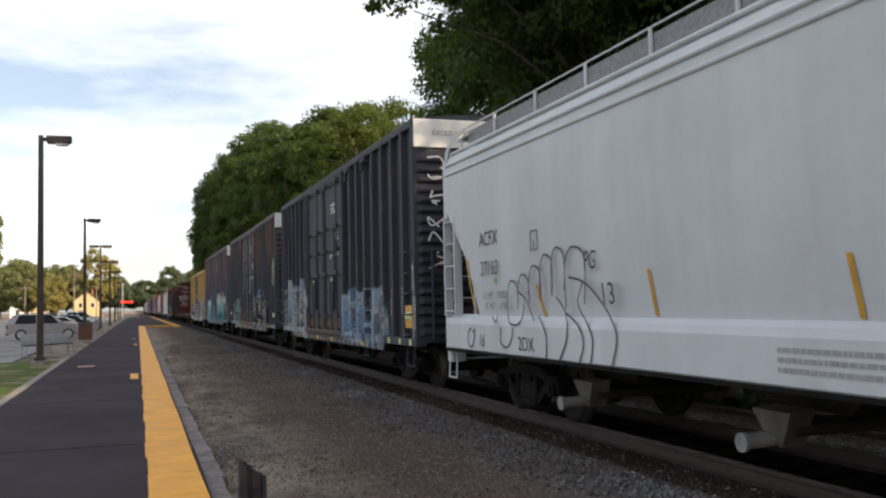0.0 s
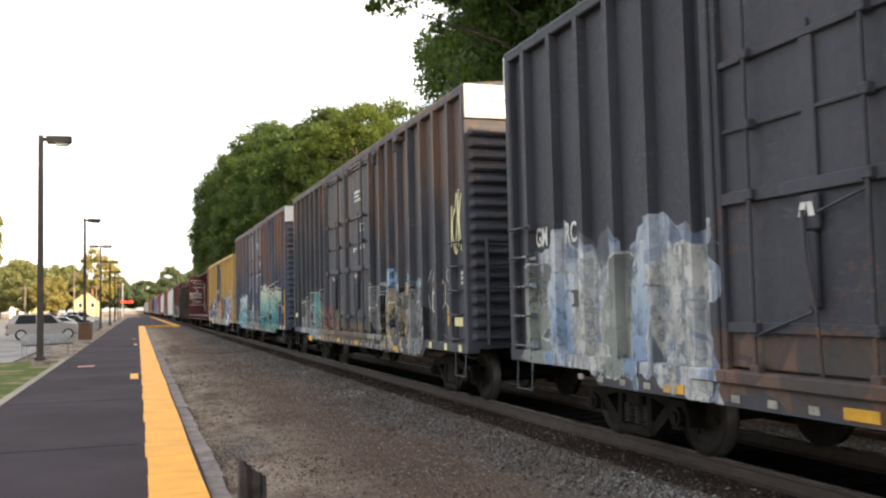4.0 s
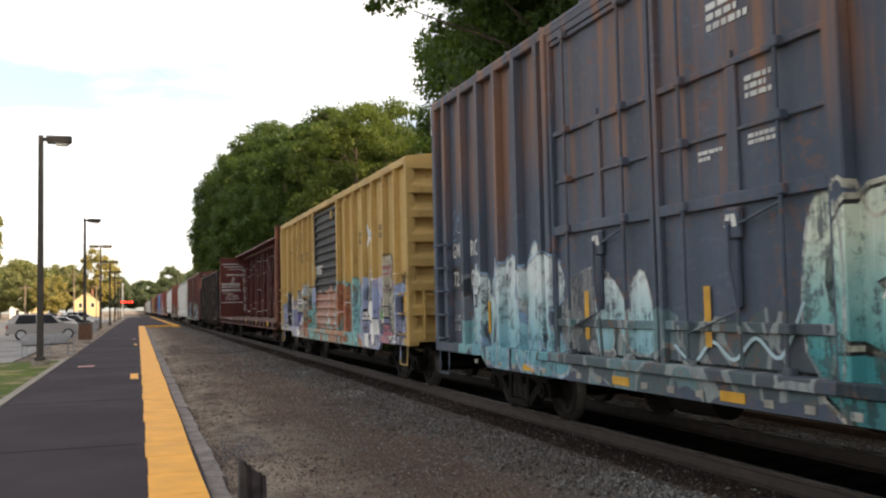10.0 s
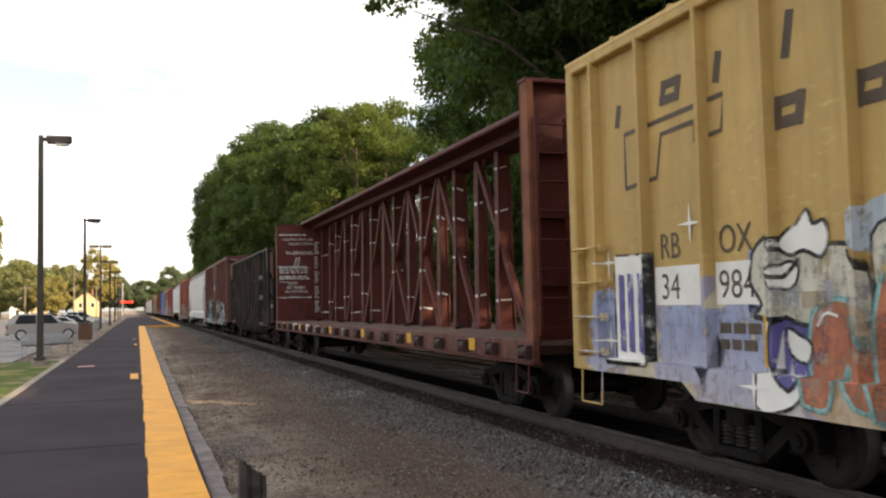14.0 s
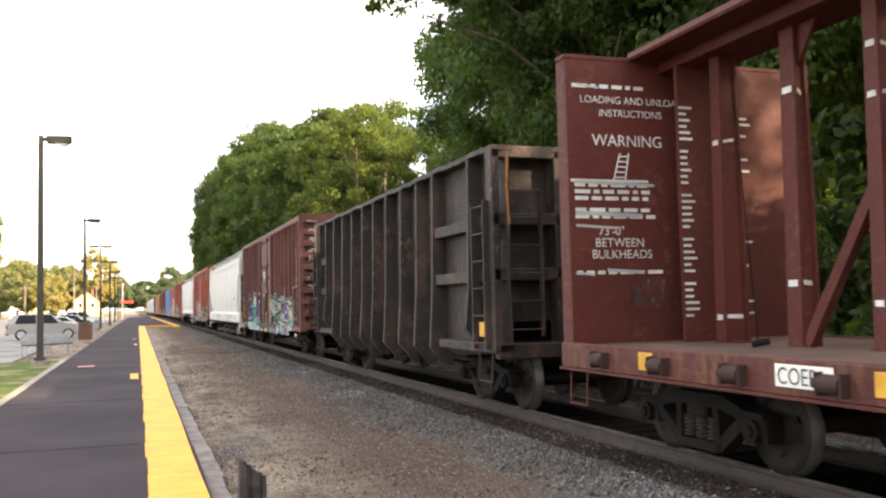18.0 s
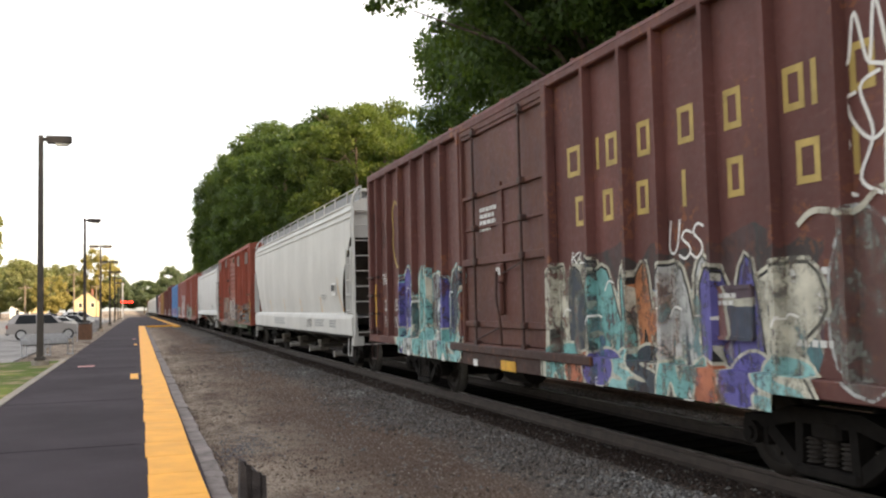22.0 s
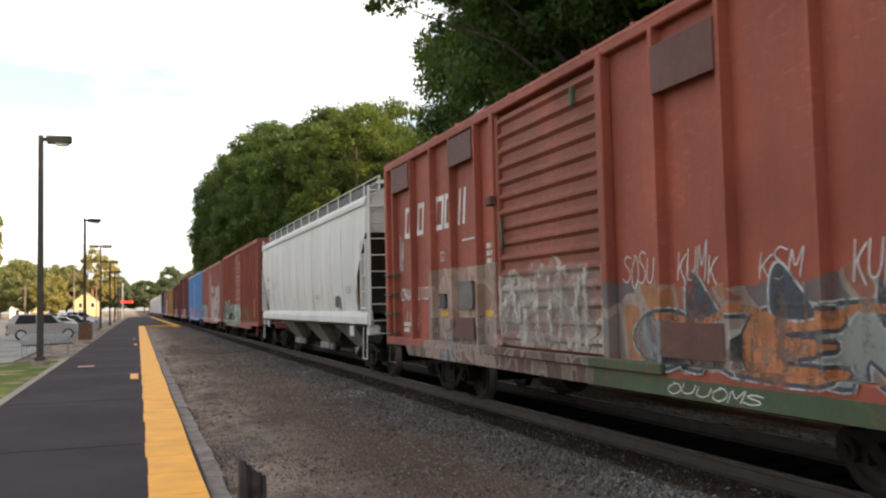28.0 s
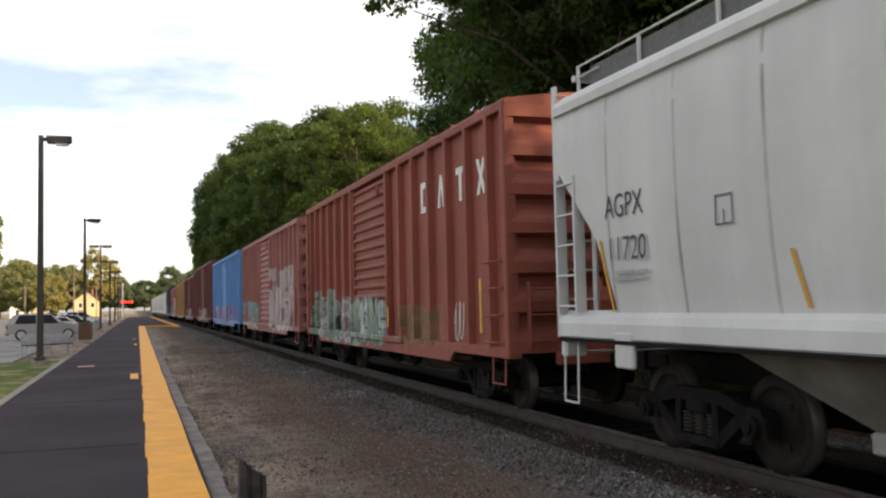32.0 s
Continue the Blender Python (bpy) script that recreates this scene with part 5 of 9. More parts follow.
def boxcar(y0, L, zt, paintm, label, posts, doors, style="plug", door_mat=None, ribs=14, trim=None, white_end=False, roofm=None, spin=True,
           belly=(2.2, 13.4), roof_over=0.0, sheet_top=None, trucks=(2.35, -2.35), r=0.42, z0=0.98, detail=True, thick=0.10, front=0.0):
    """A boxcar. posts: places of the outside posts; doors: pairs along the side."""
    trim = trim or paintm
    car = thing("boxcar", pose(XC, y0, 0), label, "boxcar", "cars of the freight train")
    d0, d1 = doors[0][0], doors[-1][1]
    for s, nm in ((-1, "side_wall"), (1, "side_wall")):
        g = Geo()
        x = s * SHEET
        g.box((x, front + 0.03, z0), (x - s * 0.06, d0, zt - 0.04))
        part(nm, g, paintm, car)
        g = Geo()
        g.box((x, d1, z0), (x - s * 0.06, L - 0.03, zt - 0.04))
        part(nm, g, paintm, car)
        g = Geo()
        g.box((x - s * 0.065, d0, z0), (x - s * 0.11, d1, zt - 0.04))
        part("door_lining", g, paintm, car)
        g = Geo()
        g.box((s * (HW - 0.005), front + 0.02, zt - 0.10), (s * (SHEET - 0.08), L - 0.02, zt + 0.02), 0.015)
        part("top_chord", g, paintm, car)
        g = Geo()
        g.box((s * (HW - 0.004), front + 0.02, z0 - 0.12), (s * (SHEET - 0.10), L - 0.02, z0 + 0.03), 0.012)
        part("side_sill", g, paintm, car)
        g = Geo()
        a, b = belly
        g.prism([(a, z0 - 0.09), (a + 0.25, z0 - 0.27), (b - 0.25, z0 - 0.27), (b, z0 - 0.09)], "x", s * (HW + 0.008), s * (HW - 0.05))
        part("belly_sill", g, trim, car)
        if s > 0 and not detail:
            continue
        for y in (posts if s < 0 else [L - p for p in posts]):
            g = Geo()
            w = thick
            g.prism([(y - w * 0.62, s * SHEET), (y - w * 0.52, s * HW), (y + w * 0.52, s * HW), (y + w * 0.62, s * SHEET)], "z", z0, zt - 0.05)
            g.v = [(q[1], q[0], q[2]) for q in g.v]
            part("side_post", g, paintm, car)
        for y in (front + 0.09, L - 0.09):
            g = Geo()
            g.box((s * (HW - 0.002), y - 0.075, z0 - 0.1), (s * (SHEET - 0.02), y + 0.075, zt - 0.06), 0.02)
            part("corner_post", g, paintm, car)
    ZONES[car.name] = [(a, b, -SHEET - (0.044 if style == "plug" else 0.088)) for a, b in doors] + [(q - thick * 0.60, q + thick * 0.60, -HW) for q in posts] + [
        (d0 - 0.12, d0, -HW - 0.016), (d1, d1 + 0.12, -HW - 0.016), (-0.1, front + 0.165, -HW), (L - 0.165, L + 0.1, -HW)]
    for a, b in doors:
        side_outline_door(car, a, b, z0 + 0.06, zt - 0.16, door_mat or paintm, style, -SHEET, trim)
    for e in (d0 - 0.06, d1 + 0.06):
        g = Geo()
        g.box((-HW - 0.015, e - 0.06, z0), (-SHEET, e + 0.06, zt - 0.05), 0.012)
        part("door_post", g, paintm, car)
    g = Geo()
    g.box((-HW - 0.07, d0 - 1.2, z0 - 0.07), (-HW + 0.02, d1 + 0.4, z0 + 0.04), 0.012)
    part("door_track", g, trim, car)
    for y, d in ((front, -1), (L, 1)):
        part("end_wall", corrugated_end(y, d, z0 - 0.05, zt - (0.5 if white_end else 0.0), ribs, HW - 0.02), paintm, car, "pressed steel end with horizontal ribs")
        if white_end:
            g = Geo()
            g.box((-HW + 0.02, y, zt - 0.5), (HW - 0.02, y + d * 0.05, zt + 0.03), 0.01)
            wp = part("clearance_panel", g, M_PANEL, car, "white excess height warning panel")
            if d < 0:
                ob = facing("EXCESS HEIGHT CAR", 0.125, y - 0.056, -1.22, zt - 0.27, M_GREYINK, wp)
        coupler(car, y, d)
        if detail:
            g = Geo()
            g.box((-0.9, y, z0 - 0.22), (0.9, y + d * 0.14, z0 - 0.02), 0.02)
            part("end_sill", g, trim, car)
            out = 0.09 if ribs > 12 else 0.01
            end_ladder(car, y + d * out, [z0 + 0.12 + 0.36 * i for i in range(5 if ribs > 12 else 3)], trim, -HW + 0.30, -HW + 0.74, d, 0.012)
            if ribs <= 12:
                g = Geo()
                zr = z0 + 1.62
                g.path([(-HW + 0.16, y + d * 0.05, zr), (-HW + 0.16, y + d * 0.2, zr), (HW - 0.9, y + d * 0.2, zr), (HW - 0.9, y + d * 0.05, zr)], 0.012, 6)
                part("end_grab_iron", g, trim, car)
    g = Geo()
    n = 14
    ridge = 0.12 + roof_over
    prof = [(-HW + 0.0, zt), (-HW + 0.02, zt + 0.05), (-0.8, zt + 0.05 + ridge * 0.65), (0, zt + 0.05 + ridge), (0.8, zt + 0.05 + ridge * 0.65), (HW - 0.02, zt + 0.05), (HW, zt), (0, zt - 0.02)]
    g.prism(prof, "y", front, L)
    roof = part("roof", g, roofm or paintm, car)
    for i in range(1, n):
        y = front + (L - front) * i / n
        g = Geo()
        g.prism([(-HW + 0.02, zt + 0.05), (-0.8, zt + 0.05 + ridge * 0.65), (0, zt + 0.05 + ridge), (0.8, zt + 0.05 + ridge * 0.65), (HW - 0.02, zt + 0.05),
                 (HW - 0.02, zt + 0.08), (0, zt + 0.09 + ridge), (-HW + 0.02, zt + 0.08)], "y", y - 0.03, y + 0.03)
        part("roof_rib", g, roofm or paintm, roof)
    g = Geo()
    g.box((-1.4, 0.3, z0 - 0.05), (1.4, L - 0.3, z0 + 0.12))
    g.box((-0.22, 0.3, 0.62), (0.22, L - 0.3, z0))
    for i in range(8):
        y = 3.2 + i * (L - 6.4) / 7
        g.box((-1.4, y - 0.06, z0 - 0.2), (1.4, y + 0.06, z0))
    part("underframe", g, M_IRON, car)
    if detail:
        g = Geo()
        g.tube((-0.85, L * 0.55, 0.62), (-0.85, L * 0.55 + 0.8, 0.62), 0.2, 14)
        part("air_reservoir", g, M_IRON, car)
        g = Geo()
        g.tube((-0.9, L * 0.40, 0.68), (-0.9, L * 0.40 + 0.4, 0.68), 0.13, 12)
        part("brake_cylinder", g, M_IRON, car)
        zs = [z0 + 0.1 + 0.38 * i for i in range(5)]
        ladder_zs = zs[: (5 if zt > 4.8 else 4)]
        rungs_only(car, front + 0.18, front + 0.68, ladder_zs, trim)
        rungs_only(car, L - 0.74, L - 0.22, ladder_zs, trim)
        stirrup(car, front + 0.16, front + 0.62, trim)
        stirrup(car, L - 0.66, L - 0.2, trim)
    truck(car, trucks[0], r, spin)
    truck(car, L + trucks[1], r, spin)
    return car


def bars(car, y, z, rows, w, h, material, x=-SHEET - 0.004, name="lettering", gap=0.6, seed=1):
    """Small data that cannot be read: rows of short bars. rows: lengths as shares of w."""
    rnd = random.Random(seed)
    g = Geo()
    for i, k in enumerate(rows):
        a, end = 0.0, w * k
        while a < end - 0.02:
            n = min(rnd.uniform(0.5, 1.6) * h * 1.6, end - a)
            zz = z - i * h * (1 + gap)
            g.box((x, y - a, zz), (x - 0.003, y - a - n, zz - h))
            a += n + h * 0.45
    return part(name, g, material, car)


def plate(car, y0, y1, z0, z1, material, name="plate", x=-HW - 0.004, label="", t=0.012):
    g = Geo()
    g.box((x, y0, z0), (x - t, y1, z1), 0.003)
    return part(name, g, material, car, label)


def box_outline(car, y0, y1, z0, z1, w, material, x=-SHEET - 0.006, name="stencil_frame"):
    g = Geo()
    for a, b in (((y0, z0), (y1, z0 + w)), ((y0, z1 - w), (y1, z1)), ((y0, z0), (y0 + w, z1)), ((y1 - w, z0), (y1, z1))):
        g.box((x, a[0], a[1]), (x - 0.003, b[0], b[1]))
    m = (y0 + y1) / 2
    g.box((x, m - w / 2, z0), (x - 0.003, m + w / 2, (z0 + z1) / 2))
    return part(name, g, material, car)


GLYPHS = (
    ((0.0, 1.0), (0.02, 0.2), (0.3, 0.0), (0.55, 0.25), (0.6, 1.0)),
    ((0.6, 0.9), (0.2, 1.0), (0.0, 0.75), (0.5, 0.45), (0.6, 0.2), (0.3, 0.0), (-0.1, 0.15)),
    ((0.3, 1.0), (0.0, 0.6), (0.1, 0.1), (0.4, 0.0), (0.65, 0.4), (0.5, 0.9), (0.2, 1.05)),
    ((0.0, -0.1), (0.05, 1.0), (0.3, 0.4), (0.6, 1.1), (0.55, 0.0)),
    ((0.0, 1.1), (0.05, 0.0), (0.1, 0.5), (0.6, 1.0), (0.2, 0.55), (0.65, -0.1)),
    ((0.6, 1.0), (0.0, 0.9), (0.4, 0.5), (0.05, 0.15), (0.7, 0.0)),
    ((0.0, 0.7), (0.3, 1.2), (0.6, 0.7), (0.3, 0.1), (0.2, -0.3), (0.7, -0.2)),
)


def scrawl(car, y0, y1, z0, z1, n, material, width, seed, x=-SHEET - 0.008, name="spray_line", loops=7):
    """A loose sprayed tag inside a rectangle: n slanted loops that run towards the front."""
    rnd = random.Random(seed)
    strokes = []
    w, h = (y1 - y0) / n, z1 - z0
    for k in range(n):
        gl = rnd.choice(GLYPHS)
        a = y1 - w * k
        hh, up = h * rnd.uniform(0.65, 1.0), h * rnd.uniform(0.0, 0.2)
        strokes.append(smooth_line([(a - p * w * 1.35 - (q - 0.5) * w * 0.25, z0 + up + q * hh * 0.85) for p, q in gl], 5))
    for i, s in enumerate(strokes):
        part(name, ribbon([s], x - 0.0004 * i, width), material, car)


def drape(data, zones):
    """Lays a flat sprayed mesh over sheets, posts, doors and sill of a side; its x holds the coat's thickness."""
    b = bmesh.new()
    b.from_mesh(data)
    lo, hi = min(v.co.y for v in b.verts), max(v.co.y for v in b.verts)
    edge = 0.006
    cuts = sorted({round(e, 4) for a, c, _ in zones for e in (a - edge, a, c, c + edge) if lo < e < hi})
    for e in cuts:
        bmesh.ops.bisect_plane(b, geom=b.verts[:] + b.edges[:] + b.faces[:], plane_co=(0, e, 0), plane_no=(0, 1, 0))
    for z in (SILL_LOW, 0.865, 1.012, 1.020):
        bmesh.ops.bisect_plane(b, geom=b.verts[:] + b.edges[:] + b.faces[:], plane_co=(0, 0, z), plane_no=(0, 0, 1))
    mids = [(f, f.calc_center_median()) for f in b.faces]
    bmesh.ops.delete(b, geom=[f for f, c in mids if c.z < SILL_LOW or (c.z < 0.865 and not 2.35 < c.y < 13.1)], context="FACES")
    for v in b.verts:
        base = -SHEET if v.co.z > 1.0125 else -HW - 0.009
        for a, c, x in zones:
            if a - 2e-4 <= v.co.y <= c + 2e-4:
                base = min(base, x)
        v.co.x += base
    b.to_mesh(data)
    b.free()
    return data


def sprayed(car, pts, fill, k, line=None, lw=0.03, rim=None, rw=0.08, soft=3, name="sprayed_shape"):
    """One sprayed shape on a side: a filled outline in layer k, with a dark line on its edge and a pale rim behind it."""
    zones = ZONES[car.name]
    loop = smooth_line(list(pts) + [pts[0], pts[1]], soft)[:-soft] if soft else list(pts) + [pts[0]]
    body = [q for i, q in enumerate(loop) if i == 0 or (Vector(q) - Vector(loop[i - 1])).length > 0.004]
    if (Vector(body[0]) - Vector(body[-1])).length < 0.004:
        body.pop()
    x = -0.004 - 0.0022 * k
    g = Geo()
    g.add([(x, a, b) for a, b in body], [tuple(range(len(body)))])
    ob = part(name, drape(g.mesh(name, fill), zones), fill, car)
    for mat, w, dx, nm in ((rim, rw, 0.0012, "spray_rim"), (line, lw, -0.0008, "spray_outline")):
        if mat:
            g = ribbon([body + body[:2]], 0.0, w)
            g.v = [(x + dx, q[1], q[2]) for q in g.v]
            part(nm, drape(g.mesh(nm, mat), zones), mat, ob)
    return ob


def sprayed_line(car, pts, mat, w, k=6, soft=5, name="spray_line"):
    g = ribbon([smooth_line(pts, soft) if soft else list(pts)], 0.0, w)
    g.v = [(-0.004 - 0.0022 * k, q[1], q[2]) for q in g.v]
    return part(name, drape(g.mesh(name, mat), ZONES[car.name]), mat, car)


def star(y, z, r, n=5, inner=0.45, turn=0.0):
    return [(y + r * (1 if i % 2 == 0 else inner) * math.sin(turn + math.pi * i / n), z + r * (1 if i % 2 == 0 else inner) * math.cos(turn + math.pi * i / n)) for i in range(2 * n)]


# loose wedge, hook and bubble forms in a unit square
FORMS = (
    ((0.02, 0.0), (0.30, 0.02), (0.36, 0.42), (0.62, 0.05), (1.0, 0.10), (0.90, 1.08), (0.66, 0.95), (0.64, 0.55), (0.36, 1.02), (-0.02, 0.92)),
    ((0.0, 0.10), (0.52, -0.04), (1.02, 0.22), (0.92, 0.52), (0.46, 0.66), (0.98, 0.74), (0.90, 1.0), (0.36, 1.08), (0.0, 0.78), (0.12, 0.48), (0.58, 0.32), (0.08, 0.34)),
    ((0.04, 0.0), (0.36, -0.04), (0.40, 0.30), (0.72, -0.06), (1.06, 0.06), (0.68, 0.44), (1.0, 0.78), (0.74, 1.10), (0.02, 0.98), (-0.06, 0.6)),
    ((0.0, 0.02), (0.88, -0.05), (1.04, 0.22), (0.46, 0.28), (0.92, 0.46), (0.88, 0.62), (0.46, 0.66), (1.02, 0.78), (0.96, 1.06), (0.06, 1.0)),
    ((0.18, 0.0), (0.66, -0.02), (1.02, 0.32), (0.96, 0.82), (0.60, 1.08), (0.16, 0.94), (-0.04, 0.48)),
    ((0.0, 0.0), (0.26, 0.0), (0.30, 0.55), (0.48, 0.24), (0.64, 0.56), (0.72, 0.02), (1.02, 0.0), (0.96, 1.05), (0.66, 0.96), (0.50, 0.72), (0.34, 1.12), (0.04, 0.90)),
)


def piece(car, y0, y1, z0, z1, n, fills, line, rim, seed, lw=0.03, rw=0.09, k=2, soft=3, shine=None, gaps=None):
    """A wall of n overlapping sprayed forms between y0 and y1, with dark slits and light strokes on them."""
    rnd = random.Random(seed)
    w = (y1 - y0) / n
    for i in range(n):
        form = rnd.choice(FORMS)
        a = y1 - i * w + w * 0.12
        lo, hi = z0 + rnd.uniform(0.0, 0.10) * (z1 - z0), z1 - rnd.uniform(0.0, 0.20) * (z1 - z0)
        lean = rnd.uniform(-0.15, 0.2) * w
        pts = [(a - (p + rnd.uniform(-0.04, 0.04)) * w * 1.28 - lean * q, lo + (q + rnd.uniform(-0.03, 0.03)) * (hi - lo)) for p, q in form]
        ob = sprayed(car, pts, fills[i % len(fills)], k + (i % 3), line, lw, rim, rw, soft)
        if gaps:
            c = a - w * rnd.uniform(0.45, 0.75)
            sprayed(car, [(c + 0.05 * w, lo + 0.22 * (hi - lo)), (c - 0.10 * w, lo + 0.26 * (hi - lo)), (c - 0.02 * w, lo + rnd.uniform(0.42, 0.6) * (hi - lo))], gaps, k + 4, soft=0, name="spray_slit")
        if shine:
            c, zz = a - w * rnd.uniform(0.15, 0.9), lo + (hi - lo) * rnd.uniform(0.5, 0.85)
            sprayed_line(car, [(c, zz), (c - 0.12 * w, zz + 0.10), (c - 0.30 * w, zz + 0.08)], shine, 0.022, k + 4)


def fade(name, stops):
    """Spray that changes colour with its height on the car: (z, colour) from low to high."""
    m = Nodes(name)
    v = m.coord()
    z = m.math("ADD", m.xyz(v)[2], m.math("MULTIPLY", m.math("SUBTRACT", m.noise(v, 2.2, 4), 0.5), 0.5))
    col = m.ramp(m.math("MULTIPLY", z, 0.25), [(a * 0.25, c) for a, c in stops])
    col = m.mix(m.math("MULTIPLY", m.ramp(m.noise(m.coord(scale=(1, 4, 0.6)), 3.0, 5, 0.7), ((0.45, 0.0), (0.7, 1.0))), 0.35), col, tuple(c * 0.5 for c in stops[0][1]))
    m.done(col, 0.6, 0, 0.3)
    return m.worn(0.30)


def hollow_shapes(car, shapes, z0, z1, material, t=0.08, slant=0.0, x=-SHEET - 0.004, label="logo shapes"):
    """Plain upright frames and bars in place of a lettered logo: (y, width), a width under 0.15 is a single bar."""
    h = z1 - z0
    for y, w in shapes:
        g = Geo()
        lines = [[(y, z0), (y - slant, z1)]]
        if w >= 0.15:
            lines += [[(y - w + t, z0), (y - w + t - slant, z1)]]
        g = ribbon(lines, x, t)
        if w >= 0.15:
            caps = ribbon([[(y + t / 2 - slant * (z - z0) / h, z), (y - w + t / 2 - slant * (z - z0) / h, z)] for z in (z0 + t / 2, z1 - t / 2)], x - 0.002, t)
            g.add(caps.v, caps.f)
        part("logo_shape", g, material, car, label)


def tack_board(car, y0, y1, z0, z1, material, x=-SHEET):
    g = Geo()
    g.box((x, y0, z0), (x - 0.05, y1, z1), 0.01)
    b = part("tack_board", g, material, car, "small framed card board")
    for a, c in ((z0 - 0.01, z0 + 0.025), (z1 - 0.025, z1 + 0.01)):
        g = Geo()
        g.box((x - 0.045, y0 - 0.01, a), (x - 0.065, y1 + 0.01, c))
        part("board_edge", g, material, b)


M_WORNPLATE = plain("worn_pale_plate", (0.30, 0.29, 0.26), 0.5, 6, 0.6)
M_PANEL = plain("white_panel", (0.76, 0.75, 0.72), 0.15, 2, 0.6)
PROF = ((0.0, 1.20), (1.40, 1.49), (2.0, 1.565), (2.6, 1.597), (3.2, 1.60), (3.6, 1.59), (3.92, 1.565), (4.10, 1.47), (4.22, 1.22), (4.30, 0.95), (4.36, 0.5), (4.38, 0.0))


def half_width(z):
    for (a, p), (b, q) in zip(PROF, PROF[1:]):
        if a <= z <= b:
            return p + (q - p) * (z - a) / (b - a)
    return 0.0


def hopper(y0, L, paintm, label, sill, bays, chute, trim=None, spin=True, seams=0, tube=True, front=0.0):
    """A covered hopper with rounded sides. sill: bottom and top of the side sill; bays: places of the outlets."""
    trim = trim or paintm
    car = thing("covered_hopper", pose(XC, y0, 0), label, "hopper car", "cars of the freight train")
    zb = sill[1] - 0.02
    cut = [(0.06, 3.25), (0.25, 3.05), (0.66, 2.66), (0.95, 2.35), (1.16, 1.95), (1.26, 1.60), (1.24, zb)]
    ys = [(q + front, z) for q, z in cut] + [(2.5 + i * (L - 5.0) / 10, zb) for i in range(11)] + [(L - a, b) for a, b in reversed(cut)]
    ys[6] = (1.30 + front, zb)
    ys[len(ys) - 7] = (L - 1.30, zb)
    n = 14
    g = Geo()
    v = []
    for y, zl in ys:
        half = []
        for i in range(n):
            t = i / (n - 1)
            z = zl + (4.38 - zl) * (1 - (1 - t) ** 1.7)
            half.append((half_width(z), z))
        ring = [(-a, y, z) for a, z in half] + [(a, y, z) for a, z in reversed(half[:-1])]
        v += ring
    m = 2 * n - 1
    f = []
    for k in range(len(ys) - 1):
        for i in range(m - 1):
            j = i + 1
            f.append((k * m + i, k * m + j, (k + 1) * m + j, (k + 1) * m + i))
    g.add(v, f, True)
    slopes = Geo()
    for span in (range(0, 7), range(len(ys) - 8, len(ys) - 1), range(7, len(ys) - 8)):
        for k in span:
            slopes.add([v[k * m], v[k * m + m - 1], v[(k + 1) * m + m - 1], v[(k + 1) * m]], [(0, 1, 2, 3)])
    part("slope_sheet", slopes, M_SLOPE, car, "grimy brown slope sheet under the body, darkened as in shade")
    g.add(v[:m], [tuple(reversed(range(m)))])
    g.add(v[-m:], [tuple(range(m))])
    part("body", g, paintm, car, "smooth rounded hopper body")
    for s in (-1, 1):
        g = Geo()
        o = HW
        g.prism([(s * (o - 0.13), sill[1] + 0.05), (s * (o - 0.03), sill[1] - 0.02), (s * o, sill[1] - 0.10), (s * o, sill[0] + 0.03), (s * (o - 0.03), sill[0]), (s * (o - 0.16), sill[0])], "y", front + 0.02, L - 0.02)
        part("side_sill", g, paintm, car)
        g = Geo()
        g.box((s * (o - 0.06), front + 0.05, sill[0] - 0.03), (s * (o + 0.02), L - 0.05, sill[0] + 0.012))
        part("sill_flange", g, M_IRON, car)
        g = Geo()
        if tube:
            for z, a in ((3.74, 1.580), (3.90, 1.566), (4.10, 1.475)):
                g.tube((s * a, 0.1, z), (s * a, L - 0.1, z), 0.03, 6)
        else:
            g.prism([(s * 1.55, 3.87), (s * 1.615, 3.88), (s * 1.615, 3.98), (s * 1.57, 4.05), (s * 1.45, 4.13), (s * 1.40, 4.10)], "y", front + 0.02, L - 0.02)
        part("roof_bead", g, paintm, car)
    for i in range(seams):
        y = 1.5 + (L - 2.78) * i / (seams - 1)
        g = Geo()
        pts = [(half_width(z) + 0.004, z) for z in (zb, 2.0, 2.5, 3.0, 3.4, 3.8, 4.0, 4.15)]
        g.prism([(-a, z) for a, z in pts] + [(-a + 0.02, z) for a, z in reversed(pts)], "y", y - 0.02, y + 0.02)
        part("weld_seam", g, M_SEAMGREY, car, "grimy grey weld seam")
    # running boards and hatches
    g = Geo()
    g.box((-0.34, 0.5, 4.36), (0.34, L - 0.5, 4.52), 0.03)
    part("hatch_trough", g, trim, car)
    for s in (-1, 1):
        g = Geo()
        for i in range(3):
            g.box((s * (0.62 + i * 0.15), 0.15, 4.38), (s * (0.74 + i * 0.15), L - 0.15, 4.41))
        part("running_board", g, trim, car, "grey grated roof walk")
        g = Geo()
        g.box((s * 1.26, 0.4, 4.10), (s * 1.27, L - 0.4, 4.44))
        part("toe_board", g, M_PALEMESH if tube else M_MESH, car, "grey side mesh of the roof walk")
        rail_bar = Geo()
        rail_bar.tube((s * 1.3, 0.12, 4.50), (s * 1.3, L - 0.12, 4.50), 0.013, 6)
        part("hand_rail", rail_bar, paintm, car)
        k = 12
        for i in range(k + 1):
            y = 0.15 + (L - 0.3) * i / k
            g = Geo()
            g.box((s * 1.285, y - 0.018, 4.15), (s * 1.315, y + 0.018, 4.51))
            part("rail_post", g, paintm, car)
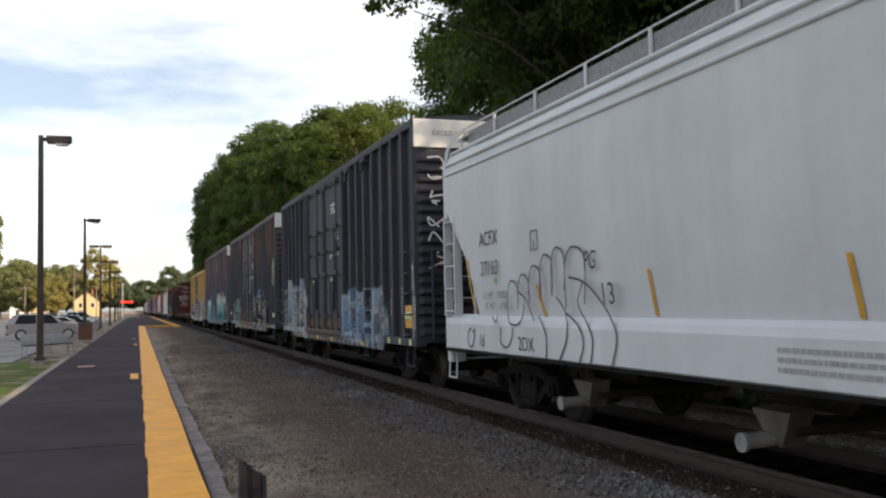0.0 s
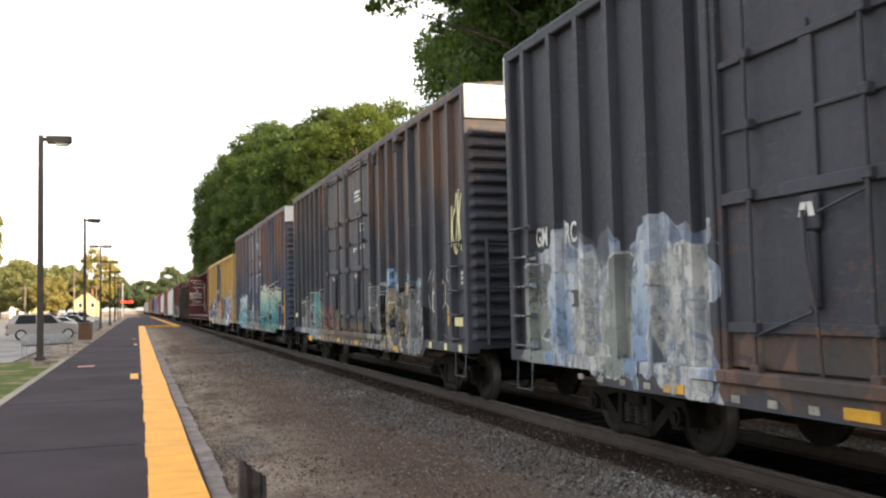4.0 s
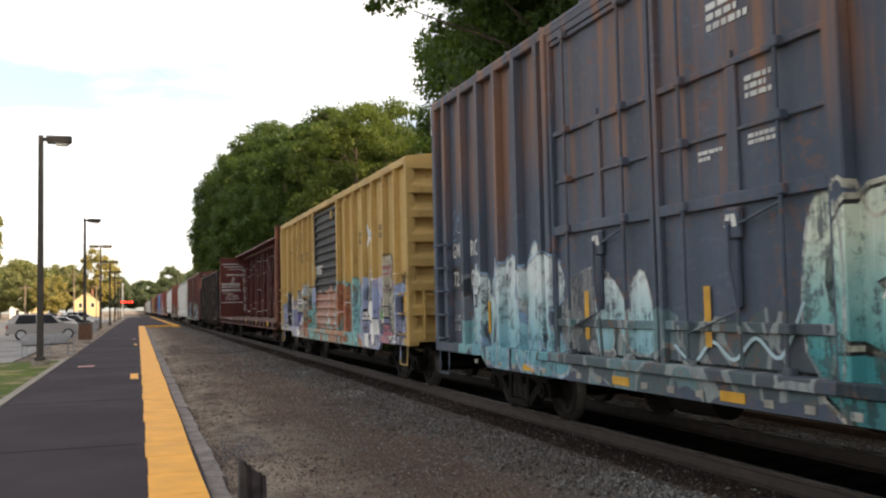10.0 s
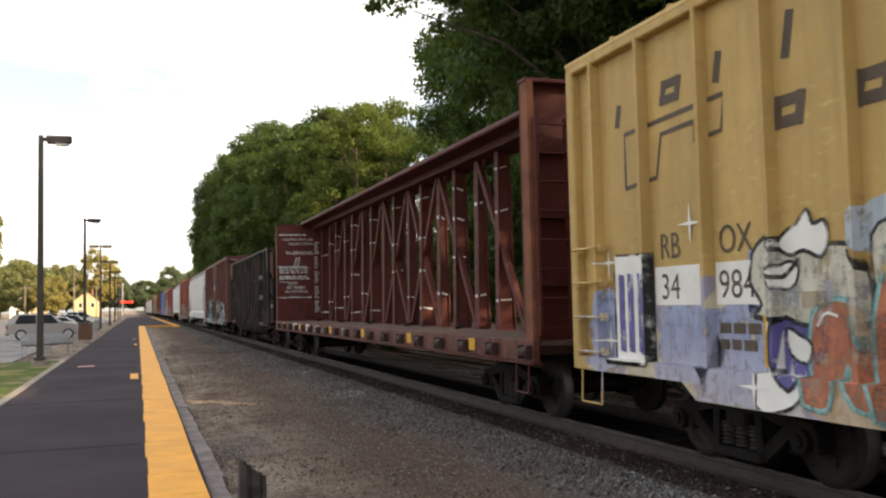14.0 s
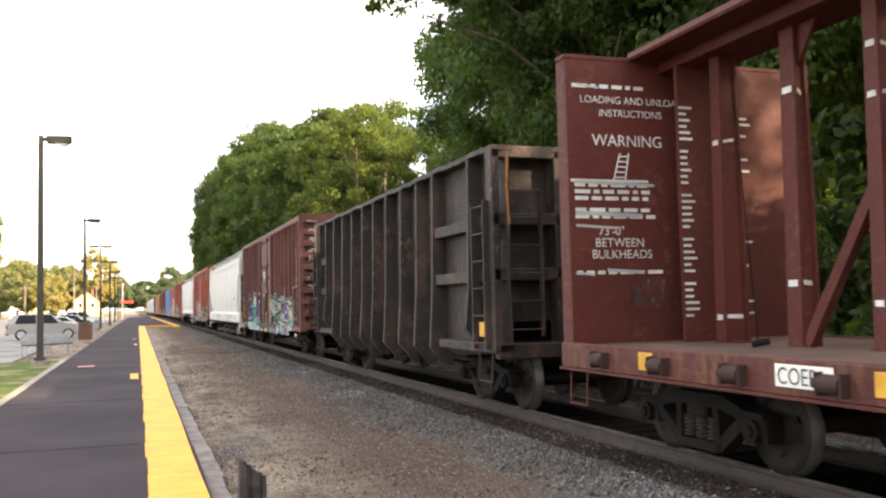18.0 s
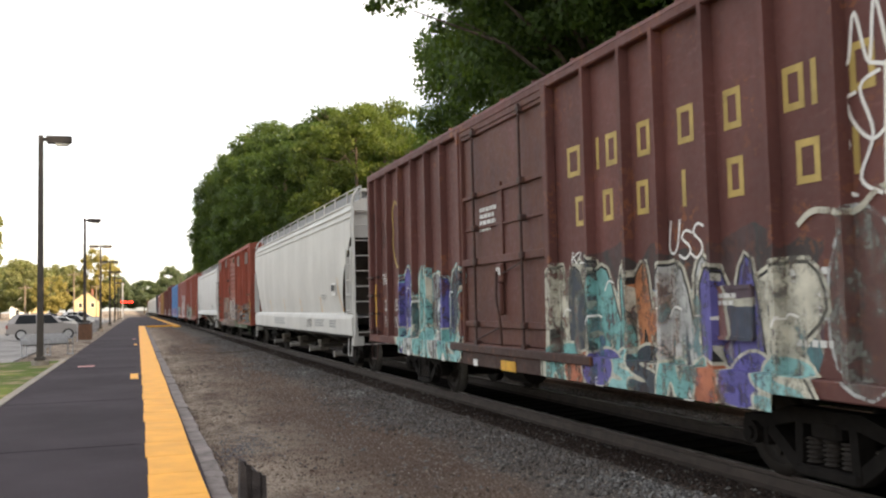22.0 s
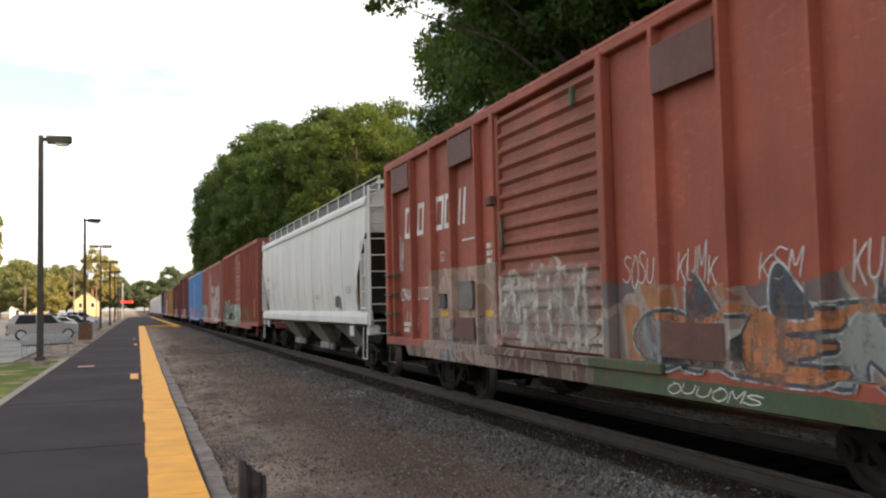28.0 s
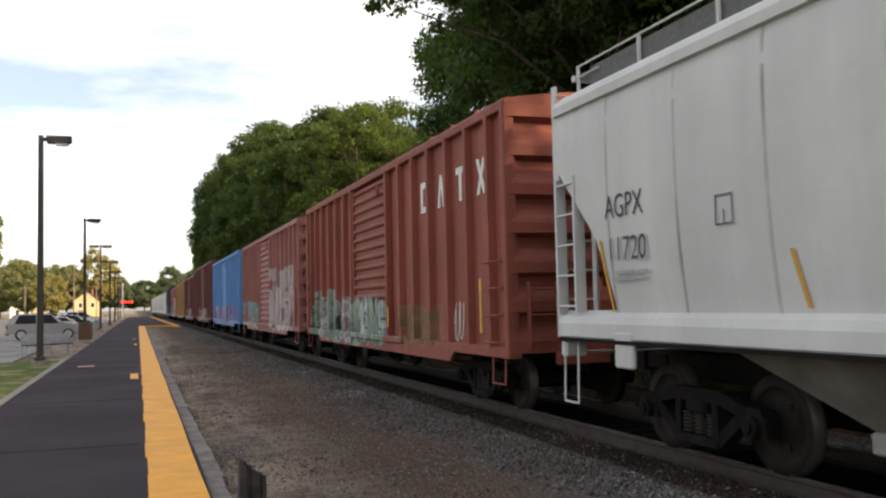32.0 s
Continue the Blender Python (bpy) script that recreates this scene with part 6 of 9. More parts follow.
    # hopper bays
    for i, y in enumerate(bays):
        g = Geo()
        h = chute
        top = sill[0] + 0.05
        hx, fx, lo = (1.05, 0.40, h) if tube else (1.40, 0.98, 0.50)
        a = [(-hx, y - lo, top), (hx, y - lo, top), (hx, y + h, top), (-hx, y + h, top)]
        e = 0.32 if tube else 0.50
        f = 0.32 if tube else 0.64
        b = [(-fx, y - e, 0.56), (fx, y - e, 0.56), (fx, y + f, 0.56), (-fx, y + f, 0.56)]
        g.add(a + b, [(0, 1, 5, 4), (1, 2, 6, 5), (2, 3, 7, 6), (3, 0, 4, 7), (7, 6, 5, 4)])
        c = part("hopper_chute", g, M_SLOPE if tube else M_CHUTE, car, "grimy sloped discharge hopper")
        if not tube:
            g = Geo()
            g.add([(-0.95, y - h, top), (0.95, y - h, top), (0.95, y - 0.52, top), (-0.95, y - 0.52, top), (-0.8, y - 0.75, 0.62), (0.8, y - 0.75, 0.62), (0.8, y - 0.52, 0.62), (-0.8, y - 0.52, 0.62)],
                  [(0, 1, 5, 4), (1, 2, 6, 5), (2, 3, 7, 6), (3, 0, 4, 7), (7, 6, 5, 4)])
            part("front_slope", g, M_SLOPE, c, "grimy front slope, darkened as in shade")
        g = Geo()
        if tube:
            g.box((-0.95, y - 0.24, 0.40), (0.95, y + 0.24, 0.50), 0.02)
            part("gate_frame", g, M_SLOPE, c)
            for s in (-1, 1):
                g = Geo()
                g.tube((s * 0.85, y, 0.37), (s * 1.33, y, 0.35), 0.07, 14)
                g.tube((s * 1.31, y, 0.35), (s * 1.35, y, 0.35), 0.088, 14)
                part("outlet_pipe", g, M_PALEGATE, c, "pale capped outlet pipe")
                g = Geo()
                g.add([(s * 1.05, y - 0.30, 0.62), (s * 1.05, y + 0.22, 0.62), (s * 1.02, y + 0.05, 0.36), (s * 1.02, y - 0.14, 0.30),
                       (s * 0.78, y - 0.30, 0.64), (s * 0.78, y + 0.22, 0.64), (s * 0.78, y + 0.05, 0.36), (s * 0.78, y - 0.14, 0.30)],
                      [(0, 1, 2, 3), (7, 6, 5, 4), (0, 4, 5, 1), (1, 5, 6, 2), (2, 6, 7, 3), (3, 7, 4, 0)])
                part("outlet_bracket", g, M_CHUTE, c, "pale sloped outlet casting")
        else:
            g.box((-fx + 0.12, y - e - 0.04, 0.42), (fx - 0.12, y + 0.62, 0.60), 0.02)
            part("gate_frame", g, M_SLOPE, c, "grimy gate frame under the bay, darkened as in shade")
            for s in (-1, 1):
                g = Geo()
                g.box((s * (fx - 0.10), y - e - 0.06, 0.40), (s * (fx + 0.08), y + 0.66, 0.58), 0.02)
                part("outlet_gate", g, M_PALEGATE, c, "pale outlet gate")
                g = Geo()
                g.box((s * (fx - 0.06), y - e - 0.46, 0.42), (s * (fx + 0.05), y - e - 0.14, 0.54), 0.015)
                part("gate_crank", g, M_PALEGATE, c, "pale gate opening gear")
    g = Geo()
    g.box((-0.2, 0.2, 0.68), (0.2, L - 0.2, 0.98))
    for y in (0.6, L - 0.6):
        g.box((-1.35, y - 0.55, sill[0] - 0.02), (1.35, y + 0.55, sill[0] + 0.06))
    part("underframe", g, M_IRON, car)
    for y, d in ((front, -1), (L, 1)):
        coupler(car, y, d)
        i0 = -d
        # end cage: corner posts, braces, ladder
        for s in (-1, 1):
            g = Geo()
            g.box((s * (HW - 0.08), y, sill[1]), (s * (HW - 0.03), y + i0 * 0.07, 3.9), 0.01)
            g.box((s * (HW - 0.10), y, 3.85), (s * (HW - 0.45), y + i0 * 0.08, 3.93))
            if tube:
                g.path([(s * (HW - 0.06), y + i0 * 0.05, 3.88), (s * (HW - 0.06), y + i0 * 0.06, 4.12), (s * (HW - 0.12), y + i0 * 0.10, 4.30), (s * 1.3, y + i0 * 0.35, 4.50)], 0.03, 6)
            part("corner_post", g, paintm, car)
        ladder(car, y + i0 * 0.06, y + i0 * 0.52, [sill[1] + 0.1 + 0.36 * k for k in range(5)], paintm, -HW + 0.06)
        end_ladder(car, y, [sill[0] + 0.1 + 0.36 * k for k in range(9)], paintm, -HW + 0.06, -HW + 0.56, d, 0.016)
        g = Geo()
        g.box((-1.32, y, 4.34), (1.32, y + i0 * 0.07, 4.42), 0.01)
        part("end_walk_bar", g, paintm, car)
        g = Geo()
        g.box((-1.30, y + i0 * 0.07, 4.36), (1.30, y + i0 * 0.65, 4.39))
        part("end_walk", g, trim, car, "grated crossover walk at the end of the roof")
        g = Geo()
        g.box((-HW + 0.02, y + i0 * 0.02, sill[0] - 0.22), (-HW + 0.30, y + i0 * 0.16, sill[0] + 0.02), 0.02)
        part("corner_bracket", g, paintm, car)
        g = Geo()
        g.tube((-HW + 0.1, y - i0 * 0.10, sill[0] - 0.18), (0.2, y - i0 * 0.10, sill[0] - 0.20), 0.014, 6)
        part("uncoupling_lever", g, paintm, car)
        g = Geo()
        g.box((-HW + 0.16, y + i0 * 0.02, sill[0]), (HW - 0.16, y + i0 * 0.10, sill[0] + 0.14), 0.01)
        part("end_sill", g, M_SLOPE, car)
        for s in (-0.55, 0.55):
            g = Geo()
            g.add([(s - 0.05, y + i0 * 0.15, sill[1]), (s + 0.05, y + i0 * 0.15, sill[1]), (s + 0.05, y + i0 * 0.6, 2.9), (s - 0.05, y + i0 * 0.6, 2.9),
                   (s - 0.05, y + i0 * 0.30, sill[1]), (s + 0.05, y + i0 * 0.30, sill[1]), (s + 0.05, y + i0 * 0.75, 2.9), (s - 0.05, y + i0 * 0.75, 2.9)],
                  [(0, 1, 2, 3), (4, 5, 6, 7), (0, 1, 5, 4), (2, 3, 7, 6), (1, 2, 6, 5), (0, 3, 7, 4)])
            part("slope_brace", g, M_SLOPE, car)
        stirrup(car, y + i0 * 0.12, y + i0 * 0.46, paintm, -HW + 0.03, sill[0], 0.46)
        g = Geo()
        g.box((-HW - 0.01, y + i0 * 1.35, sill[0] - 0.28), (-HW + 0.05, y + i0 * 1.72, sill[0] + 0.1), 0.02)
        if not tube:
            part("jacking_pad", g, paintm, car)
    truck(car, 2.05, 0.457, spin)
    truck(car, L - 2.05, 0.457, spin)
    return car


GS = 1.36


def gondola(y0, L, zt, paintm, label, posts):
    car = thing("gondola", pose(XC, y0, 0), label, "gondola car", "cars of the freight train")
    rnd = random.Random(4)
    z0 = 0.95
    for s in (-1, 1):
        g = Geo()
        x = s * GS
        g.box((x, 0.05, z0 - 0.02), (x - s * 0.05, L - 0.05, zt - 0.05))
        part("side_wall", g, paintm, car)
        g = Geo()
        ys = np.linspace(0.0, L, 40)
        v = []
        for y in ys:
            o, q = rnd.uniform(-0.012, 0.012), rnd.uniform(-0.02, 0.012)
            v += [(s * (HW - 0.01) + o, y, zt - 0.045 + q), (s * (HW - 0.01) + o, y, zt + 0.03 + q), (s * (GS - 0.1) + o, y, zt + 0.03 + q), (s * (GS - 0.1) + o, y, zt - 0.045 + q)]
        f = [(i * 4 + j, i * 4 + (j + 1) % 4, i * 4 + 4 + (j + 1) % 4, i * 4 + 4 + j) for i in range(39) for j in range(4)] + [(3, 2, 1, 0), (156, 157, 158, 159)]
        g.add(v, f)
        part("top_chord", g, paintm, car)
        for y in posts:
            low = z0 if y < 2.4 or y > L - 2.4 else 0.58
            g = Geo()
            w = 0.055
            k = s * (HW + 0.01)
            k2 = s * (HW + 0.07)
            v = []
            for z, o, i2 in ((low, s * (GS + 0.05), s * (GS - 0.10)), (low + 0.32, k2, s * (GS - 0.02)), (1.9, k, s * GS), (zt - 0.02, s * (HW - 0.02), s * GS)):
                v += [(i2, y - w, z), (o, y - w * 0.8, z), (o, y + w * 0.8, z), (i2, y + w, z)]
            f = [(q * 4 + n_, q * 4 + (n_ + 1) % 4, q * 4 + 4 + (n_ + 1) % 4, q * 4 + 4 + n_) for q in range(3) for n_ in range(4)]
            g.add(v, f + [(3, 2, 1, 0), (12, 13, 14, 15)])
            part("side_post", g, paintm, car)
        for a, b in ((0.06, posts[1]), (posts[-2], L - 0.06)):
            for z in (2.04, 2.84):
                g = Geo()
                g.box((s * (HW - 0.04), a, z - 0.09), (s * GS, b, z + 0.09), 0.012)
                part("side_rail", g, paintm, car)
        g = Geo()
        g.box((s * (HW + 0.01), 0.0, z0 - 0.03), (s * (GS - 0.05), 2.5, z0 + 0.1), 0.01)
        part("side_sill", g, paintm, car)
        g = Geo()
        g.box((s * (HW + 0.01), L - 2.5, z0 - 0.03), (s * (GS - 0.05), L, z0 + 0.1), 0.01)
        part("side_sill", g, paintm, car)
    for y, d in ((0.0, -1), (L, 1)):
        g = Geo()
        endm = paintm if d < 0 else M_GONEND
        g.box((-GS, y - d * 0.35, 1.35), (GS, y - d * 0.30, zt), 0.01)
        g.add([(-GS, y - d * 0.32, 1.9), (GS, y - d * 0.32, 1.9), (GS, y - d * 1.6, 1.0), (-GS, y - d * 1.6, 1.0)], [(0, 1, 2, 3)])
        part("end_wall", g, endm, car)
        for z in (2.04, 2.84, zt - 0.08):
            g = Geo()
            g.box((-HW + 0.01, y - d * 0.02, z - 0.09), (HW - 0.01, y - d * 0.32, z + 0.09), 0.015)
            part("end_rail", g, endm, car)
        for s in (-HW + 0.06, -0.55, 0.55, HW - 0.06):
            g = Geo()
            g.box((s - 0.06, y - d * 0.02, z0), (s + 0.06, y - d * 0.28, zt - 0.05), 0.012)
            part("end_post", g, endm, car)
        coupler(car, y, d)
        end_ladder(car, y, [1.25 + 0.4 * i for i in range(6)], paintm, -HW + 0.2, -HW + 0.72, d, 0.013)
        if d < 0:
            g = Geo()
            g.path([(-HW + 0.2, y - 0.11, 2.75), (-HW + 0.17, y - 0.115, 3.3), (-HW + 0.19, y - 0.10, 3.75)], 0.022, 5)
            part("rust_patch", g, M_ORANGERUST, car, "orange rusted ladder stile")
        g = Geo()
        g.box((-HW + 0.05, y, z0 - 0.12), (HW - 0.05, y - d * 0.2, z0 + 0.1), 0.02)
        part("end_sill", g, paintm, car)
    ladder(car, 0.22, 0.70, [1.05 + 0.4 * i for i in range(6)], paintm, -HW)
    ladder(car, L - 0.70, L - 0.22, [1.05 + 0.4 * i for i in range(6)], paintm, -HW)
    stirrup(car, 0.2, 0.7, paintm)
    stirrup(car, L - 0.7, L - 0.2, paintm)
    g = Geo()
    g.box((-GS + 0.05, 2.0, 0.74), (GS - 0.05, L - 2.0, 0.80))
    g.box((-GS + 0.05, 0.4, 1.0), (GS - 0.05, 2.2, 1.06))
    g.box((-GS + 0.05, L - 2.2, 1.0), (GS - 0.05, L - 0.4, 1.06))
    g.box((-0.2, 0.2, 0.66), (0.2, L - 0.2, 1.0))
    part("floor", g, M_IRON, car)
    g = Geo()
    g.tube((-0.9, L * 0.62, 0.55), (-0.9, L * 0.62 + 0.9, 0.55), 0.18, 14)
    part("brake_cylinder", g, M_IRON, car)
    truck(car, 1.75, 0.457, True)
    truck(car, L - 1.75, 0.457, True)
    return car


def centerbeam(y0, L, paintm, label):
    car = thing("centerbeam_flatcar", pose(XC, y0, 0), label, "flat car", "cars of the freight train")
    zt, zd = 4.56, 1.13
    n = 19
    step = L / n
    g = Geo()
    g.box((-SHEET, 0.0, zd - 0.06), (SHEET, L, zd))
    for i in range(n):
        g.box((-SHEET, i * step + 0.3, zd - 0.2), (SHEET, i * step + 0.42, zd - 0.06))
    part("deck", g, M_CBDECK, car, "dusty worn deck plates")
    g = Geo()
    g.box((-0.3, 0.2, 0.66), (0.3, L - 0.2, zd - 0.06))
    part("centre_sill", g, M_IRON, car)
    for s in (-1, 1):
        g = Geo()
        g.box((s * HW, 0.0, 0.86), (s * (HW - 0.10), L, zd + 0.02), 0.012)
        part("side_sill", g, M_CBSILL, car)
        g = Geo()
        g.box((s * (HW + 0.03), 0.0, 0.835), (s * (HW - 0.12), L, 0.862))
        part("sill_flange", g, paintm, car)
        for i in range(n):
            y = (i + 0.14) * step
            g = Geo()
            g.tube((s * (HW + 0.03), y - 0.11, 0.99), (s * (HW + 0.03), y + 0.11, 0.99), 0.075, 12)
            g.box((s * (HW - 0.02), y - 0.14, 0.90), (s * (HW + 0.09), y - 0.11, 1.08), 0.01)
            g.box((s * (HW - 0.02), y + 0.11, 0.90), (s * (HW + 0.09), y + 0.14, 1.08), 0.01)
            g.tube((s * (HW + 0.02), y + 0.14, 0.99), (s * (HW + 0.02), y + 0.20, 0.99), 0.045, 8)
            part("winch", g, M_WINCH, car, "strap winch")
    for y, d in ((0.0, -1), (L, 1)):
        yb_ = y - d * 0.25
        g = Geo()
        g.box((-HW + 0.02, yb_, zd), (HW - 0.02, yb_ - d * 0.03, zt))
        b = part("bulkhead", g, paintm, car, "full height end bulkhead")
        for s in (-HW + 0.07, -0.55, 0.55, HW - 0.07):
            g = Geo()
            g.box((s - 0.05, yb_, zd - 0.1), (s + 0.05, yb_ + d * 0.22, zt), 0.01)
            part("stiffener", g, M_ORANGEBEAM if d < 0 else paintm, b)
        g = Geo()
        g.box((-HW, yb_ + d * 0.2, zt - 0.02), (HW, yb_ - d * 0.04, zt + 0.035), 0.01)
        part("cap", g, paintm, b)
        for z in (1.9, 2.8, 3.7):
            g = Geo()
            g.box((-HW + 0.1, yb_ + d * 0.003, z - 0.06), (HW - 0.1, yb_ + d * 0.13, z + 0.06))
            part("crossrib", g, paintm, b)
        coupler(car, y, d)
        end_ladder(car, yb_ + d * 0.22, [1.3 + 0.38 * i for i in range(8)], paintm, -HW + 0.1, -HW + 0.55, d)
        stirrup(car, y - d * 0.2, y - d * 0.6, paintm, -HW + 0.03, 0.86, 0.45)
    # top chord: a broad cap over a box
    g = Geo()
    g.prism([(-0.72, zt + 0.03), (-0.70, zt + 0.10), (0.70, zt + 0.10), (0.72, zt + 0.03), (0.70, zt + 0.0), (-0.70, zt + 0.0)], "y", 0.25, L - 0.25)
    chord = part("top_chord", g, paintm, car)
    g = Geo()
    g.box((-0.30, 0.25, zt - 0.14), (0.30, L - 0.25, zt), 0.01)
    part("chord_box", g, paintm, chord)
    rnd = random.Random(17)
    for i in range(1, n):
        y = i * step
        wide = i % 2 == 0
        top, low, t = (0.115, 0.165, 0.05) if wide else (0.07, 0.12, 0.07)
        g = Geo()
        g.add([(sx * k, y + sy * t, z) for z, k in ((zd, low), (zt - 0.12, top)) for sx, sy in ((-1, -1), (1, -1), (1, 1), (-1, 1))],
              [(0, 1, 5, 4), (1, 2, 6, 5), (2, 3, 7, 6), (3, 0, 4, 7), (4, 5, 6, 7), (3, 2, 1, 0)])
        post = part("post", g, paintm, car)
        g = Geo()
        for sx in (-1, 1):
            g.add([(sx * (k + o), y + sy * (t + 0.035), z) for z, k in ((zd, low), (zt - 0.12, top)) for o, sy in ((-0.03, -1), (0.006, -1), (0.006, 1), (-0.03, 1))],
                  [(0, 1, 5, 4), (1, 2, 6, 5), (2, 3, 7, 6), (3, 0, 4, 7), (4, 5, 6, 7), (3, 2, 1, 0)])
        part("flange", g, paintm, post)
        g = Geo()
        g.prism([(y - t - 0.02, zt - 0.02), (y - t - 0.02, zt - 0.55), (y - t - 0.30, zt - 0.14), (y - t - 0.30, zt - 0.02)], "x", -0.02, 0.02) if not wide else g.box((-0.1, y - 0.2, zd), (0.1, y + 0.2, zd + 0.02))
        part("gusset", g, paintm, post)
        for z in ((1.55, 2.45, 3.3, 4.0) if wide else (1.9, 3.6)):
            if rnd.random() < 0.25:
                continue
            z += rnd.uniform(-0.15, 0.15)
            k = low + (top - low) * (z - zd) / (zt - zd)
            lean, th = rnd.uniform(-0.07, 0.05), rnd.uniform(0.025, 0.05)
            g = Geo()
            yf = y - t - 0.004
            g.add([(-k + 0.04, yf, z), (k - 0.06, yf, z + lean), (k - 0.06, yf, z + lean + th), (-k + 0.04, yf, z + th)], [(0, 1, 2, 3)])
            g.add([(-k - 0.012, y - t, z - 0.02), (-k - 0.012, y + t, z - 0.02), (-k - 0.012, y + t, z + th), (-k - 0.012, y - t, z + th)], [(0, 1, 2, 3)])
            part("strap_scuff", g, M_WHITE, post, "white strap scuff")
    for i in range(1, n, 2):
        runs = []
        if i > 8 and i >= 3:
            runs.append((i, i - 2))
        if i < 10 and i + 2 < n:
            runs.append((i, i + 2))
        for a, c in runs:
            g = Geo()
            g.bar((-0.05, a * step + (0.12 if c > a else -0.12), zd + 0.02), (-0.05, c * step + (-0.1 if c > a else 0.1), zt - 0.18), 0.10, 0.115)
            part("brace", g, paintm, car, "diagonal brace")
    for i in range(2, n, 3):
        g = Geo()
        y = i * step + 0.2
        g.tube((-0.5, y, zd + 0.03), (-0.36, y - 0.1, zd + 0.06), 0.035, 7)
        g.tube((-0.42, y, zd + 0.04), (-0.32, y + 0.4, zt - 0.5), 0.007, 4)
        part("tie_down_cable", g, M_IRON, car)
    truck(car, 2.0, 0.42, True)
    truck(car, L - 2.0, 0.42, True)
    return car
# ---------------------------------------------------------------- the cars in order
WHT, BLK = (0.62, 0.63, 0.63), (0.025, 0.025, 0.028)
M_CHUTE = plain("dusty_chute", (0.15, 0.135, 0.115), 0.45, 2, 0.85)
# brown grime and the shade beneath the hopper body in one dark colour
M_SLOPE = plain("grimy_shaded_steel", (0.045, 0.037, 0.031), 0.5, 1.6, 0.85)
M_PALEGATE = plain("pale_gate", (0.27, 0.26, 0.245), 0.3, 5, 0.7)
M_SEAMGREY = plain("grimy_seam", (0.46, 0.45, 0.435), 0.5, 1.2, 0.7)
M_PALEMESH = plain("pale_walk_mesh", (0.27, 0.275, 0.28), 0.3, 20, 0.8)
M_MESH = plain("dark_walk_mesh", (0.13, 0.13, 0.13), 0.3, 20, 0.8)
M_PALEINK = plain("faint_lettering", (0.36, 0.37, 0.37), 0.2, 3, 0.6)
# gondola's rear end: rust tan lightened to hold the sunlight on it
M_GONEND = paint("tan_lit_rust_end", (0.15, 0.095, 0.048), 0.4, (0.12, 0.07, 0.04), chips=0.9)
M_ORANGEBEAM = plain("orange_beam", (0.19, 0.068, 0.036), 0.5, 3, 0.85)
M_ORANGERUST = plain("orange_rust_bar", (0.26, 0.10, 0.04), 0.5, 5, 0.85)
M_WINCH = plain("grimy_red_winch", (0.035, 0.014, 0.012), 0.4, 5, 0.8)
M_CBDECK = plain("dusty_red_deck", (0.115, 0.068, 0.052), 0.45, 1.5, 0.9)
M_CBSILL = paint("stained_sill", (0.085, 0.024, 0.020), 0.35, chips=0.8)
P_BOX1 = paint("charcoal_paint", (0.050, 0.054, 0.069), 0.10, chips=0.25, scuff=0.35, pieces=(
    (2.45, 6.0, 0.80, 2.0, ((0.24, 0.36, 0.52), (0.15, 0.19, 0.25), (0.34, 0.44, 0.55), (0.10, 0.11, 0.13)), (0.40, 0.46, 0.52), 1.2, 0.7),
    (6.1, 11.0, 0.80, 1.35, ((0.09, 0.06, 0.05), (0.05, 0.05, 0.05), (0.13, 0.08, 0.06)), (0.07, 0.05, 0.05), 1.6, 0.8),
    (11.0, 15.2, 0.80, 2.35, ((0.36, 0.42, 0.50), (0.10, 0.14, 0.22), (0.50, 0.53, 0.56), (0.06, 0.065, 0.075)), (0.28, 0.33, 0.42), 1.5, 1.2)))
P_BOX2 = paint("dull_charcoal_paint", (0.061, 0.068, 0.086), 0.12, (0.13, 0.062, 0.034), top=(3.3, (0.125, 0.078, 0.058), 0.9), pieces=(
    (2.6, 6.1, 0.75, 2.05, ((0.05, 0.05, 0.05), (0.30, 0.27, 0.20), (0.06, 0.06, 0.065), (0.26, 0.36, 0.45)), (0.44, 0.46, 0.46), 1.35, 0.7),
    (6.2, 8.6, 0.70, 1.2, ((0.08, 0.06, 0.05), (0.07, 0.06, 0.055), (0.16, 0.11, 0.08)), (0.08, 0.06, 0.05), 1.8, 0.7),
    (8.7, 11.3, 0.60, 1.25, ((0.045, 0.035, 0.035), (0.36, 0.10, 0.10), (0.06, 0.05, 0.045), (0.36, 0.33, 0.13), (0.10, 0.045, 0.04), (0.34, 0.20, 0.18), (0.13, 0.17, 0.08)), (0.05, 0.04, 0.04), 8.5, 1.0),
    (8.9, 11.2, 1.15, 1.60, ((0.05, 0.05, 0.05), (0.30, 0.10, 0.10), (0.06, 0.055, 0.055), (0.16, 0.20, 0.10), (0.05, 0.045, 0.045)), (0.05, 0.05, 0.055), 7.0, 1.0),
    (11.2, 14.8, 0.75, 1.8, ((0.30, 0.33, 0.36), (0.12, 0.16, 0.34), (0.20, 0.19, 0.18), (0.08, 0.08, 0.09)), (0.36, 0.36, 0.36), 1.5, 0.9)))
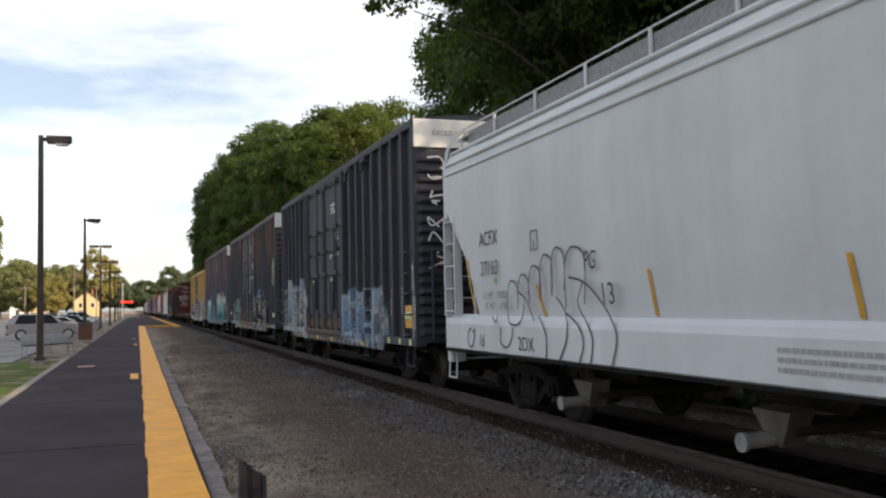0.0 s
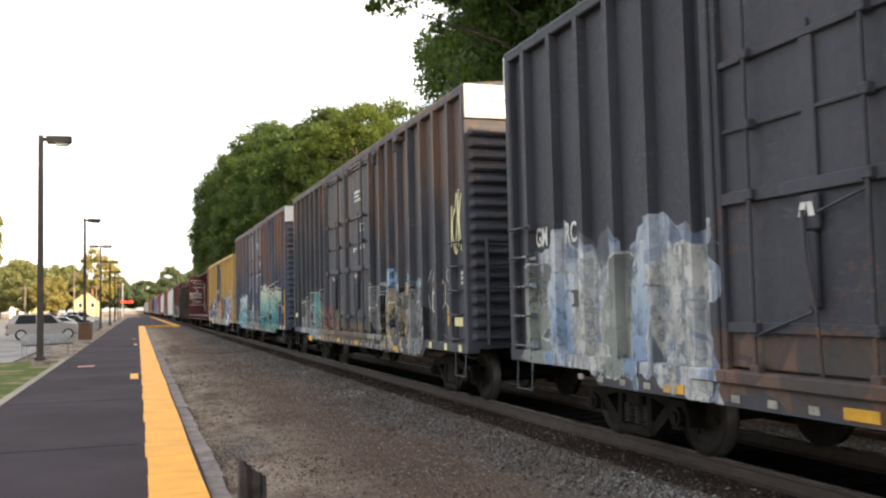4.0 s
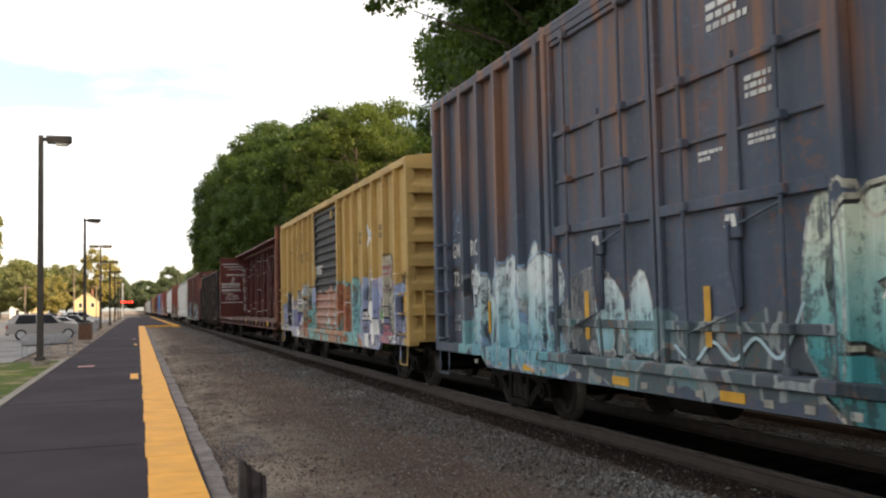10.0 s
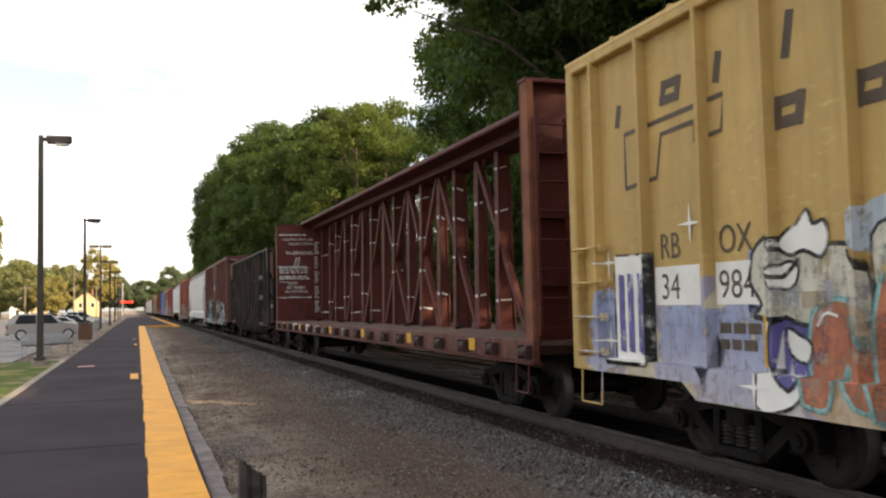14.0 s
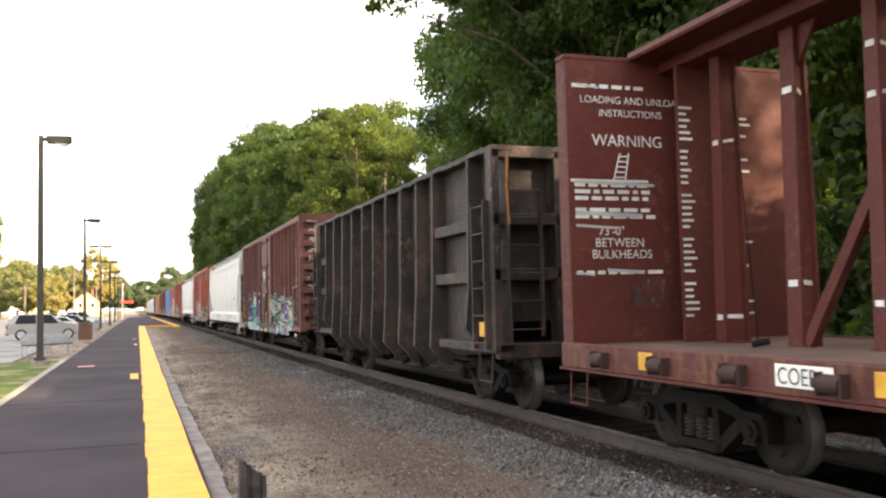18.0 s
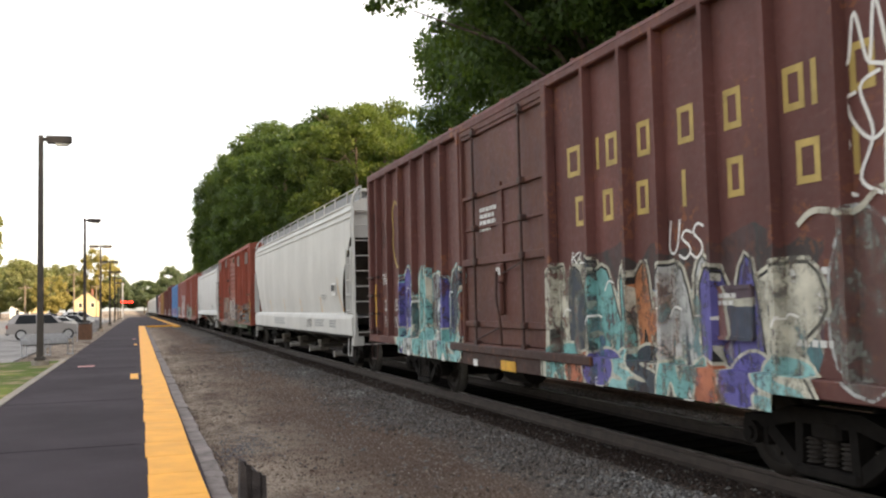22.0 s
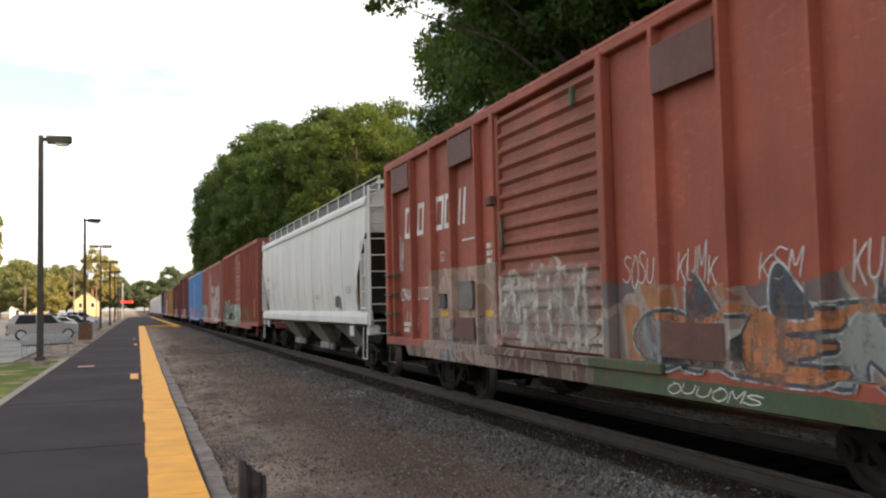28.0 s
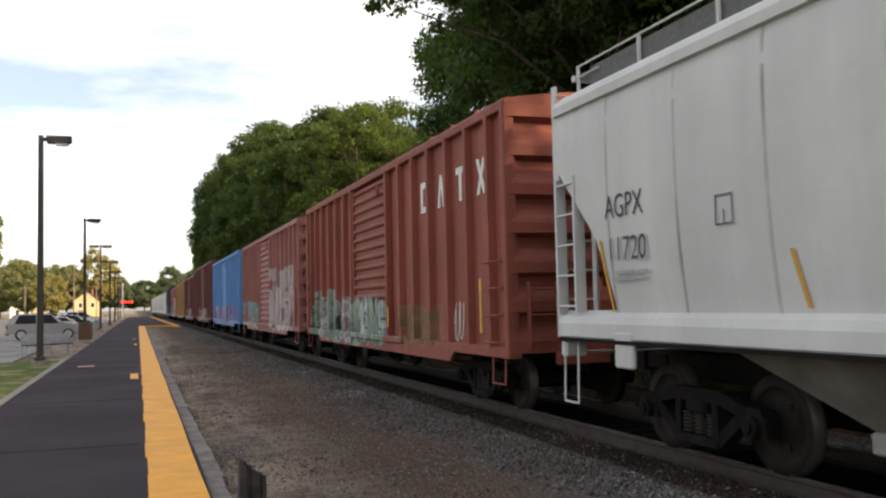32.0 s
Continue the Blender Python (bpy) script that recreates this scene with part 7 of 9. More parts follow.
P_BOX3 = paint("blue_grey_paint", (0.078, 0.102, 0.145), 0.12, (0.15, 0.065, 0.035), top=(2.9, (0.165, 0.088, 0.062), 1.0), pieces=(
    (1.9, 6.15, 0.60, 1.55, ((0.035, 0.20, 0.22), (0.05, 0.26, 0.28), (0.03, 0.15, 0.18)), (0.012, 0.02, 0.025), 0.95, 0.25),
    (1.9, 6.15, 1.50, 2.12, ((0.36, 0.50, 0.46), (0.45, 0.55, 0.48), (0.17, 0.40, 0.40)), (0.015, 0.02, 0.025), 0.95, 0.5),
    (0.55, 1.95, 0.70, 2.0, ((0.045, 0.055, 0.11), (0.06, 0.07, 0.13)), (0.34, 0.37, 0.38), 0.6, 0.3),
    (6.2, 10.9, 0.75, 1.5, ((0.07, 0.10, 0.11), (0.06, 0.065, 0.08), (0.14, 0.24, 0.26)), (0.25, 0.28, 0.28), 1.5, 0.8),
    (11.0, 14.4, 0.75, 1.35, ((0.10, 0.30, 0.34), (0.20, 0.40, 0.42)), (0.03, 0.035, 0.045), 1.2, 0.4),
    (11.0, 14.4, 1.35, 2.0, ((0.52, 0.60, 0.60), (0.34, 0.50, 0.52), (0.08, 0.09, 0.12)), (0.02, 0.03, 0.04), 1.2, 0.6)))
P_YLW = paint("ochre_yellow_paint", (0.53, 0.355, 0.132), 0.07, (0.16, 0.075, 0.03), 0.45, chips=0.5, pieces=(
    (3.6, 10.8, 0.55, 2.2, ((0.42, 0.16, 0.08), (0.36, 0.12, 0.07), (0.16, 0.36, 0.35), (0.40, 0.20, 0.12)), (0.22, 0.42, 0.42), 0.75, 0.6),
    (0.6, 3.75, 0.60, 2.15, ((0.42, 0.44, 0.60), (0.55, 0.55, 0.62), (0.50, 0.33, 0.38), (0.24, 0.36, 0.56)), (0.10, 0.10, 0.14), 1.0, 0.6),
    (10.8, 15.2, 0.60, 1.75, ((0.50, 0.50, 0.52), (0.34, 0.36, 0.50), (0.56, 0.50, 0.36), (0.45, 0.33, 0.22)), (0.30, 0.30, 0.42), 1.1, 0.6)))
P_YDOOR = paint("black_door_paint", (0.035, 0.038, 0.043), 0.08, pieces=(
    (6.3, 9.7, 0.80, 2.05, ((0.42, 0.17, 0.10), (0.34, 0.13, 0.09), (0.18, 0.36, 0.36)), (0.46, 0.50, 0.48), 0.9, 0.7),))
P_CB = paint("oxide_red_paint", (0.090, 0.0185, 0.0145), 0.12, (0.10, 0.04, 0.025))
P_GON = paint("sooty_black_paint", (0.027, 0.023, 0.021), 0.34, (0.070, 0.040, 0.034), 0.9, bump=1.0, chips=1.0, scuff=0.45)
P_WC = paint("maroon_paint", (0.140, 0.055, 0.048), 0.10, (0.15, 0.058, 0.028), 0.7, chips=0.9, pieces=(
    (9.75, 13.5, 0.68, 1.75, ((0.08, 0.09, 0.22), (0.13, 0.05, 0.045), (0.09, 0.22, 0.20), (0.16, 0.10, 0.07), (0.30, 0.24, 0.16)), (0.45, 0.45, 0.36), 1.6, 0.7),
    (1.9, 6.0, 1.5, 2.15, ((0.05, 0.045, 0.045), (0.08, 0.05, 0.05)), (0.05, 0.05, 0.05), 0.8, 0.8),
    (1.9, 6.0, 0.68, 1.7, ((0.09, 0.16, 0.30), (0.10, 0.05, 0.045), (0.10, 0.26, 0.26), (0.28, 0.12, 0.08), (0.04, 0.04, 0.04)), (0.42, 0.41, 0.34), 1.6, 0.7)))
P_WCDOOR = paint("flaking_maroon_door_paint", (0.115, 0.046, 0.041), 0.45, (0.080, 0.032, 0.021), 0.8, chips=1.0)
# maroon with grime and the shadow low on the car put into it
P_WCSILL = paint("grimy_shaded_sill", (0.055, 0.027, 0.023), 0.2)
P_CP = paint("faded_red_paint", (0.335, 0.087, 0.056), 0.12, (0.17, 0.055, 0.035), 0.7, chips=0.5, pieces=(
    (0.4, 6.2, 0.95, 1.75, ((0.22, 0.14, 0.10), (0.17, 0.17, 0.17), (0.27, 0.10, 0.07), (0.36, 0.17, 0.07), (0.10, 0.11, 0.12)), (0.30, 0.26, 0.22), 1.3, 0.6),
    (9.2, 12.75, 0.60, 2.22, ((0.33, 0.275, 0.225), (0.25, 0.17, 0.13), (0.38, 0.33, 0.28), (0.22, 0.18, 0.15), (0.34, 0.19, 0.15)), (0.42, 0.31, 0.26), 1.1, 0.14)))
P_CPSILL = paint("green_spray_sill", (0.060, 0.095, 0.050), 0.25, pieces=((6.5, 15.0, 0.5, 1.2, ((0.16, 0.12, 0.10), (0.10, 0.04, 0.035), (0.08, 0.035, 0.03)), (0.22, 0.19, 0.17), 2.2, 0.2),))
P_CPDOOR = paint("faded_red_door_paint", (0.290, 0.088, 0.058), 0.35, (0.12, 0.05, 0.035), 0.7, chips=0.9, pieces=(
    (6.2, 9.4, 0.85, 2.05, ((0.42, 0.38, 0.34), (0.26, 0.12, 0.09), (0.48, 0.46, 0.42)), (0.22, 0.11, 0.08), 1.3, 0.8),))
P_GATX = paint("brick_red_paint", (0.290, 0.082, 0.058), 0.07, (0.15, 0.05, 0.03), 0.4, pieces=(
    (6.3, 9.6, 0.8, 1.75, ((0.14, 0.24, 0.18), (0.36, 0.34, 0.28), (0.10, 0.18, 0.14)), (0.36, 0.38, 0.33), 1.3, 0.7),
    (9.6, 14.2, 0.8, 1.7, ((0.34, 0.34, 0.30), (0.16, 0.22, 0.20), (0.30, 0.14, 0.11)), (0.42, 0.42, 0.38), 1.4, 0.9),
    (3.0, 5.8, 0.9, 1.6, ((0.28, 0.12, 0.09), (0.24, 0.20, 0.12)), (0.27, 0.09, 0.06), 1.0, 0.8)))
P_PINK = paint("dusty_red_paint", (0.360, 0.150, 0.130), 0.08, (0.18, 0.07, 0.05), 0.4, pieces=(
    (1.2, 6.2, 0.8, 3.0, ((0.56, 0.52, 0.50), (0.34, 0.14, 0.12), (0.50, 0.45, 0.45)), (0.30, 0.20, 0.22), 0.8, 0.6),
    (10.0, 15.0, 0.8, 1.9, ((0.20, 0.42, 0.42), (0.14, 0.32, 0.34), (0.36, 0.15, 0.13)), (0.4, 0.4, 0.4), 1.0, 0.6)))
P_BLUE = paint("bright_blue_paint", (0.125, 0.290, 0.560), 0.05, (0.13, 0.08, 0.06), 0.3, pieces=(
    (0.8, 14.5, 0.8, 1.75, ((0.32, 0.27, 0.42), (0.44, 0.44, 0.50), (0.26, 0.20, 0.36)), (0.15, 0.15, 0.25), 0.9, 0.6),))
P_BROWN = paint("brown_red_paint", (0.160, 0.055, 0.045), 0.15, (0.10, 0.04, 0.03), 0.4, pieces=(
    (4.0, 12.0, 0.8, 1.6, ((0.40, 0.36, 0.34), (0.20, 0.10, 0.09)), (0.3, 0.25, 0.25), 1.1, 0.6),))
P_TAN = paint("tan_paint", (0.40, 0.24, 0.09), 0.08)
P_HOP0 = paint("light_grey_paint", (0.60, 0.63, 0.645), 0.02, (0.35, 0.27, 0.20), 0.22, 0.5, streak=0.12, bump=0.35, chips=0.05, scuff=0.12)
P_HOP8 = paint("warm_grey_paint", (0.545, 0.54, 0.515), 0.03, (0.33, 0.26, 0.20), 0.25, 0.5, streak=0.12, bump=0.35, chips=0.05, scuff=0.12)
P_HOP10 = paint("pale_grey_paint", (0.585, 0.59, 0.575), 0.03, (0.34, 0.27, 0.21), 0.25, 0.5, streak=0.12, bump=0.4, chips=0.05, scuff=0.12)
M_WALK = plain("grey_roof_walk", (0.33, 0.335, 0.335), 0.25, 4, 0.7)
M_PLACARD = plain("grey_placard", (0.13, 0.12, 0.11), 0.3, 4, 0.6)
M_ROSE = spray("rose_spray", (0.40, 0.27, 0.23))
M_PALEROSE = spray("pale_rose_spray", (0.36, 0.29, 0.24))
M_BEIGE = spray("beige_spray", (0.36, 0.30, 0.22))
M_AQUA = spray("aqua_spray", (0.26, 0.50, 0.50))
M_CREAM = spray("cream_spray", (0.55, 0.53, 0.44))
M_OCHRE = spray("orange_spray", (0.42, 0.17, 0.08))
M_VIOLET = spray("violet_spray", (0.11, 0.10, 0.30))
M_TEAL = spray("teal_spray", (0.16, 0.38, 0.37))
F_TEAL = fade("teal_fade_spray", ((0.8, (0.030, 0.150, 0.165)), (1.25, (0.060, 0.300, 0.320)), (1.7, (0.300, 0.520, 0.490)), (2.15, (0.620, 0.680, 0.560))))
F_ICE = fade("ice_fade_spray", ((0.8, (0.110, 0.300, 0.370)), (1.3, (0.290, 0.520, 0.580)), (1.9, (0.640, 0.720, 0.720))))
F_SKY = fade("pale_blue_fade_spray", ((0.8, (0.150, 0.230, 0.350)), (1.4, (0.260, 0.360, 0.490)), (2.0, (0.440, 0.500, 0.560))))
F_LILAC = fade("lilac_fade_spray", ((0.7, (0.420, 0.410, 0.480)), (1.4, (0.290, 0.330, 0.500)), (2.2, (0.370, 0.460, 0.640))))
F_GHOST = fade("faded_pale_spray", ((0.8, (0.180, 0.210, 0.200)), (1.5, (0.260, 0.280, 0.260)), (2.0, (0.120, 0.130, 0.130))))
F_MOSS = fade("grey_green_spray", ((0.8, (0.100, 0.160, 0.120)), (1.4, (0.230, 0.290, 0.240)), (2.0, (0.340, 0.350, 0.300))))
F_DUST = fade("grey_rose_spray", ((0.8, (0.250, 0.190, 0.160)), (1.4, (0.300, 0.250, 0.220)), (2.2, (0.340, 0.270, 0.230))))
M_SLATE = spray("slate_spray", (0.050, 0.062, 0.078))
M_CORAL = spray("coral_spray", (0.42, 0.15, 0.085))
M_PINKSPRAY = spray("pink_spray", (0.50, 0.22, 0.26))
M_GREENSPRAY = spray("grass_green_spray", (0.07, 0.30, 0.05))
M_MIST = spray("white_mist_spray", (0.46, 0.47, 0.46), wear=0.5)
M_ICELINE = plain("ice_blue_spray_line", (0.40, 0.56, 0.62), 0.3, 3, 0.6)
M_SMOKE = spray("grey_smoke_spray", (0.20, 0.21, 0.22))
M_FLAKE = spray("flaked_white_spray", (0.42, 0.40, 0.37), wear=0.72)
M_HAZE = spray("thin_grey_spray", (0.22, 0.22, 0.20), wear=0.7)
TRAIN = []


def join(car, y0):
    TRAIN.append((car, y0))
    return car


def body_strip(car, pts, w, material=None, name="reflector", label="yellow reflector strip"):
    """A narrow band stuck on the curved side of a hopper: (y, z) from top to bottom."""
    g = Geo()
    v = []
    for y, z in pts:
        for dy in (-w / 2, w / 2):
            v.append((-half_width(z) - 0.012, y + dy, z))
    n = len(pts)
    g.add(v, [(2 * i, 2 * i + 1, 2 * i + 3, 2 * i + 2) for i in range(n - 1)])
    return part(name, g, material or M_YELLOW, car, label)


def down(y, z0, z1, lean=0.0):
    return [(y + lean * (0.5 - i / 4), z1 + (z0 - z1) * i / 4) for i in range(5)]


# covered hopper with four outlets, white grey
L0 = 17.7
hop0 = join(hopper(-3.6, L0, P_HOP0, "light grey covered hopper car with outline graffiti", (0.91, 1.42), (3.3, 6.85, 10.45, 14.05), 1.3, M_WALK), -3.6)
writing("ACFX", 0.30, M_BLACK, hop0, 16.10, 2.47, -HW - 0.004, squeeze=0.92)
writing("37163", 0.30, M_BLACK, hop0, 16.08, 2.04, -HW - 0.004, squeeze=0.92)
for y, a, b, s in ((16.6, 1.50, 2.32, 0.14), (11.5, 1.47, 1.95, 0.05), (8.8, 1.47, 1.95, 0.05), (6.1, 1.47, 1.95, 0.05), (3.4, 1.47, 1.95, 0.05), (1.3, 1.50, 2.3, -0.14)):
    body_strip(hop0, down(y, a, b, s), 0.06)
writing("LD LMT", 0.14, M_GREYINK, hop0, 16.04, 1.70, -HW + 0.02, squeeze=0.8)
writing("195100", 0.14, M_GREYINK, hop0, 15.50, 1.70, -HW + 0.02, squeeze=0.8)
writing("LT  WT", 0.14, M_GREYINK, hop0, 15.98, 1.54, -HW + 0.03, squeeze=0.8)
writing("67900", 0.14, M_GREYINK, hop0, 15.42, 1.54, -HW + 0.03, squeeze=0.8)
body_strip(hop0, [(15.58, 1.99), (15.58, 1.91)], 0.09, spray("green_spray", (0.20, 0.55, 0.12)), "spray_spot", "green spray dot")
box_outline(hop0, 14.06, 14.28, 2.30, 2.56, 0.016, M_GREYINK, -HW - 0.002)
bars(hop0, 9.6, 1.24, (0.95, 1.0, 0.9), 2.4, 0.04, M_PALEINK, -HW - 0.003, gap=1.0)
# a sprayed outline tag in bubble shapes
tag = []
for i, (yc, zt_, low) in enumerate(((14.86, 1.93, 1.50), (14.50, 2.00, 1.60), (14.14, 2.10, 1.62), (13.80, 2.22, 1.66), (13.47, 2.29, 1.72), (13.02, 2.27, 1.55))):
    w = 0.19 if i < 5 else 0.26
    tag.append([(yc + w, low), (yc + w * 1.05, zt_ - 0.22), (yc + w * 0.6, zt_ - 0.03), (yc, zt_), (yc - w * 0.75, zt_ - 0.08), (yc - w * 0.95, zt_ - 0.3), (yc - w * 0.8, low + 0.05)])
tag += [[(15.05, 1.50), (15.0, 1.36), (14.75, 1.34), (14.55, 1.45), (14.5, 1.62)], [(14.7, 1.78), (14.45, 1.68), (14.3, 1.52), (14.2, 1.40)],
        [(13.2, 1.92), (12.85, 1.86), (12.5, 1.68), (12.2, 1.42), (12.12, 1.20), (12.24, 0.93)], [(12.85, 1.86), (12.98, 1.62), (12.8, 1.42)],
        [(13.55, 1.70), (13.3, 1.5), (13.3, 1.2), (13.5, 0.93)], [(13.3, 1.5), (13.0, 1.36), (12.88, 1.15), (13.0, 0.92)], [(12.8, 1.42), (12.66, 1.2), (12.72, 0.92)],
        [(14.05, 1.46), (13.86, 1.2), (13.88, 0.92)], [(15.32, 1.30), (15.34, 1.10), (15.14, 1.02), (14.96, 1.12), (14.90, 1.30)], [(15.62, 1.45), (15.5, 1.36), (15.42, 1.46)],
        [(16.48, 1.26), (16.62, 1.20), (16.62, 1.05), (16.50, 0.98), (16.38, 1.08), (16.34, 1.24), (16.44, 1.20)]]
for q in tag:
    part("spray_line", ribbon([smooth_line(q)], -HW - 0.012, 0.026), M_BLACK, hop0, "thin dark sprayed outline")
writing("PG", 0.30, M_BLACK, hop0, 12.84, 2.00, -HW - 0.006, "spray_tag", shear=0.1, squeeze=0.8)
writing("13", 0.34, M_BLACK, hop0, 12.45, 1.60, -HW - 0.006, "spray_tag", shear=-0.2)
writing("2DX", 0.26, M_BLACK, hop0, 14.74, 1.00, -HW - 0.006, "spray_tag", shear=-0.15)
writing("16", 0.26, M_BLACK, hop0, 16.22, 1.00, -HW - 0.006, "spray_tag", shear=0.2)
body_strip(hop0, [(14.20, 1.86), (14.16, 1.72), (14.11, 1.56), (14.05, 1.42)], 0.08, label="peeling orange reflector strip")

GMRC_POSTS = (0.92, 1.66, 2.42, 3.18, 3.94, 4.63, 5.32)
GMRC_DOORS = ((6.18, 8.60), (8.64, 10.95))


def dark_box(y0, L, mat, label, seed):
    car = join(boxcar(y0, L, 5.03, mat, label, GMRC_POSTS + tuple(L - k for k in (4.25, 3.53, 2.83, 2.13, 1.40, 0.62)), GMRC_DOORS, "plug", ribs=18, white_end=True, front=0.13), y0)
    bars(car, 7.72, 4.30, (0.9, 0.7, 0.95), 0.62, 0.06, M_WHITE, -SHEET - 0.047, seed=seed)
    bars(car, 7.22, 3.52, (1, 0.8, 1), 0.34, 0.045, M_WHITE, -SHEET - 0.047, seed=seed + 1)
    bars(car, 7.92, 2.98, (1, 0.5), 0.36, 0.035, M_WHITE, -SHEET - 0.047, seed=seed + 2)
    bars(car, 7.20, 3.02, (1, 1), 0.38, 0.035, M_WHITE, -SHEET - 0.047, seed=seed + 3)
    tack_board(car, 3.30, 3.78, 1.56, 1.80, M_BLACK)
    tack_board(car, L - 2.02, L - 1.78, 1.58, 1.76, M_BLACK)
    for y in (3.85, 5.47):
        g = Geo()
        g.box((-HW - 0.05, y - 0.16, 4.80), (-SHEET, y + 0.16, 4.90), 0.02)
        g.box((-HW - 0.05, y + 0.08, 4.62), (-SHEET, y + 0.16, 4.82), 0.02)
        part("door_stop", g, mat, car)
    for k in range(24):
        y = 2.75 + k * 0.47
        yellow = k in (3, 10, 14, 19)
        plate(car, y - (0.17 if yellow else 0.06), y + (0.17 if yellow else 0.06), 0.745, 0.835 if yellow else 0.81, M_YELLOW if yellow else M_WORNPLATE, "reflector", -HW - 0.008)
    for y in (0.45, 1.15, 1.95):
        plate(car, y - 0.06, y + 0.06, 0.88, 0.99, M_LEMON, "reflector", -HW - 0.004)
    return car


box1 = dark_box(15.65, 15.62, P_BOX1, "charcoal grey high boxcar with pale blue graffiti along its side", 3)
plate(box1, 0.30, 0.72, 1.20, 1.62, M_YELLOW, "data_plate", label="yellow data plate")
plate(box1, 0.34, 0.70, 1.36, 1.50, M_LEMON, "data_label", -HW - 0.018)
bars(box1, 1.38, 1.98, (1, 1, 1, 1, 1, 1), 0.42, 0.055, M_WHITE, seed=8)
bars(box1, 0.64, 1.98, (1, 1), 0.3, 0.06, M_WHITE, seed=9)
box_outline(box1, 1.82, 2.16, 1.42, 1.74, 0.03, M_PANEL)
plate(box1, 1.86, 2.12, 1.74, 1.96, M_PALEBLUE, "spray_patch", -SHEET - 0.003, t=0.003)
piece(box1, 2.5, 6.15, 0.74, 1.95, 6, (F_SKY, M_SMOKE, F_SKY, M_SLATE), M_MIST, M_PALEBLUE, 201, 0.022, 0.05, shine=M_MIST)
piece(box1, 11.2, 15.1, 0.76, 2.15, 6, (F_GHOST, F_SKY, M_MIST), M_MIST, None, 202, 0.03, shine=M_SMOKE)
for word, y, z in (("GM", 14.90, 2.35), ("RC", 14.08, 2.35)):
    writing(word, 0.34, M_WHITE, box1, y, z, -SHEET - 0.02, squeeze=0.68 if word == "GM" else 0.72, bold=0.006)
scrawl(box1, 0.1, 0.3, 1.1, 2.2, 2, M_PANEL, 0.022, 23, -HW - 0.004)


def end_scrawl(car, material, seed, y=-0.09):
    """Sprayed marks on the front end of a car."""
    rnd = random.Random(seed)
    g = Geo()
    for i in range(8):
        z = 2.3 + i * 0.28
        pts = smooth_line([(-1.25 + rnd.uniform(-0.1, 0.25), z + rnd.uniform(-0.12, 0.12)) for _ in range(4)], 4)
        for a, b in zip(pts, pts[1:]):
            d = (Vector(b) - Vector(a))
            if d.length < 1e-4:
                continue
            q = Vector((-d.y, d.x)).normalized() * 0.016
            g.add([(a[0] + q.x, y, a[1] + q.y), (b[0] + q.x, y, b[1] + q.y), (b[0] - q.x, y, b[1] - q.y), (a[0] - q.x, y, a[1] - q.y)], [(0, 1, 2, 3)])
    part("spray_line", g, material, car)


end_scrawl(box1, M_PANEL, 5, 0.035)
box2 = dark_box(32.8, 15.88, P_BOX2, "dull charcoal high boxcar with rust stains and graffiti", 13)
plate(box2, 0.95, 1.33, 1.28, 1.55, M_YELLOW, "data_plate", -SHEET - 0.004, "faded yellow plate")
plate(box2, 0.30, 0.66, 1.28, 1.42, M_LEMON, "data_label", label="pale yellow label")
box_outline(box2, 1.78, 2.14, 1.5, 1.85, 0.03, M_PANEL)
for y, z, r in ((6.3, 1.85, 0.28), (5.6, 1.95, 0.2), (4.6, 2.05, 0.34), (4.1, 1.9, 0.22), (3.4, 2.05, 0.32), (2.7, 1.9, 0.24), (5.1, 1.75, 0.25)):
    sprayed(box2, star(y, z, r, 7, 0.8), F_SKY if r < 0.3 else M_PALEBLUE, 1)
piece(box2, 2.5, 6.45, 0.70, 1.98, 6, (M_SMOKE, M_CHAR, M_BEIGE, M_SLATE, M_BEIGE), M_MIST, M_CHAR, 211, 0.026, 0.10, shine=M_PANEL, gaps=M_CHAR)
piece(box2, 11.3, 13.7, 0.78, 1.95, 3, (F_GHOST, M_TEAL, F_GHOST), M_MIST, None, 212, 0.03, shine=M_MIST)
sprayed(box2, star(12.75, 1.62, 0.24, 4, 0.75), spray("blue_spray", (0.06, 0.11, 0.38)), 7)
scrawl(box2, 1.0, 2.5, 1.5, 2.3, 4, M_PANEL, 0.018, 30)
scrawl(box2, 0.9, 2.6, 1.0, 2.3, 4, M_GREYINK, 0.04, 32)
scrawl(box2, 0.25, 0.75, 2.5, 3.5, 3, M_LEMON, 0.035, 33, -HW - 0.004)
bars(box2, 0.66, 2.15, (1, 1, 0.6), 0.3, 0.05, M_WHITE, seed=19)
plate(box2, 13.72, 14.22, 2.68, 2.70, M_GREYINK, "old_paint_line", -SHEET - 0.002, t=0.003)
for word, y, z in (("GM", 15.18, 2.35), ("RC", 14.36, 2.35), ("72", 15.16, 1.92), ("15", 14.34, 1.92)):
    writing(word, 0.34, M_WHITE, box2, y, z, -SHEET - 0.005, squeeze=0.68 if word == "GM" else 0.72, bold=0.006)
plate(box2, 14.60, 15.05, 1.49, 1.69, M_YELLOW, "data_label", -SHEET - 0.004)
plate(box2, 15.17, 15.52, 1.32, 1.44, M_LEMON, "data_label")
scrawl(box2, 14.45, 15.05, 1.0, 1.45, 3, M_PALEBLUE, 0.04, 35)
plate(box2, 12.8, 13.3, 0.66, 0.80, M_YELLOW, "reflector", -HW - 0.012)
box3 = dark_box(50.35, 15.53, P_BOX3, "blue grey high boxcar with rust streaks and large teal graffiti", 23)
plate(box3, 0.20, 0.30, 0.92, 2.2, M_YELLOW, "reflector", label="tall yellow reflector strip")
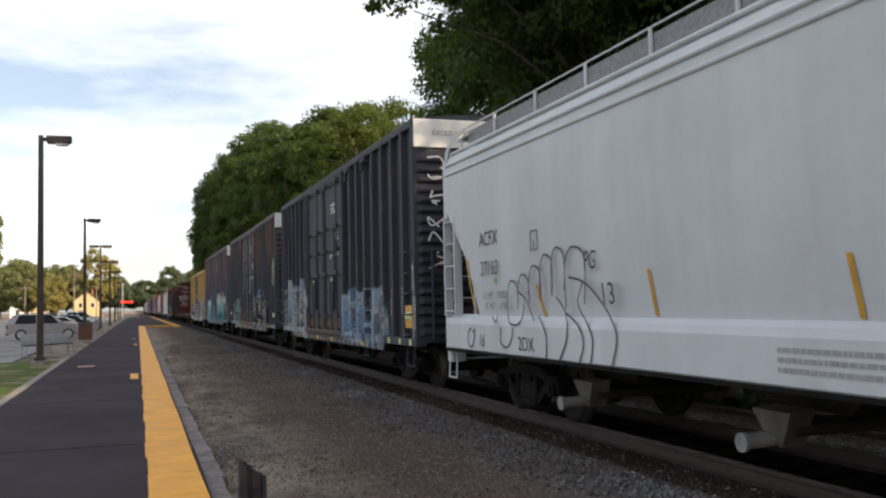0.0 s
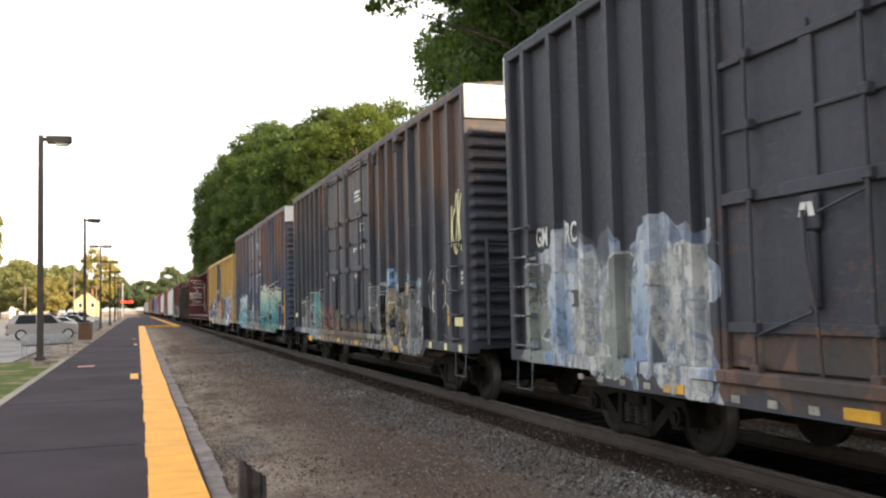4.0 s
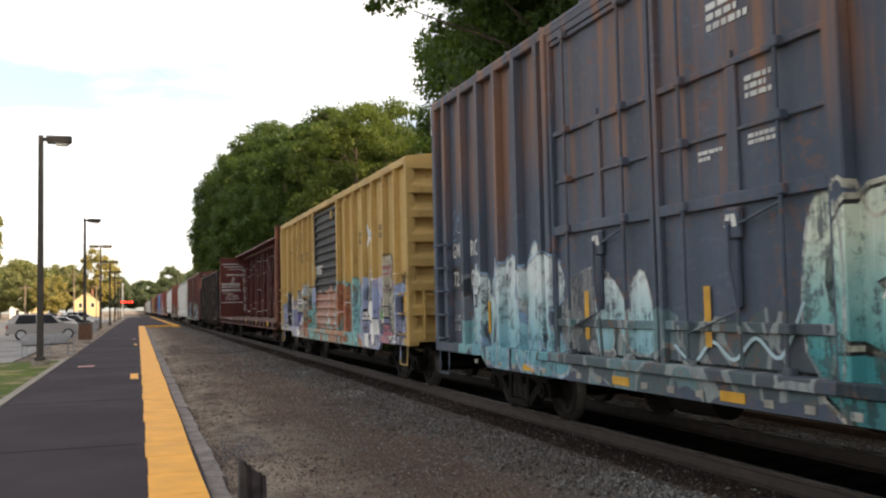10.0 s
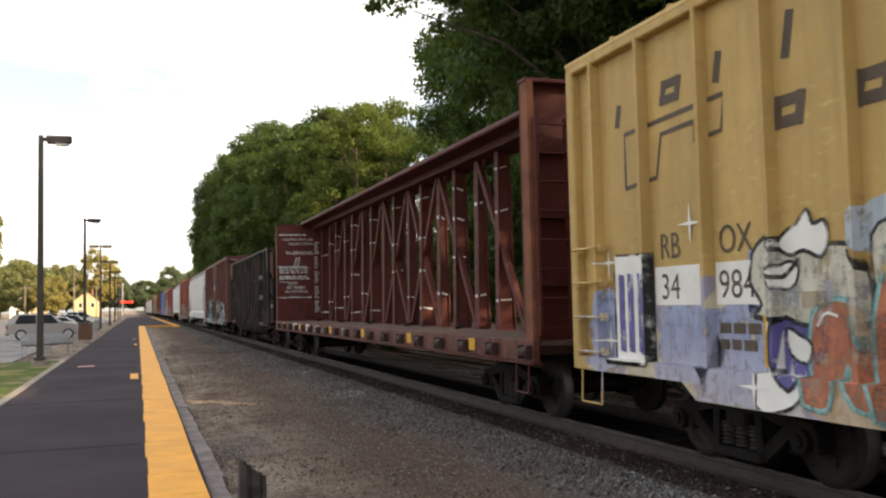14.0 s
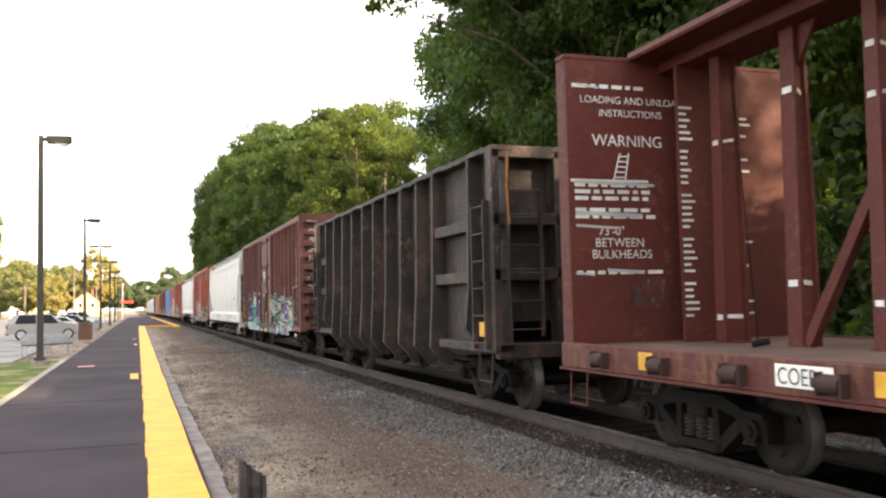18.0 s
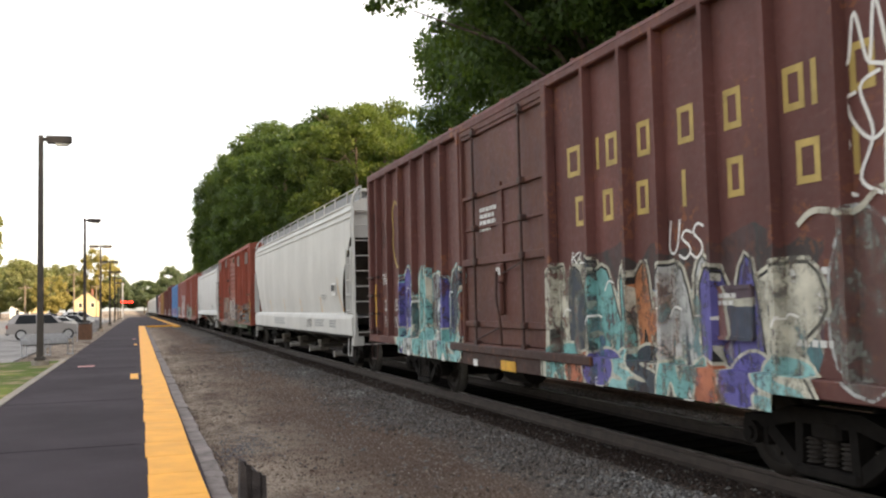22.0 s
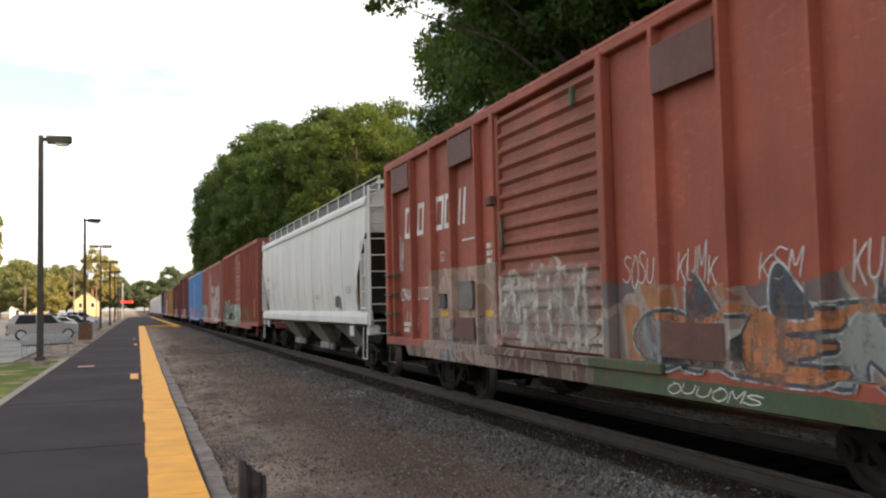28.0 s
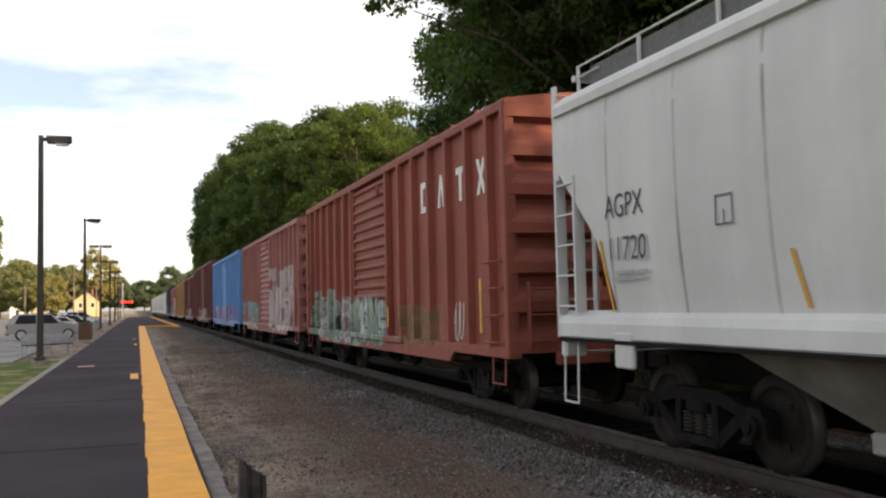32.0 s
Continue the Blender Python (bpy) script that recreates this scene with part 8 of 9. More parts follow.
plate(box3, 0.30, 0.72, 1.05, 1.45, M_YELLOW, "data_plate", -SHEET - 0.006)
bars(box3, 1.45, 1.95, (1, 1, 1, 1, 1), 0.42, 0.07, M_WHITE, seed=29)
bars(box3, 0.72, 1.95, (1, 1, 1), 0.35, 0.07, M_WHITE, seed=28)
box_outline(box3, 1.98, 2.45, 1.35, 1.75, 0.03, M_PANEL)
scrawl(box3, 0.8, 1.4, 2.15, 2.4, 3, M_PANEL, 0.02, 41)
scrawl(box3, 0.5, 1.5, 0.88, 1.02, 5, M_PANEL, 0.014, 42)
for y in (3.7, 2.35):
    plate(box3, y - 0.06, y + 0.06, 0.95, 1.5, M_YELLOW, "reflector", -SHEET - 0.008)
piece(box3, 1.75, 6.25, 0.62, 2.42, 6, (F_TEAL,), M_CHAR, M_CREAM, 221, 0.03, 0.11, shine=M_PANEL, gaps=M_CHAR)
sprayed_line(box3, [(6.3, 2.25), (6.1, 2.5), (5.9, 2.2), (5.5, 2.35), (5.1, 2.2), (4.7, 2.35), (4.3, 2.2), (3.9, 2.45), (3.5, 2.3), (3.1, 2.5), (2.7, 2.3), (2.35, 2.55), (1.9, 2.35), (1.7, 2.6)], M_CREAM, 0.035)
piece(box3, 10.7, 13.6, 0.70, 2.25, 3, (F_ICE,), M_MIST, M_PALEBLUE, 222, 0.03, 0.07, gaps=M_SLATE)
piece(box3, 8.9, 10.7, 1.0, 1.95, 2, (M_SMOKE, F_ICE), M_MIST, None, 223, 0.025)
sprayed(box3, [(6.6, 1.2), (6.2, 0.8), (6.1, 1.6), (6.15, 2.3), (6.45, 2.4), (6.6, 1.9)], F_TEAL, 2, M_MIST, 0.03)
sprayed_line(box3, [(8.4, 1.2), (8.1, 1.05), (7.8, 1.25), (7.5, 1.1), (7.2, 1.3), (6.9, 1.15), (6.6, 1.6)], M_ICELINE, 0.035)
for y in (10.2, 7.9):
    sprayed(box3, [(y, 1.2), (y - 0.1, 1.2), (y - 0.1, 1.75), (y, 1.75)], M_YELLOW, 7, soft=0, name="reflector")
for word, y, z in (("GM", 14.83, 2.38), ("RC", 14.02, 2.38), ("72", 14.81, 1.92), ("02", 14.00, 1.92)):
    writing(word, 0.33, M_WHITE, box3, y, z, -SHEET - 0.008, squeeze=0.68 if word == "GM" else 0.78, bold=0.006)
plate(box3, 13.50, 14.84, 1.84, 2.24, M_BLACK, "number_panel", -SHEET - 0.002, "black number panel", 0.004)
for word, y, z in (("LD LMT", 14.82, 1.36), ("188800", 14.02, 1.34), ("LT WT", 14.80, 1.20), ("74200", 13.98, 1.18)):
    writing(word, 0.14, M_WHITE, box3, y, z, -SHEET - 0.006, squeeze=0.62 if "L" in word else 0.85)
plate(box3, 13.2, 13.28, 1.2, 1.66, M_YELLOW, "reflector", -SHEET - 0.02)
scrawl(box3, 14.3, 15.1, 2.7, 3.1, 3, M_PALEBLUE, 0.014, 46)

# yellow boxcar with one dark ribbed door
ylw = join(boxcar(67.2, 15.6, 4.40, P_YLW, "ochre yellow boxcar with a dark ribbed door and bright graffiti",
                  (1.13, 1.98, 2.90, 3.76, 4.70, 5.52, 10.36, 11.2, 12.1, 13.0, 14.02, 15.0), ((6.45, 9.50),), "ribbed", P_YDOOR, 7, roof_over=0.02, thick=0.05, front=0.25), 67.2)
for word, y, z in (("next", 4.52, 3.22), ("load", 4.52, 3.06), ("any", 2.72, 3.24), ("road", 2.74, 3.07)):
    writing(word, 0.235, M_BROWNINK, ylw, y, z, -SHEET - 0.005, shear=0.25, squeeze=0.95, bold=0.003)
part("crossed_arrow", ribbon([[(3.72, 2.97), (3.14, 3.40)], [(3.14, 2.95), (3.72, 3.42)]], -SHEET - 0.006, 0.13, 0.002), M_PANEL, ylw, "white and blue crossed bars")
part("crossed_arrow", ribbon([[(3.72, 3.40), (3.14, 2.97)], [(3.45, 3.17), (3.14, 3.42)]], -SHEET - 0.010, 0.05), M_PALEBLUE, ylw)
hollow_shapes(ylw, ((14.60, 0.12),), 3.50, 3.74, M_BROWNINK, 0.10, 0.06)
hollow_shapes(ylw, ((13.72, 0.34),), 3.56, 3.80, M_BROWNINK, 0.09, 0.06)
hollow_shapes(ylw, ((12.84, 0.12),), 3.58, 3.86, M_BROWNINK, 0.10, 0.06)
hollow_shapes(ylw, ((11.92, 0.12),), 3.56, 3.94, M_BROWNINK, 0.10, 0.08)
hollow_shapes(ylw, ((12.06, 0.36), (11.18, 0.36)), 3.00, 3.27, M_BROWNINK, 0.10, 0.06)
part("logo_shape", ribbon([[(10.36, 2.98), (9.98, 3.30)], [(10.30, 3.30), (10.02, 2.98)]], -SHEET - 0.005, 0.09, 0.002), M_BROWNINK, ylw)
plate(ylw, 13.08, 13.94, 1.58, 1.96, M_PANEL, "number_panel", -SHEET - 0.002, "white number patch", 0.004)
plate(ylw, 12.16, 12.94, 1.58, 1.96, M_PANEL, "number_panel", -SHEET - 0.002, "white number patch", 0.004)
writing("34", 0.36, M_BROWNINK, ylw, 13.84, 1.64, -SHEET - 0.009, squeeze=0.95)
writing("984", 0.36, M_BROWNINK, ylw, 12.90, 1.64, -SHEET - 0.009, squeeze=0.95)
writing("RB", 0.36, M_BROWNINK, ylw, 13.84, 2.04, -SHEET - 0.009, squeeze=0.85)
writing("OX", 0.36, M_BROWNINK, ylw, 12.88, 2.04, -SHEET - 0.009, squeeze=0.85)
bars(ylw, 12.9, 1.42, (1, 0.9), 0.55, 0.09, M_BROWNINK, -SHEET - 0.009, seed=61)
for y, z, r in ((14.9, 1.3, 0.5), (13.4, 1.15, 0.55), (12.6, 1.1, 0.6), (12.2, 1.75, 0.4)):
    sprayed(ylw, star(y, z, r, 8, 0.85), F_LILAC, 0)
sprayed(ylw, [(14.75, 0.98), (13.98, 0.98), (13.98, 2.1), (14.75, 2.12)], M_PANEL, 2, M_CHAR, 0.05, soft=0)
for k, y in enumerate((14.66, 14.48, 14.28, 14.12)):
    sprayed(ylw, [(y, 1.1), (y - 0.12, 1.08), (y - 0.12, 1.9), (y, 1.92)], M_VIOLET, 4, soft=0, name="spray_bar")
# cream bubble forms beside the number
sprayed(ylw, [(12.42, 2.01), (12.46, 1.77), (12.32, 1.58), (12.42, 1.48), (12.08, 1.46), (11.74, 1.38), (11.2, 1.37), (11.12, 1.73), (11.32, 2.02), (11.82, 2.02), (12.2, 2.14)], M_CREAM, 3, M_CHAR, 0.04)
sprayed(ylw, [(12.0, 2.16), (12.1, 2.06), (11.95, 1.97), (11.79, 2.0), (11.6, 1.94), (11.52, 2.08), (11.56, 2.22), (11.68, 2.2), (11.74, 2.32), (11.86, 2.22)], M_PANEL, 5, M_CHAR, 0.035)
sprayed(ylw, [(12.16, 1.82), (12.05, 1.70), (11.90, 1.74), (11.86, 1.88), (12.0, 1.92)], M_PANEL, 5, M_CHAR, 0.03)
sprayed_line(ylw, [(12.2, 1.86), (12.04, 1.80), (11.84, 1.94)], M_CHAR, 0.04, 7)
plate(ylw, 11.54, 11.82, 1.56, 1.68, M_BEIGE, "stencil_patch", -SHEET - 0.024, "tan patch", 0.004)
sprayed(ylw, [(12.16, 1.48), (12.3, 0.76), (11.95, 0.74), (11.75, 0.90), (11.9, 1.2)], M_PANEL, 2, M_CHAR, 0.03)
sprayed(ylw, [(12.08, 1.46), (12.12, 1.12), (11.9, 0.90), (11.70, 1.1), (11.52, 1.36), (11.86, 1.42)], M_VIOLET, 4, M_CHAR, 0.04)
sprayed(ylw, [(12.02, 1.38), (11.98, 1.18), (11.8, 1.12), (11.74, 1.26), (11.88, 1.34)], M_PANEL, 6, M_CHAR, 0.03)
plate(ylw, 12.2, 12.29, 1.06, 1.49, M_YELLOW, "reflector", -SHEET - 0.026, "ochre reflector", 0.004)
sprayed(ylw, [(11.32, 2.2), (10.95, 2.35), (10.6, 2.1), (10.7, 1.8), (11.1, 1.9)], F_SKY, 1)
piece(ylw, 9.5, 11.7, 0.70, 1.75, 3, (M_CORAL, M_CORAL, M_AQUA), M_AQUA, M_TEAL, 231, 0.03, 0.06, k=5, shine=M_PANEL)
piece(ylw, 9.5, 11.0, 1.55, 2.15, 2, (M_CREAM, F_LILAC), M_CHAR, None, 233, 0.03, k=2)
piece(ylw, 4.4, 6.6, 0.70, 2.35, 3, (M_CORAL, M_CORAL, M_AQUA), M_AQUA, M_TEAL, 232, 0.045, 0.10, k=1, shine=M_PANEL)
for y, z, r in ((4.3, 1.5, 0.6), (3.6, 1.4, 0.7), (2.9, 1.3, 0.7), (2.0, 1.2, 0.7), (1.3, 1.35, 0.6), (0.95, 1.7, 0.4), (3.9, 2.0, 0.35)):
    sprayed(ylw, star(y, z, r, 8, 0.85), F_LILAC, 0)
sprayed(ylw, [(3.75, 1.35), (3.05, 1.35), (3.42, 2.42)], M_SMOKE, 3, M_PANEL, 0.05, soft=0)
sprayed(ylw, [(3.80, 1.30), (3.0, 1.30), (3.42, 2.50)], M_MIST, 2, M_CHAR, 0.03, soft=0)
sprayed(ylw, [(3.7, 1.5), (3.5, 1.3), (3.1, 1.35), (3.05, 1.6), (3.3, 1.75), (3.6, 1.7)], M_PANEL, 5, M_CHAR, 0.03)
sprayed(ylw, [(3.6, 0.75), (3.2, 0.72), (3.3, 1.15), (3.5, 1.25)], M_PANEL, 4, M_CHAR, 0.03)
sprayed(ylw, [(2.95, 0.75), (2.7, 0.9), (2.85, 1.35), (3.0, 1.2)], M_PANEL, 4, M_CHAR, 0.03)
# cream form with stars
sprayed(ylw, [(2.75, 1.45), (2.55, 1.2), (2.2, 1.4), (1.9, 1.35), (1.6, 0.95), (1.3, 0.98), (1.45, 1.5), (1.7, 2.1), (1.62, 2.55), (1.9, 2.68), (2.25, 2.5), (2.3, 2.1), (2.45, 1.8)], M_CREAM, 3, M_CHAR, 0.04)
sprayed(ylw, [(2.2, 0.75), (1.55, 0.72), (1.65, 1.1), (2.1, 1.25)], M_PINKSPRAY, 2, M_CHAR, 0.03)
for y, z, r, mat in ((1.86, 2.38, 0.17, M_PINKSPRAY), (2.38, 1.72, 0.18, M_PINKSPRAY), (1.80, 1.92, 0.13, M_CHAR), (2.04, 1.58, 0.13, M_CHAR)):
    sprayed(ylw, star(y, z, r), mat, 6, soft=0, name="spray_star")
sprayed(ylw, [(2.6, 1.35), (2.42, 1.33), (2.42, 1.52), (2.6, 1.54)], M_GREENSPRAY, 6, soft=0)
for y, z in ((2.95, 2.2), (1.25, 2.25), (1.15, 0.92), (13.3, 2.35), (14.85, 2.05), (12.3, 0.9), (14.85, 1.2)):
    sprayed(ylw, star(y, z, 0.2, 4, 0.13), M_PANEL, 7, soft=0, name="spray_star")
bars(ylw, 2.1, 1.60, (1, 1, 1, 1, 1), 0.42, 0.07, M_SMOKE, -SHEET - 0.02, seed=65)
sprayed_line(ylw, [(0.95, 2.05), (0.9, 2.25), (0.82, 2.05), (0.75, 2.25), (0.68, 2.05), (0.6, 2.22), (0.5, 2.2), (0.52, 2.1), (0.4, 2.05), (0.36, 2.25), (0.26, 2.15)], M_CHAR, 0.04)
writing("ICF 20", 0.14, M_BROWNINK, ylw, 0.83, 1.12, -SHEET - 0.008, squeeze=0.8)
part("logo_outline", ribbon([[(14.45, 2.82), (14.45, 3.40), (12.74, 3.46), (12.78, 3.14), (13.2, 3.12), (13.2, 3.30), (13.75, 3.28), (13.85, 2.86), (14.45, 2.82)]], -SHEET - 0.005, 0.05), M_BROWNINK, ylw)
plate(ylw, 9.95, 10.24, 2.62, 2.90, M_PANEL, "paper_label", -SHEET - 0.004, "white paper label")
plate(ylw, 0.42, 0.86, 1.50, 1.80, M_YELLOW, "data_plate", -SHEET - 0.006)
bars(ylw, 9.2, 2.75, (1, 0.7, 0.9, 0.8), 0.9, 0.04, M_WHITE, -SHEET - 0.09, seed=37)

# centre beam car
cb = join(centerbeam(83.9, 22.1, P_CB, "dark red centerbeam flat car with tall end bulkheads, empty"), 83.9)
bh = cb
yb = 21.815


for text, size, x, z in (("LOADING AND UNLOADING", 0.125, -1.40, 4.02), ("INSTRUCTIONS", 0.125, -1.15, 3.86), ("WARNING", 0.20, -1.25, 3.50), ("73'-0\"", 0.15, -1.2, 2.42), ("BETWEEN", 0.15, -1.25, 2.28), ("BULKHEADS", 0.15, -1.3, 2.14)):
    facing(text, size, yb, x, z, M_WHITE, cb)
g = Geo()
rnd = random.Random(9)
for z in (3.0, 2.92, 2.84, 2.70, 2.62, 1.95, 4.2):
    a = -1.5
    while a < -0.5:
        n = rnd.uniform(0.06, 0.22)
        g.box((a, yb - 0.004, z), (a + n, yb + 0.001, z + 0.045))
        a += n + 0.05
g.box((-1.55, yb - 0.004, 3.06), (-0.5, yb, 3.09))
for k in range(2):
    for i in range(34):
        z = 3.9 - i * 0.075
        if i % 7 == 6:
            continue
        w = rnd.uniform(0.2, 0.42)
        x0 = -0.31 if k == 0 else 0.62
        if k == 0:
            g.box((x0, yb - 0.42 - 0.004, z), (x0 + w * 0.45, yb - 0.42, z + 0.03))
        elif i % 3 < 2 and (z > 3.0 or z < 2.4):
            g.box((x0, yb - 0.004, z), (x0 + w, yb, z + 0.03))
tagged(part("stencil_text", g, M_WHITE, cb), kind="stuff")
g = Geo()
g.box((-0.33, yb - 0.42, 1.13), (0.34, yb - 0.36, 4.44), 0.01)
part("truss_end_plate", g, P_CB, cb)
scrawl(cb, 20.9, 21.6, 1.55, 1.95, 3, M_CHAR, 0.05, 61, -0.9)
for y in (2.2, 5.5, 9.1, 12.6, 17.1, 20.2):
    plate(cb, y - 0.13, y + 0.13, 0.93, 1.11, M_YELLOW, "reflector", -HW - 0.004)
plate(cb, 17.62, 18.26, 0.93, 1.11, M_PANEL, "number_plate", -HW - 0.004, "white stencilled plate")
plate(cb, 15.53, 16.08, 0.93, 1.11, M_PANEL, "number_plate", -HW - 0.004, "white stencilled plate")
writing("COER", 0.19, M_BLACK, cb, 18.23, 0.955, -HW - 0.02, squeeze=0.92)
writing("0150", 0.19, M_BLACK, cb, 16.05, 0.955, -HW - 0.02, squeeze=0.92)
writing("LD LMT", 0.10, M_WHITE, cb, 14.92, 1.03, -HW - 0.006, squeeze=0.9)
writing("LT WT", 0.10, M_WHITE, cb, 14.90, 0.92, -HW - 0.006, squeeze=0.9)
bars(cb, 14.45, 1.10, (1, 1), 0.32, 0.07, M_WHITE, -HW - 0.004, seed=72)
bars(cb, 11.2, 1.09, (1, 0.7, 0.8), 0.25, 0.04, M_WHITE, -HW - 0.004, seed=73)
scrawl(cb, 13.1, 13.75, 0.93, 1.08, 4, M_PALEINK, 0.014, 74, -HW - 0.006)
ladder_sign = ribbon([[(0.0, 0.0), (-0.10, 0.42)], [(-0.16, 0.0), (-0.22, 0.42)]] + [[(-0.02 - 0.02 * k, 0.05 + 0.08 * k), (-0.17 - 0.012 * k, 0.05 + 0.08 * k)] for k in range(5)], 0.0, 0.02)
for x in (-0.98, 0.55):
    g = Geo()
    g.add([(x - p[1], yb - 0.006, 3.08 + p[2] * 0.8) for p in ladder_sign.v], ladder_sign.f)
    part("ladder_sign", g, M_WHITE, cb, "white stencilled ladder sign")
g = Geo()
for x, z, w, t in ((-1.52, 3.04, 1.1, 0.035), (-1.5, 2.66, 0.9, 0.05), (-1.5, 2.52, 0.55, 0.03), (-1.1, 1.98, 0.5, 0.04), (-1.52, 1.96, 0.25, 0.025), (-1.45, 4.22, 0.3, 0.03)):
    g.add([(x, yb - 0.008, z), (x + w, yb - 0.008, z - 0.03), (x + w, yb - 0.008, z - 0.03 + t), (x, yb - 0.008, z + t)], [(0, 1, 2, 3)])
part("rub_mark", g, M_PALEINK, cb, "pale rubbed marks across the bulkhead")

# gondola
gon = join(gondola(108.06, 13.4, 3.90, P_GON, "sooty black high-sided gondola with riveted posts", (1.07, 2.82, 3.75, 4.78, 5.85, 6.88, 7.85, 8.9, 9.9, 10.9, 11.93, 12.75)), 108.06)
plate(gon, 0.22, 0.54, 1.15, 1.36, M_YELLOW, "data_plate", -HW - 0.03, "yellow plate")
g = Geo()
g.box((-GS - 0.003, 12.00, 2.42), (-GS - 0.006, 12.67, 2.72))
part("white_patch", g, M_PANEL, gon, "white painted patch")
writing("CLKX", 0.27, M_BLACK, gon, 12.64, 2.47, -GS - 0.009, squeeze=0.86)
writing("15", 0.26, M_WHITE, gon, 12.36, 2.18, -GS - 0.009, squeeze=0.8)
bars(gon, 12.55, 1.60, (1, 0.8), 0.3, 0.06, M_PALEINK, -GS - 0.004, seed=81)
bars(gon, 11.85, 1.64, (1, 0.8), 0.25, 0.06, M_PALEINK, -GS - 0.004, seed=83)
bars(gon, 0.75, 1.75, (1, 0.8), 0.4, 0.05, M_WHITE, -GS - 0.004, seed=82)
plate(gon, 4.2, 4.5, 0.95, 1.05, M_YELLOW, "reflector", -GS - 0.004)
plate(gon, 10.2, 10.6, 0.95, 1.05, M_YELLOW, "reflector", -GS - 0.004)

# maroon boxcar
wc = join(boxcar(123.7, 15.5, 4.41, P_WC, "maroon boxcar with plug doors, gold lettering and graffiti", (0.75, 1.55, 2.31, 3.15, 3.98, 4.62, 5.45, 10.55, 11.40, 12.25, 13.10, 13.95, 14.77),
                 ((6.50, 9.60),), "plug", P_WCDOOR, 9, belly=(2.4, 13.0), thick=0.05, trim=P_WCSILL, front=0.25), 123.7)
hollow_shapes(wc, ((6.02, 0.32), (5.30, 0.09), (5.08, 0.24), (4.42, 0.24), (3.68, 0.26), (2.96, 0.24), (2.18, 0.24), (1.86, 0.09), (1.46, 0.24)), 3.12, 3.48, M_GOLD, 0.06, label="worn gold logo shape")
hollow_shapes(wc, ((5.84, 0.24), (5.18, 0.22), (4.46, 0.22), (3.64, 0.09), (2.94, 0.22), (2.06, 0.26), (1.46, 0.09)), 2.52, 2.87, M_GOLD, 0.06, label="worn gold logo shape")
part("spray_line", ribbon([smooth_line([(1.62, 3.45), (1.50, 3.35), (1.42, 3.70), (1.30, 3.30), (1.22, 3.75), (1.10, 3.3), (1.0, 3.65), (0.95, 3.2)]), smooth_line([(1.55, 3.25), (1.50, 2.95), (1.30, 2.75), (1.12, 2.9), (1.1, 3.2), (1.3, 3.3)])], -SHEET - 0.006, 0.03), M_PANEL, wc, "white sprayed scrawl")
for y in (2.22, 1.98):
    bars(wc, y, 1.86, (1, 1, 1, 1, 0.8), 0.18, 0.055, M_WHITE, seed=int(y * 50))
bars(wc, 2.2, 1.30, (1,), 0.42, 0.055, M_WHITE, seed=99)
box_outline(wc, 3.42, 3.80, 1.47, 1.72, 0.02, M_WHITE)
tack_board(wc, 2.66, 3.26, 1.28, 1.74, P_WC)
bars(wc, 3.1, 1.68, (1, 0.8), 0.25, 0.04, M_WHITE, -SHEET - 0.054, seed=98)
scrawl(wc, 3.33, 3.9, 2.02, 2.42, 3, M_PANEL, 0.025, 104)
scrawl(wc, 5.6, 6.0, 2.05, 2.25, 2, M_PANEL, 0.02, 105)
piece(wc, 2.0, 6.6, 0.66, 1.98, 7, (M_CREAM, M_SLATE, M_TEAL, M_OCHRE, M_MIST, M_VIOLET), M_CHAR, M_CREAM, 241, 0.03, 0.10, gaps=M_SLATE, shine=M_PANEL)
piece(wc, 2.0, 6.5, 0.66, 1.15, 9, (M_TEAL, M_CORAL, M_VIOLET, M_AQUA, M_SLATE), M_CREAM, None, 242, 0.03, k=6)
piece(wc, 9.75, 13.15, 0.70, 2.25, 6, (M_VIOLET, M_SLATE, M_TEAL, M_SMOKE), M_CREAM, M_AQUA, 243, 0.035, 0.08, gaps=M_CREAM, shine=M_PANEL)
piece(wc, 9.7, 13.2, 0.68, 1.25, 7, (M_AQUA, M_MIST, M_TEAL), M_CREAM, None, 244, 0.03, k=6)
sprayed(wc, [(1.75, 1.1), (1.3, 0.9), (0.9, 1.3), (1.1, 2.0), (1.5, 2.3), (1.8, 1.8)], M_HAZE, 1, M_MIST, 0.03)
sprayed_line(wc, [(2.1, 2.2), (1.9, 2.3), (1.5, 2.25), (1.2, 2.4), (0.9, 2.1)], M_CREAM, 0.05)
scrawl(wc, 14.15, 14.7, 2.75, 3.6, 3, M_CHAR, 0.022, 109)
scrawl(wc, 14.85, 15.3, 2.75, 3.7, 3, M_CHAR, 0.022, 112)
scrawl(wc, 13.0, 13.85, 0.84, 1.02, 3, M_PANEL, 0.03, 110)
part("shield_outline", ribbon([smooth_line([(13.84, 3.55), (13.68, 3.70), (13.50, 3.64), (13.32, 3.70), (13.17, 3.55), (13.22, 3.05), (13.19, 2.8), (13.28, 2.55), (13.50, 2.38), (13.70, 2.55), (13.82, 2.85), (13.79, 3.1), (13.84, 3.55)], 4)], -SHEET - 0.005, 0.06), M_GOLD, wc)
writing("SNC", 0.33, M_WHITE, wc, 14.69, 2.06, -SHEET - 0.005, squeeze=0.78, bold=0.005)
writing("21", 0.33, M_WHITE, wc, 14.54, 1.52, -SHEET - 0.005, squeeze=0.74, bold=0.003)
writing("15", 0.33, M_WHITE, wc, 13.83, 1.52, -SHEET - 0.005, squeeze=0.74, bold=0.003)
